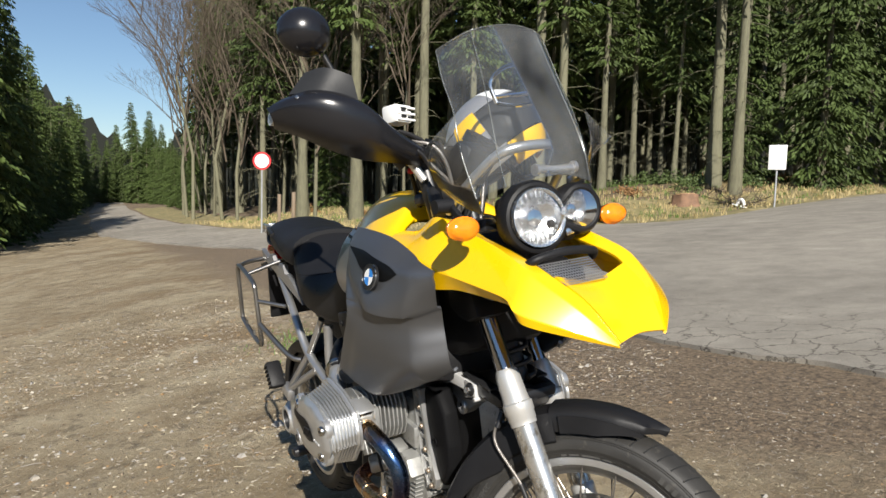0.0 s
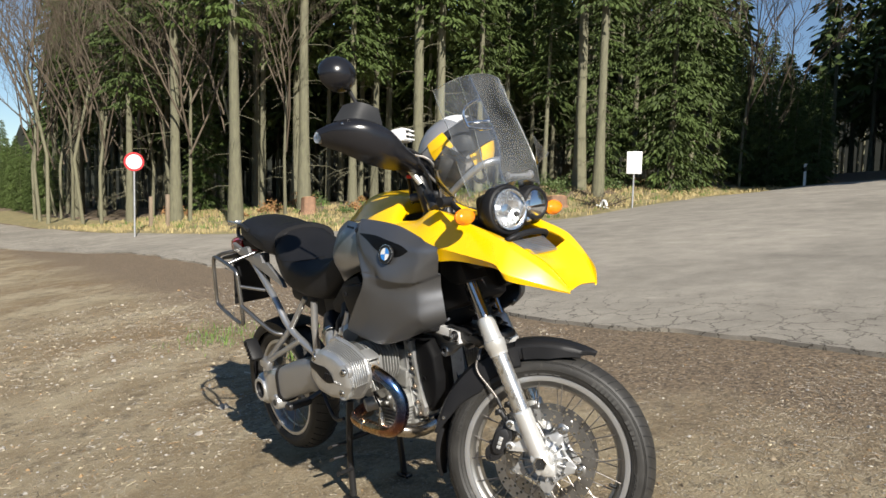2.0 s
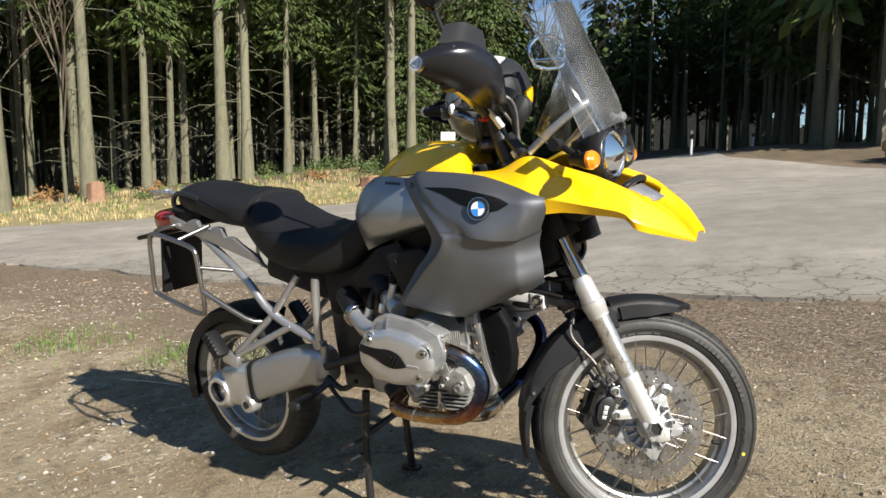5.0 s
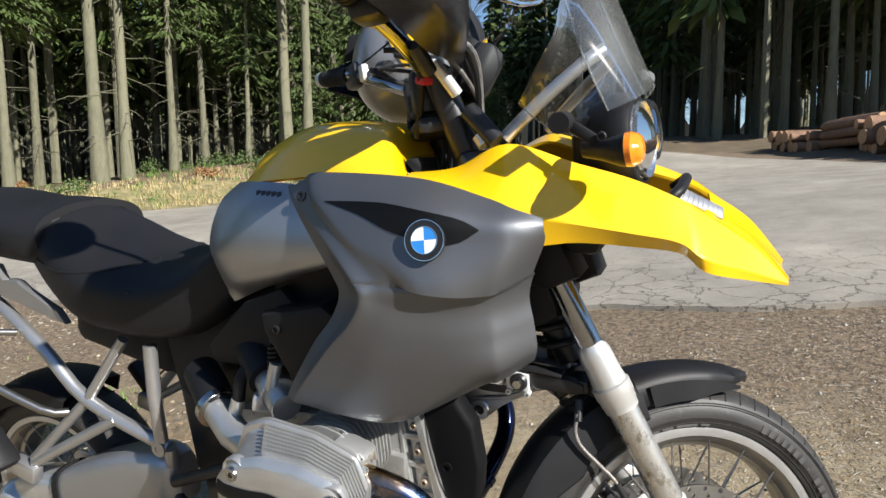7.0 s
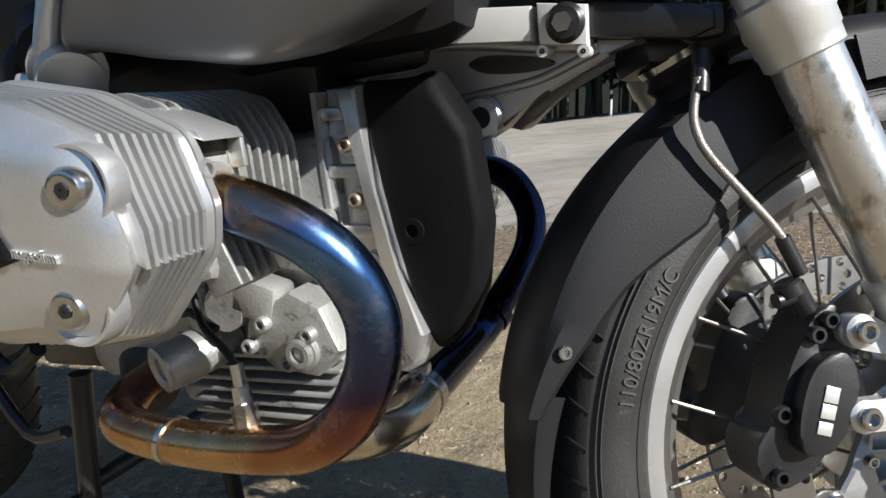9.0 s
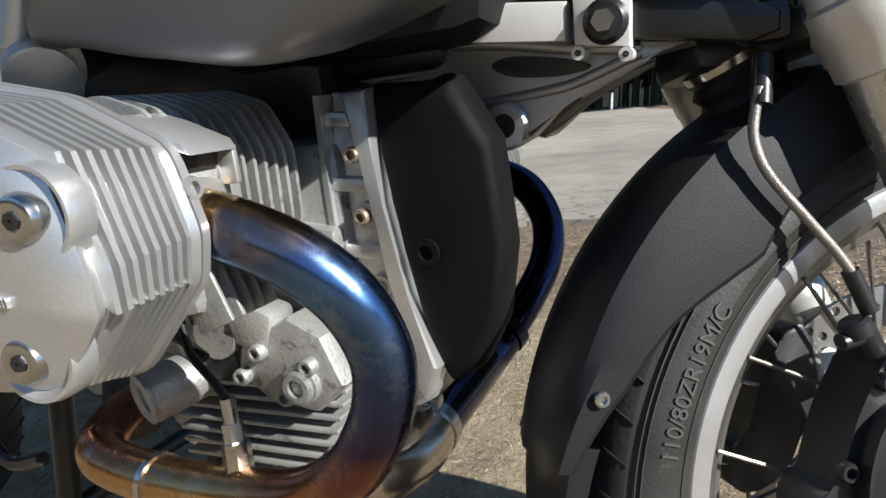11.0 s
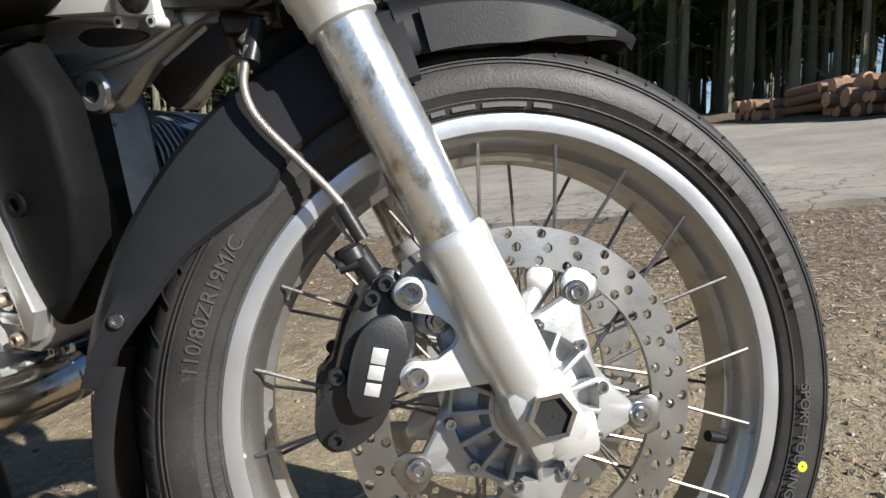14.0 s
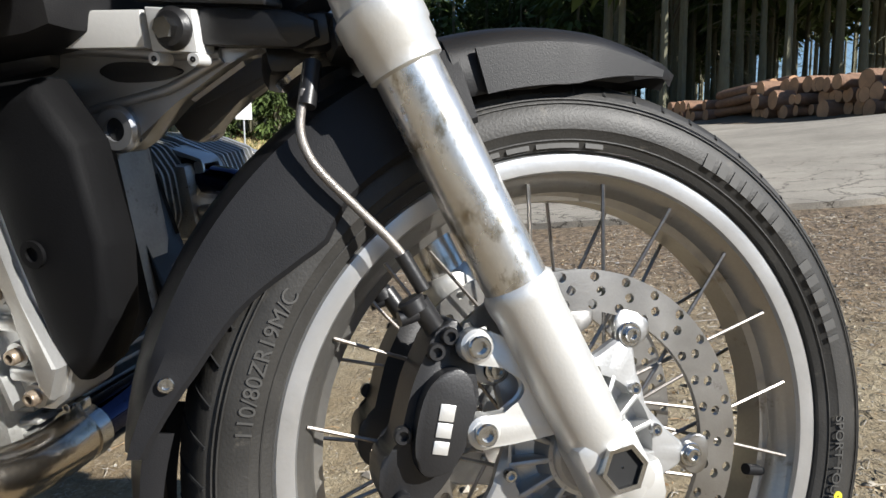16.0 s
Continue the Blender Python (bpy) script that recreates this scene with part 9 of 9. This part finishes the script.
single = 0
for turn_ in range(22000):
    x, y = (rnd.uniform(-90, 60), rnd.uniform(-45, 90)) if turn_ % 2 else (rnd.uniform(-14, 45), rnd.uniform(20, 75))
    g = road_gap(x, y)
    r = math.hypot(x, y)
    b = math.degrees(math.atan2(y, x))
    if g < 3.5 or r < 20 or len(spots) > 1250 or y < -2 and x > -30 or x > -2 and y < 25 - 0.255 * x:
        continue
    if x < -8 and y > 0 and g < 8 or -12 < x < 0 and y < 24 or b < 60:
        continue
    be = math.degrees(math.atan2(y + 0.95, x - 0.93))
    if 171.0 < be or be < -175 or 109.5 < b < 114.5 and r > 22:
        continue
    depth = g - 8 if x < -8 else g - 4
    if clear(x, y, 2.0 if depth < 16 else 2.7):
        if depth < 20 and single < 230:
            single += 1
            pick = rnd.random()
            plant(rnd.choice(tall) if depth < 5 and pick < 0.6 else rnd.choice(inner_), x, y, rnd.uniform(0.75, 1.1))
        elif b > 104 or r < 40 or rnd.random() < 0.16:
            spots.append((x, y))
            far_stem(x, y)
me = bpy.data.meshes.new("distant_trees")
me.from_pydata(far_v, [], far_f)
me.materials.append(BARK)
me.materials.append(NEEDLE)
me.polygons.foreach_set("material_index", far_c)
tagged(new("distant_trees", me), "dark spruce stems deep in the wood", "trees", kind="stuff")
for o in tall + full + inner_ + bare:
    for c in (*o.children_recursive, o):
        bpy.data.objects.remove(c)


def shrub(x, y, r, seed, mat, label):
    rd = random.Random(seed)
    vs, fs = [], []
    for _ in range(int(500 * r)):
        a, e, q = rd.uniform(0, 6.28), rd.uniform(0, 1.4), rd.uniform(0.25, 1) ** 0.5 * r
        p = Vector((math.cos(a) * math.cos(e) * q, math.sin(a) * math.cos(e) * q, math.sin(e) * q * 0.9 * (0.7 + 0.3 * math.sin(3 * a))))
        d = Vector((rd.gauss(0, 1), rd.gauss(0, 1), rd.gauss(0.3, 0.8))).normalized() * 0.12
        s = d.cross(Vector((rd.gauss(0, 1), rd.gauss(0, 1), rd.gauss(0, 1)))).normalized() * 0.03
        k = len(vs)
        vs += [p, p + d * 0.5 + s, p + d, p + d * 0.5 - s]
        fs.append((k, k + 1, k + 2, k + 3))
    me = bpy.data.meshes.new("shrub")
    me.from_pydata([tuple(v) for v in vs], [], fs)
    me.materials.append(mat)
    o = tagged(new("shrub", me), label, "shrub", "undergrowth")
    o.location = (x, y, lie(x, y))


DRYLEAF = material("dry brown leaves", (0.28, 0.15, 0.06), 0.8, vary=0.4, scale=4, bump=0.0)
SHRUBG = material("bramble leaves", (0.075, 0.11, 0.03), 0.65, vary=0.4, scale=4, bump=0.0)
for k in range(46):
    x, y = on_verge(1, 4.5, 11.0, -34, -12, 6, 30)[0]
    shrub(x, y, rnd.uniform(0.35, 0.8), 500 + k, DRYLEAF if k % 3 == 0 else SHRUBG, "low brown-leaved shrub on the verge" if k % 3 == 0 else "low green bramble at the wood's edge")

# the closed wood far behind everything; near-black colour holds its inner shade
SHADED_WOOD = material("distant wood", (0.007, 0.009, 0.005), 0.95, vary=0.5, scale=0.25, bump=0.0, stretch=(1, 1, 0.15))
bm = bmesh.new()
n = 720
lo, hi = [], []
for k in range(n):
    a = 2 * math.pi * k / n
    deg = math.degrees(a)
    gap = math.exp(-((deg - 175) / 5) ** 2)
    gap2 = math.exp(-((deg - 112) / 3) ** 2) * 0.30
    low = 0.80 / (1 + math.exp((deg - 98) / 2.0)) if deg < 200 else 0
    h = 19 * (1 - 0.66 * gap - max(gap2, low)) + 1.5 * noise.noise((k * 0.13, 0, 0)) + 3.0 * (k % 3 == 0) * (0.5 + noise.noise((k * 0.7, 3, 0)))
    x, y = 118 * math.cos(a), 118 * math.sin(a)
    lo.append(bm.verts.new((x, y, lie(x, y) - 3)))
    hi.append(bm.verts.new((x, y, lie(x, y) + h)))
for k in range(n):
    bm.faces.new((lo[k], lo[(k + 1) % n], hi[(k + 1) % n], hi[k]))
tagged(link("backdrop", bm, SHADED_WOOD), "distant spruce wood backdrop with its shade painted in", "backdrop", kind="structure")
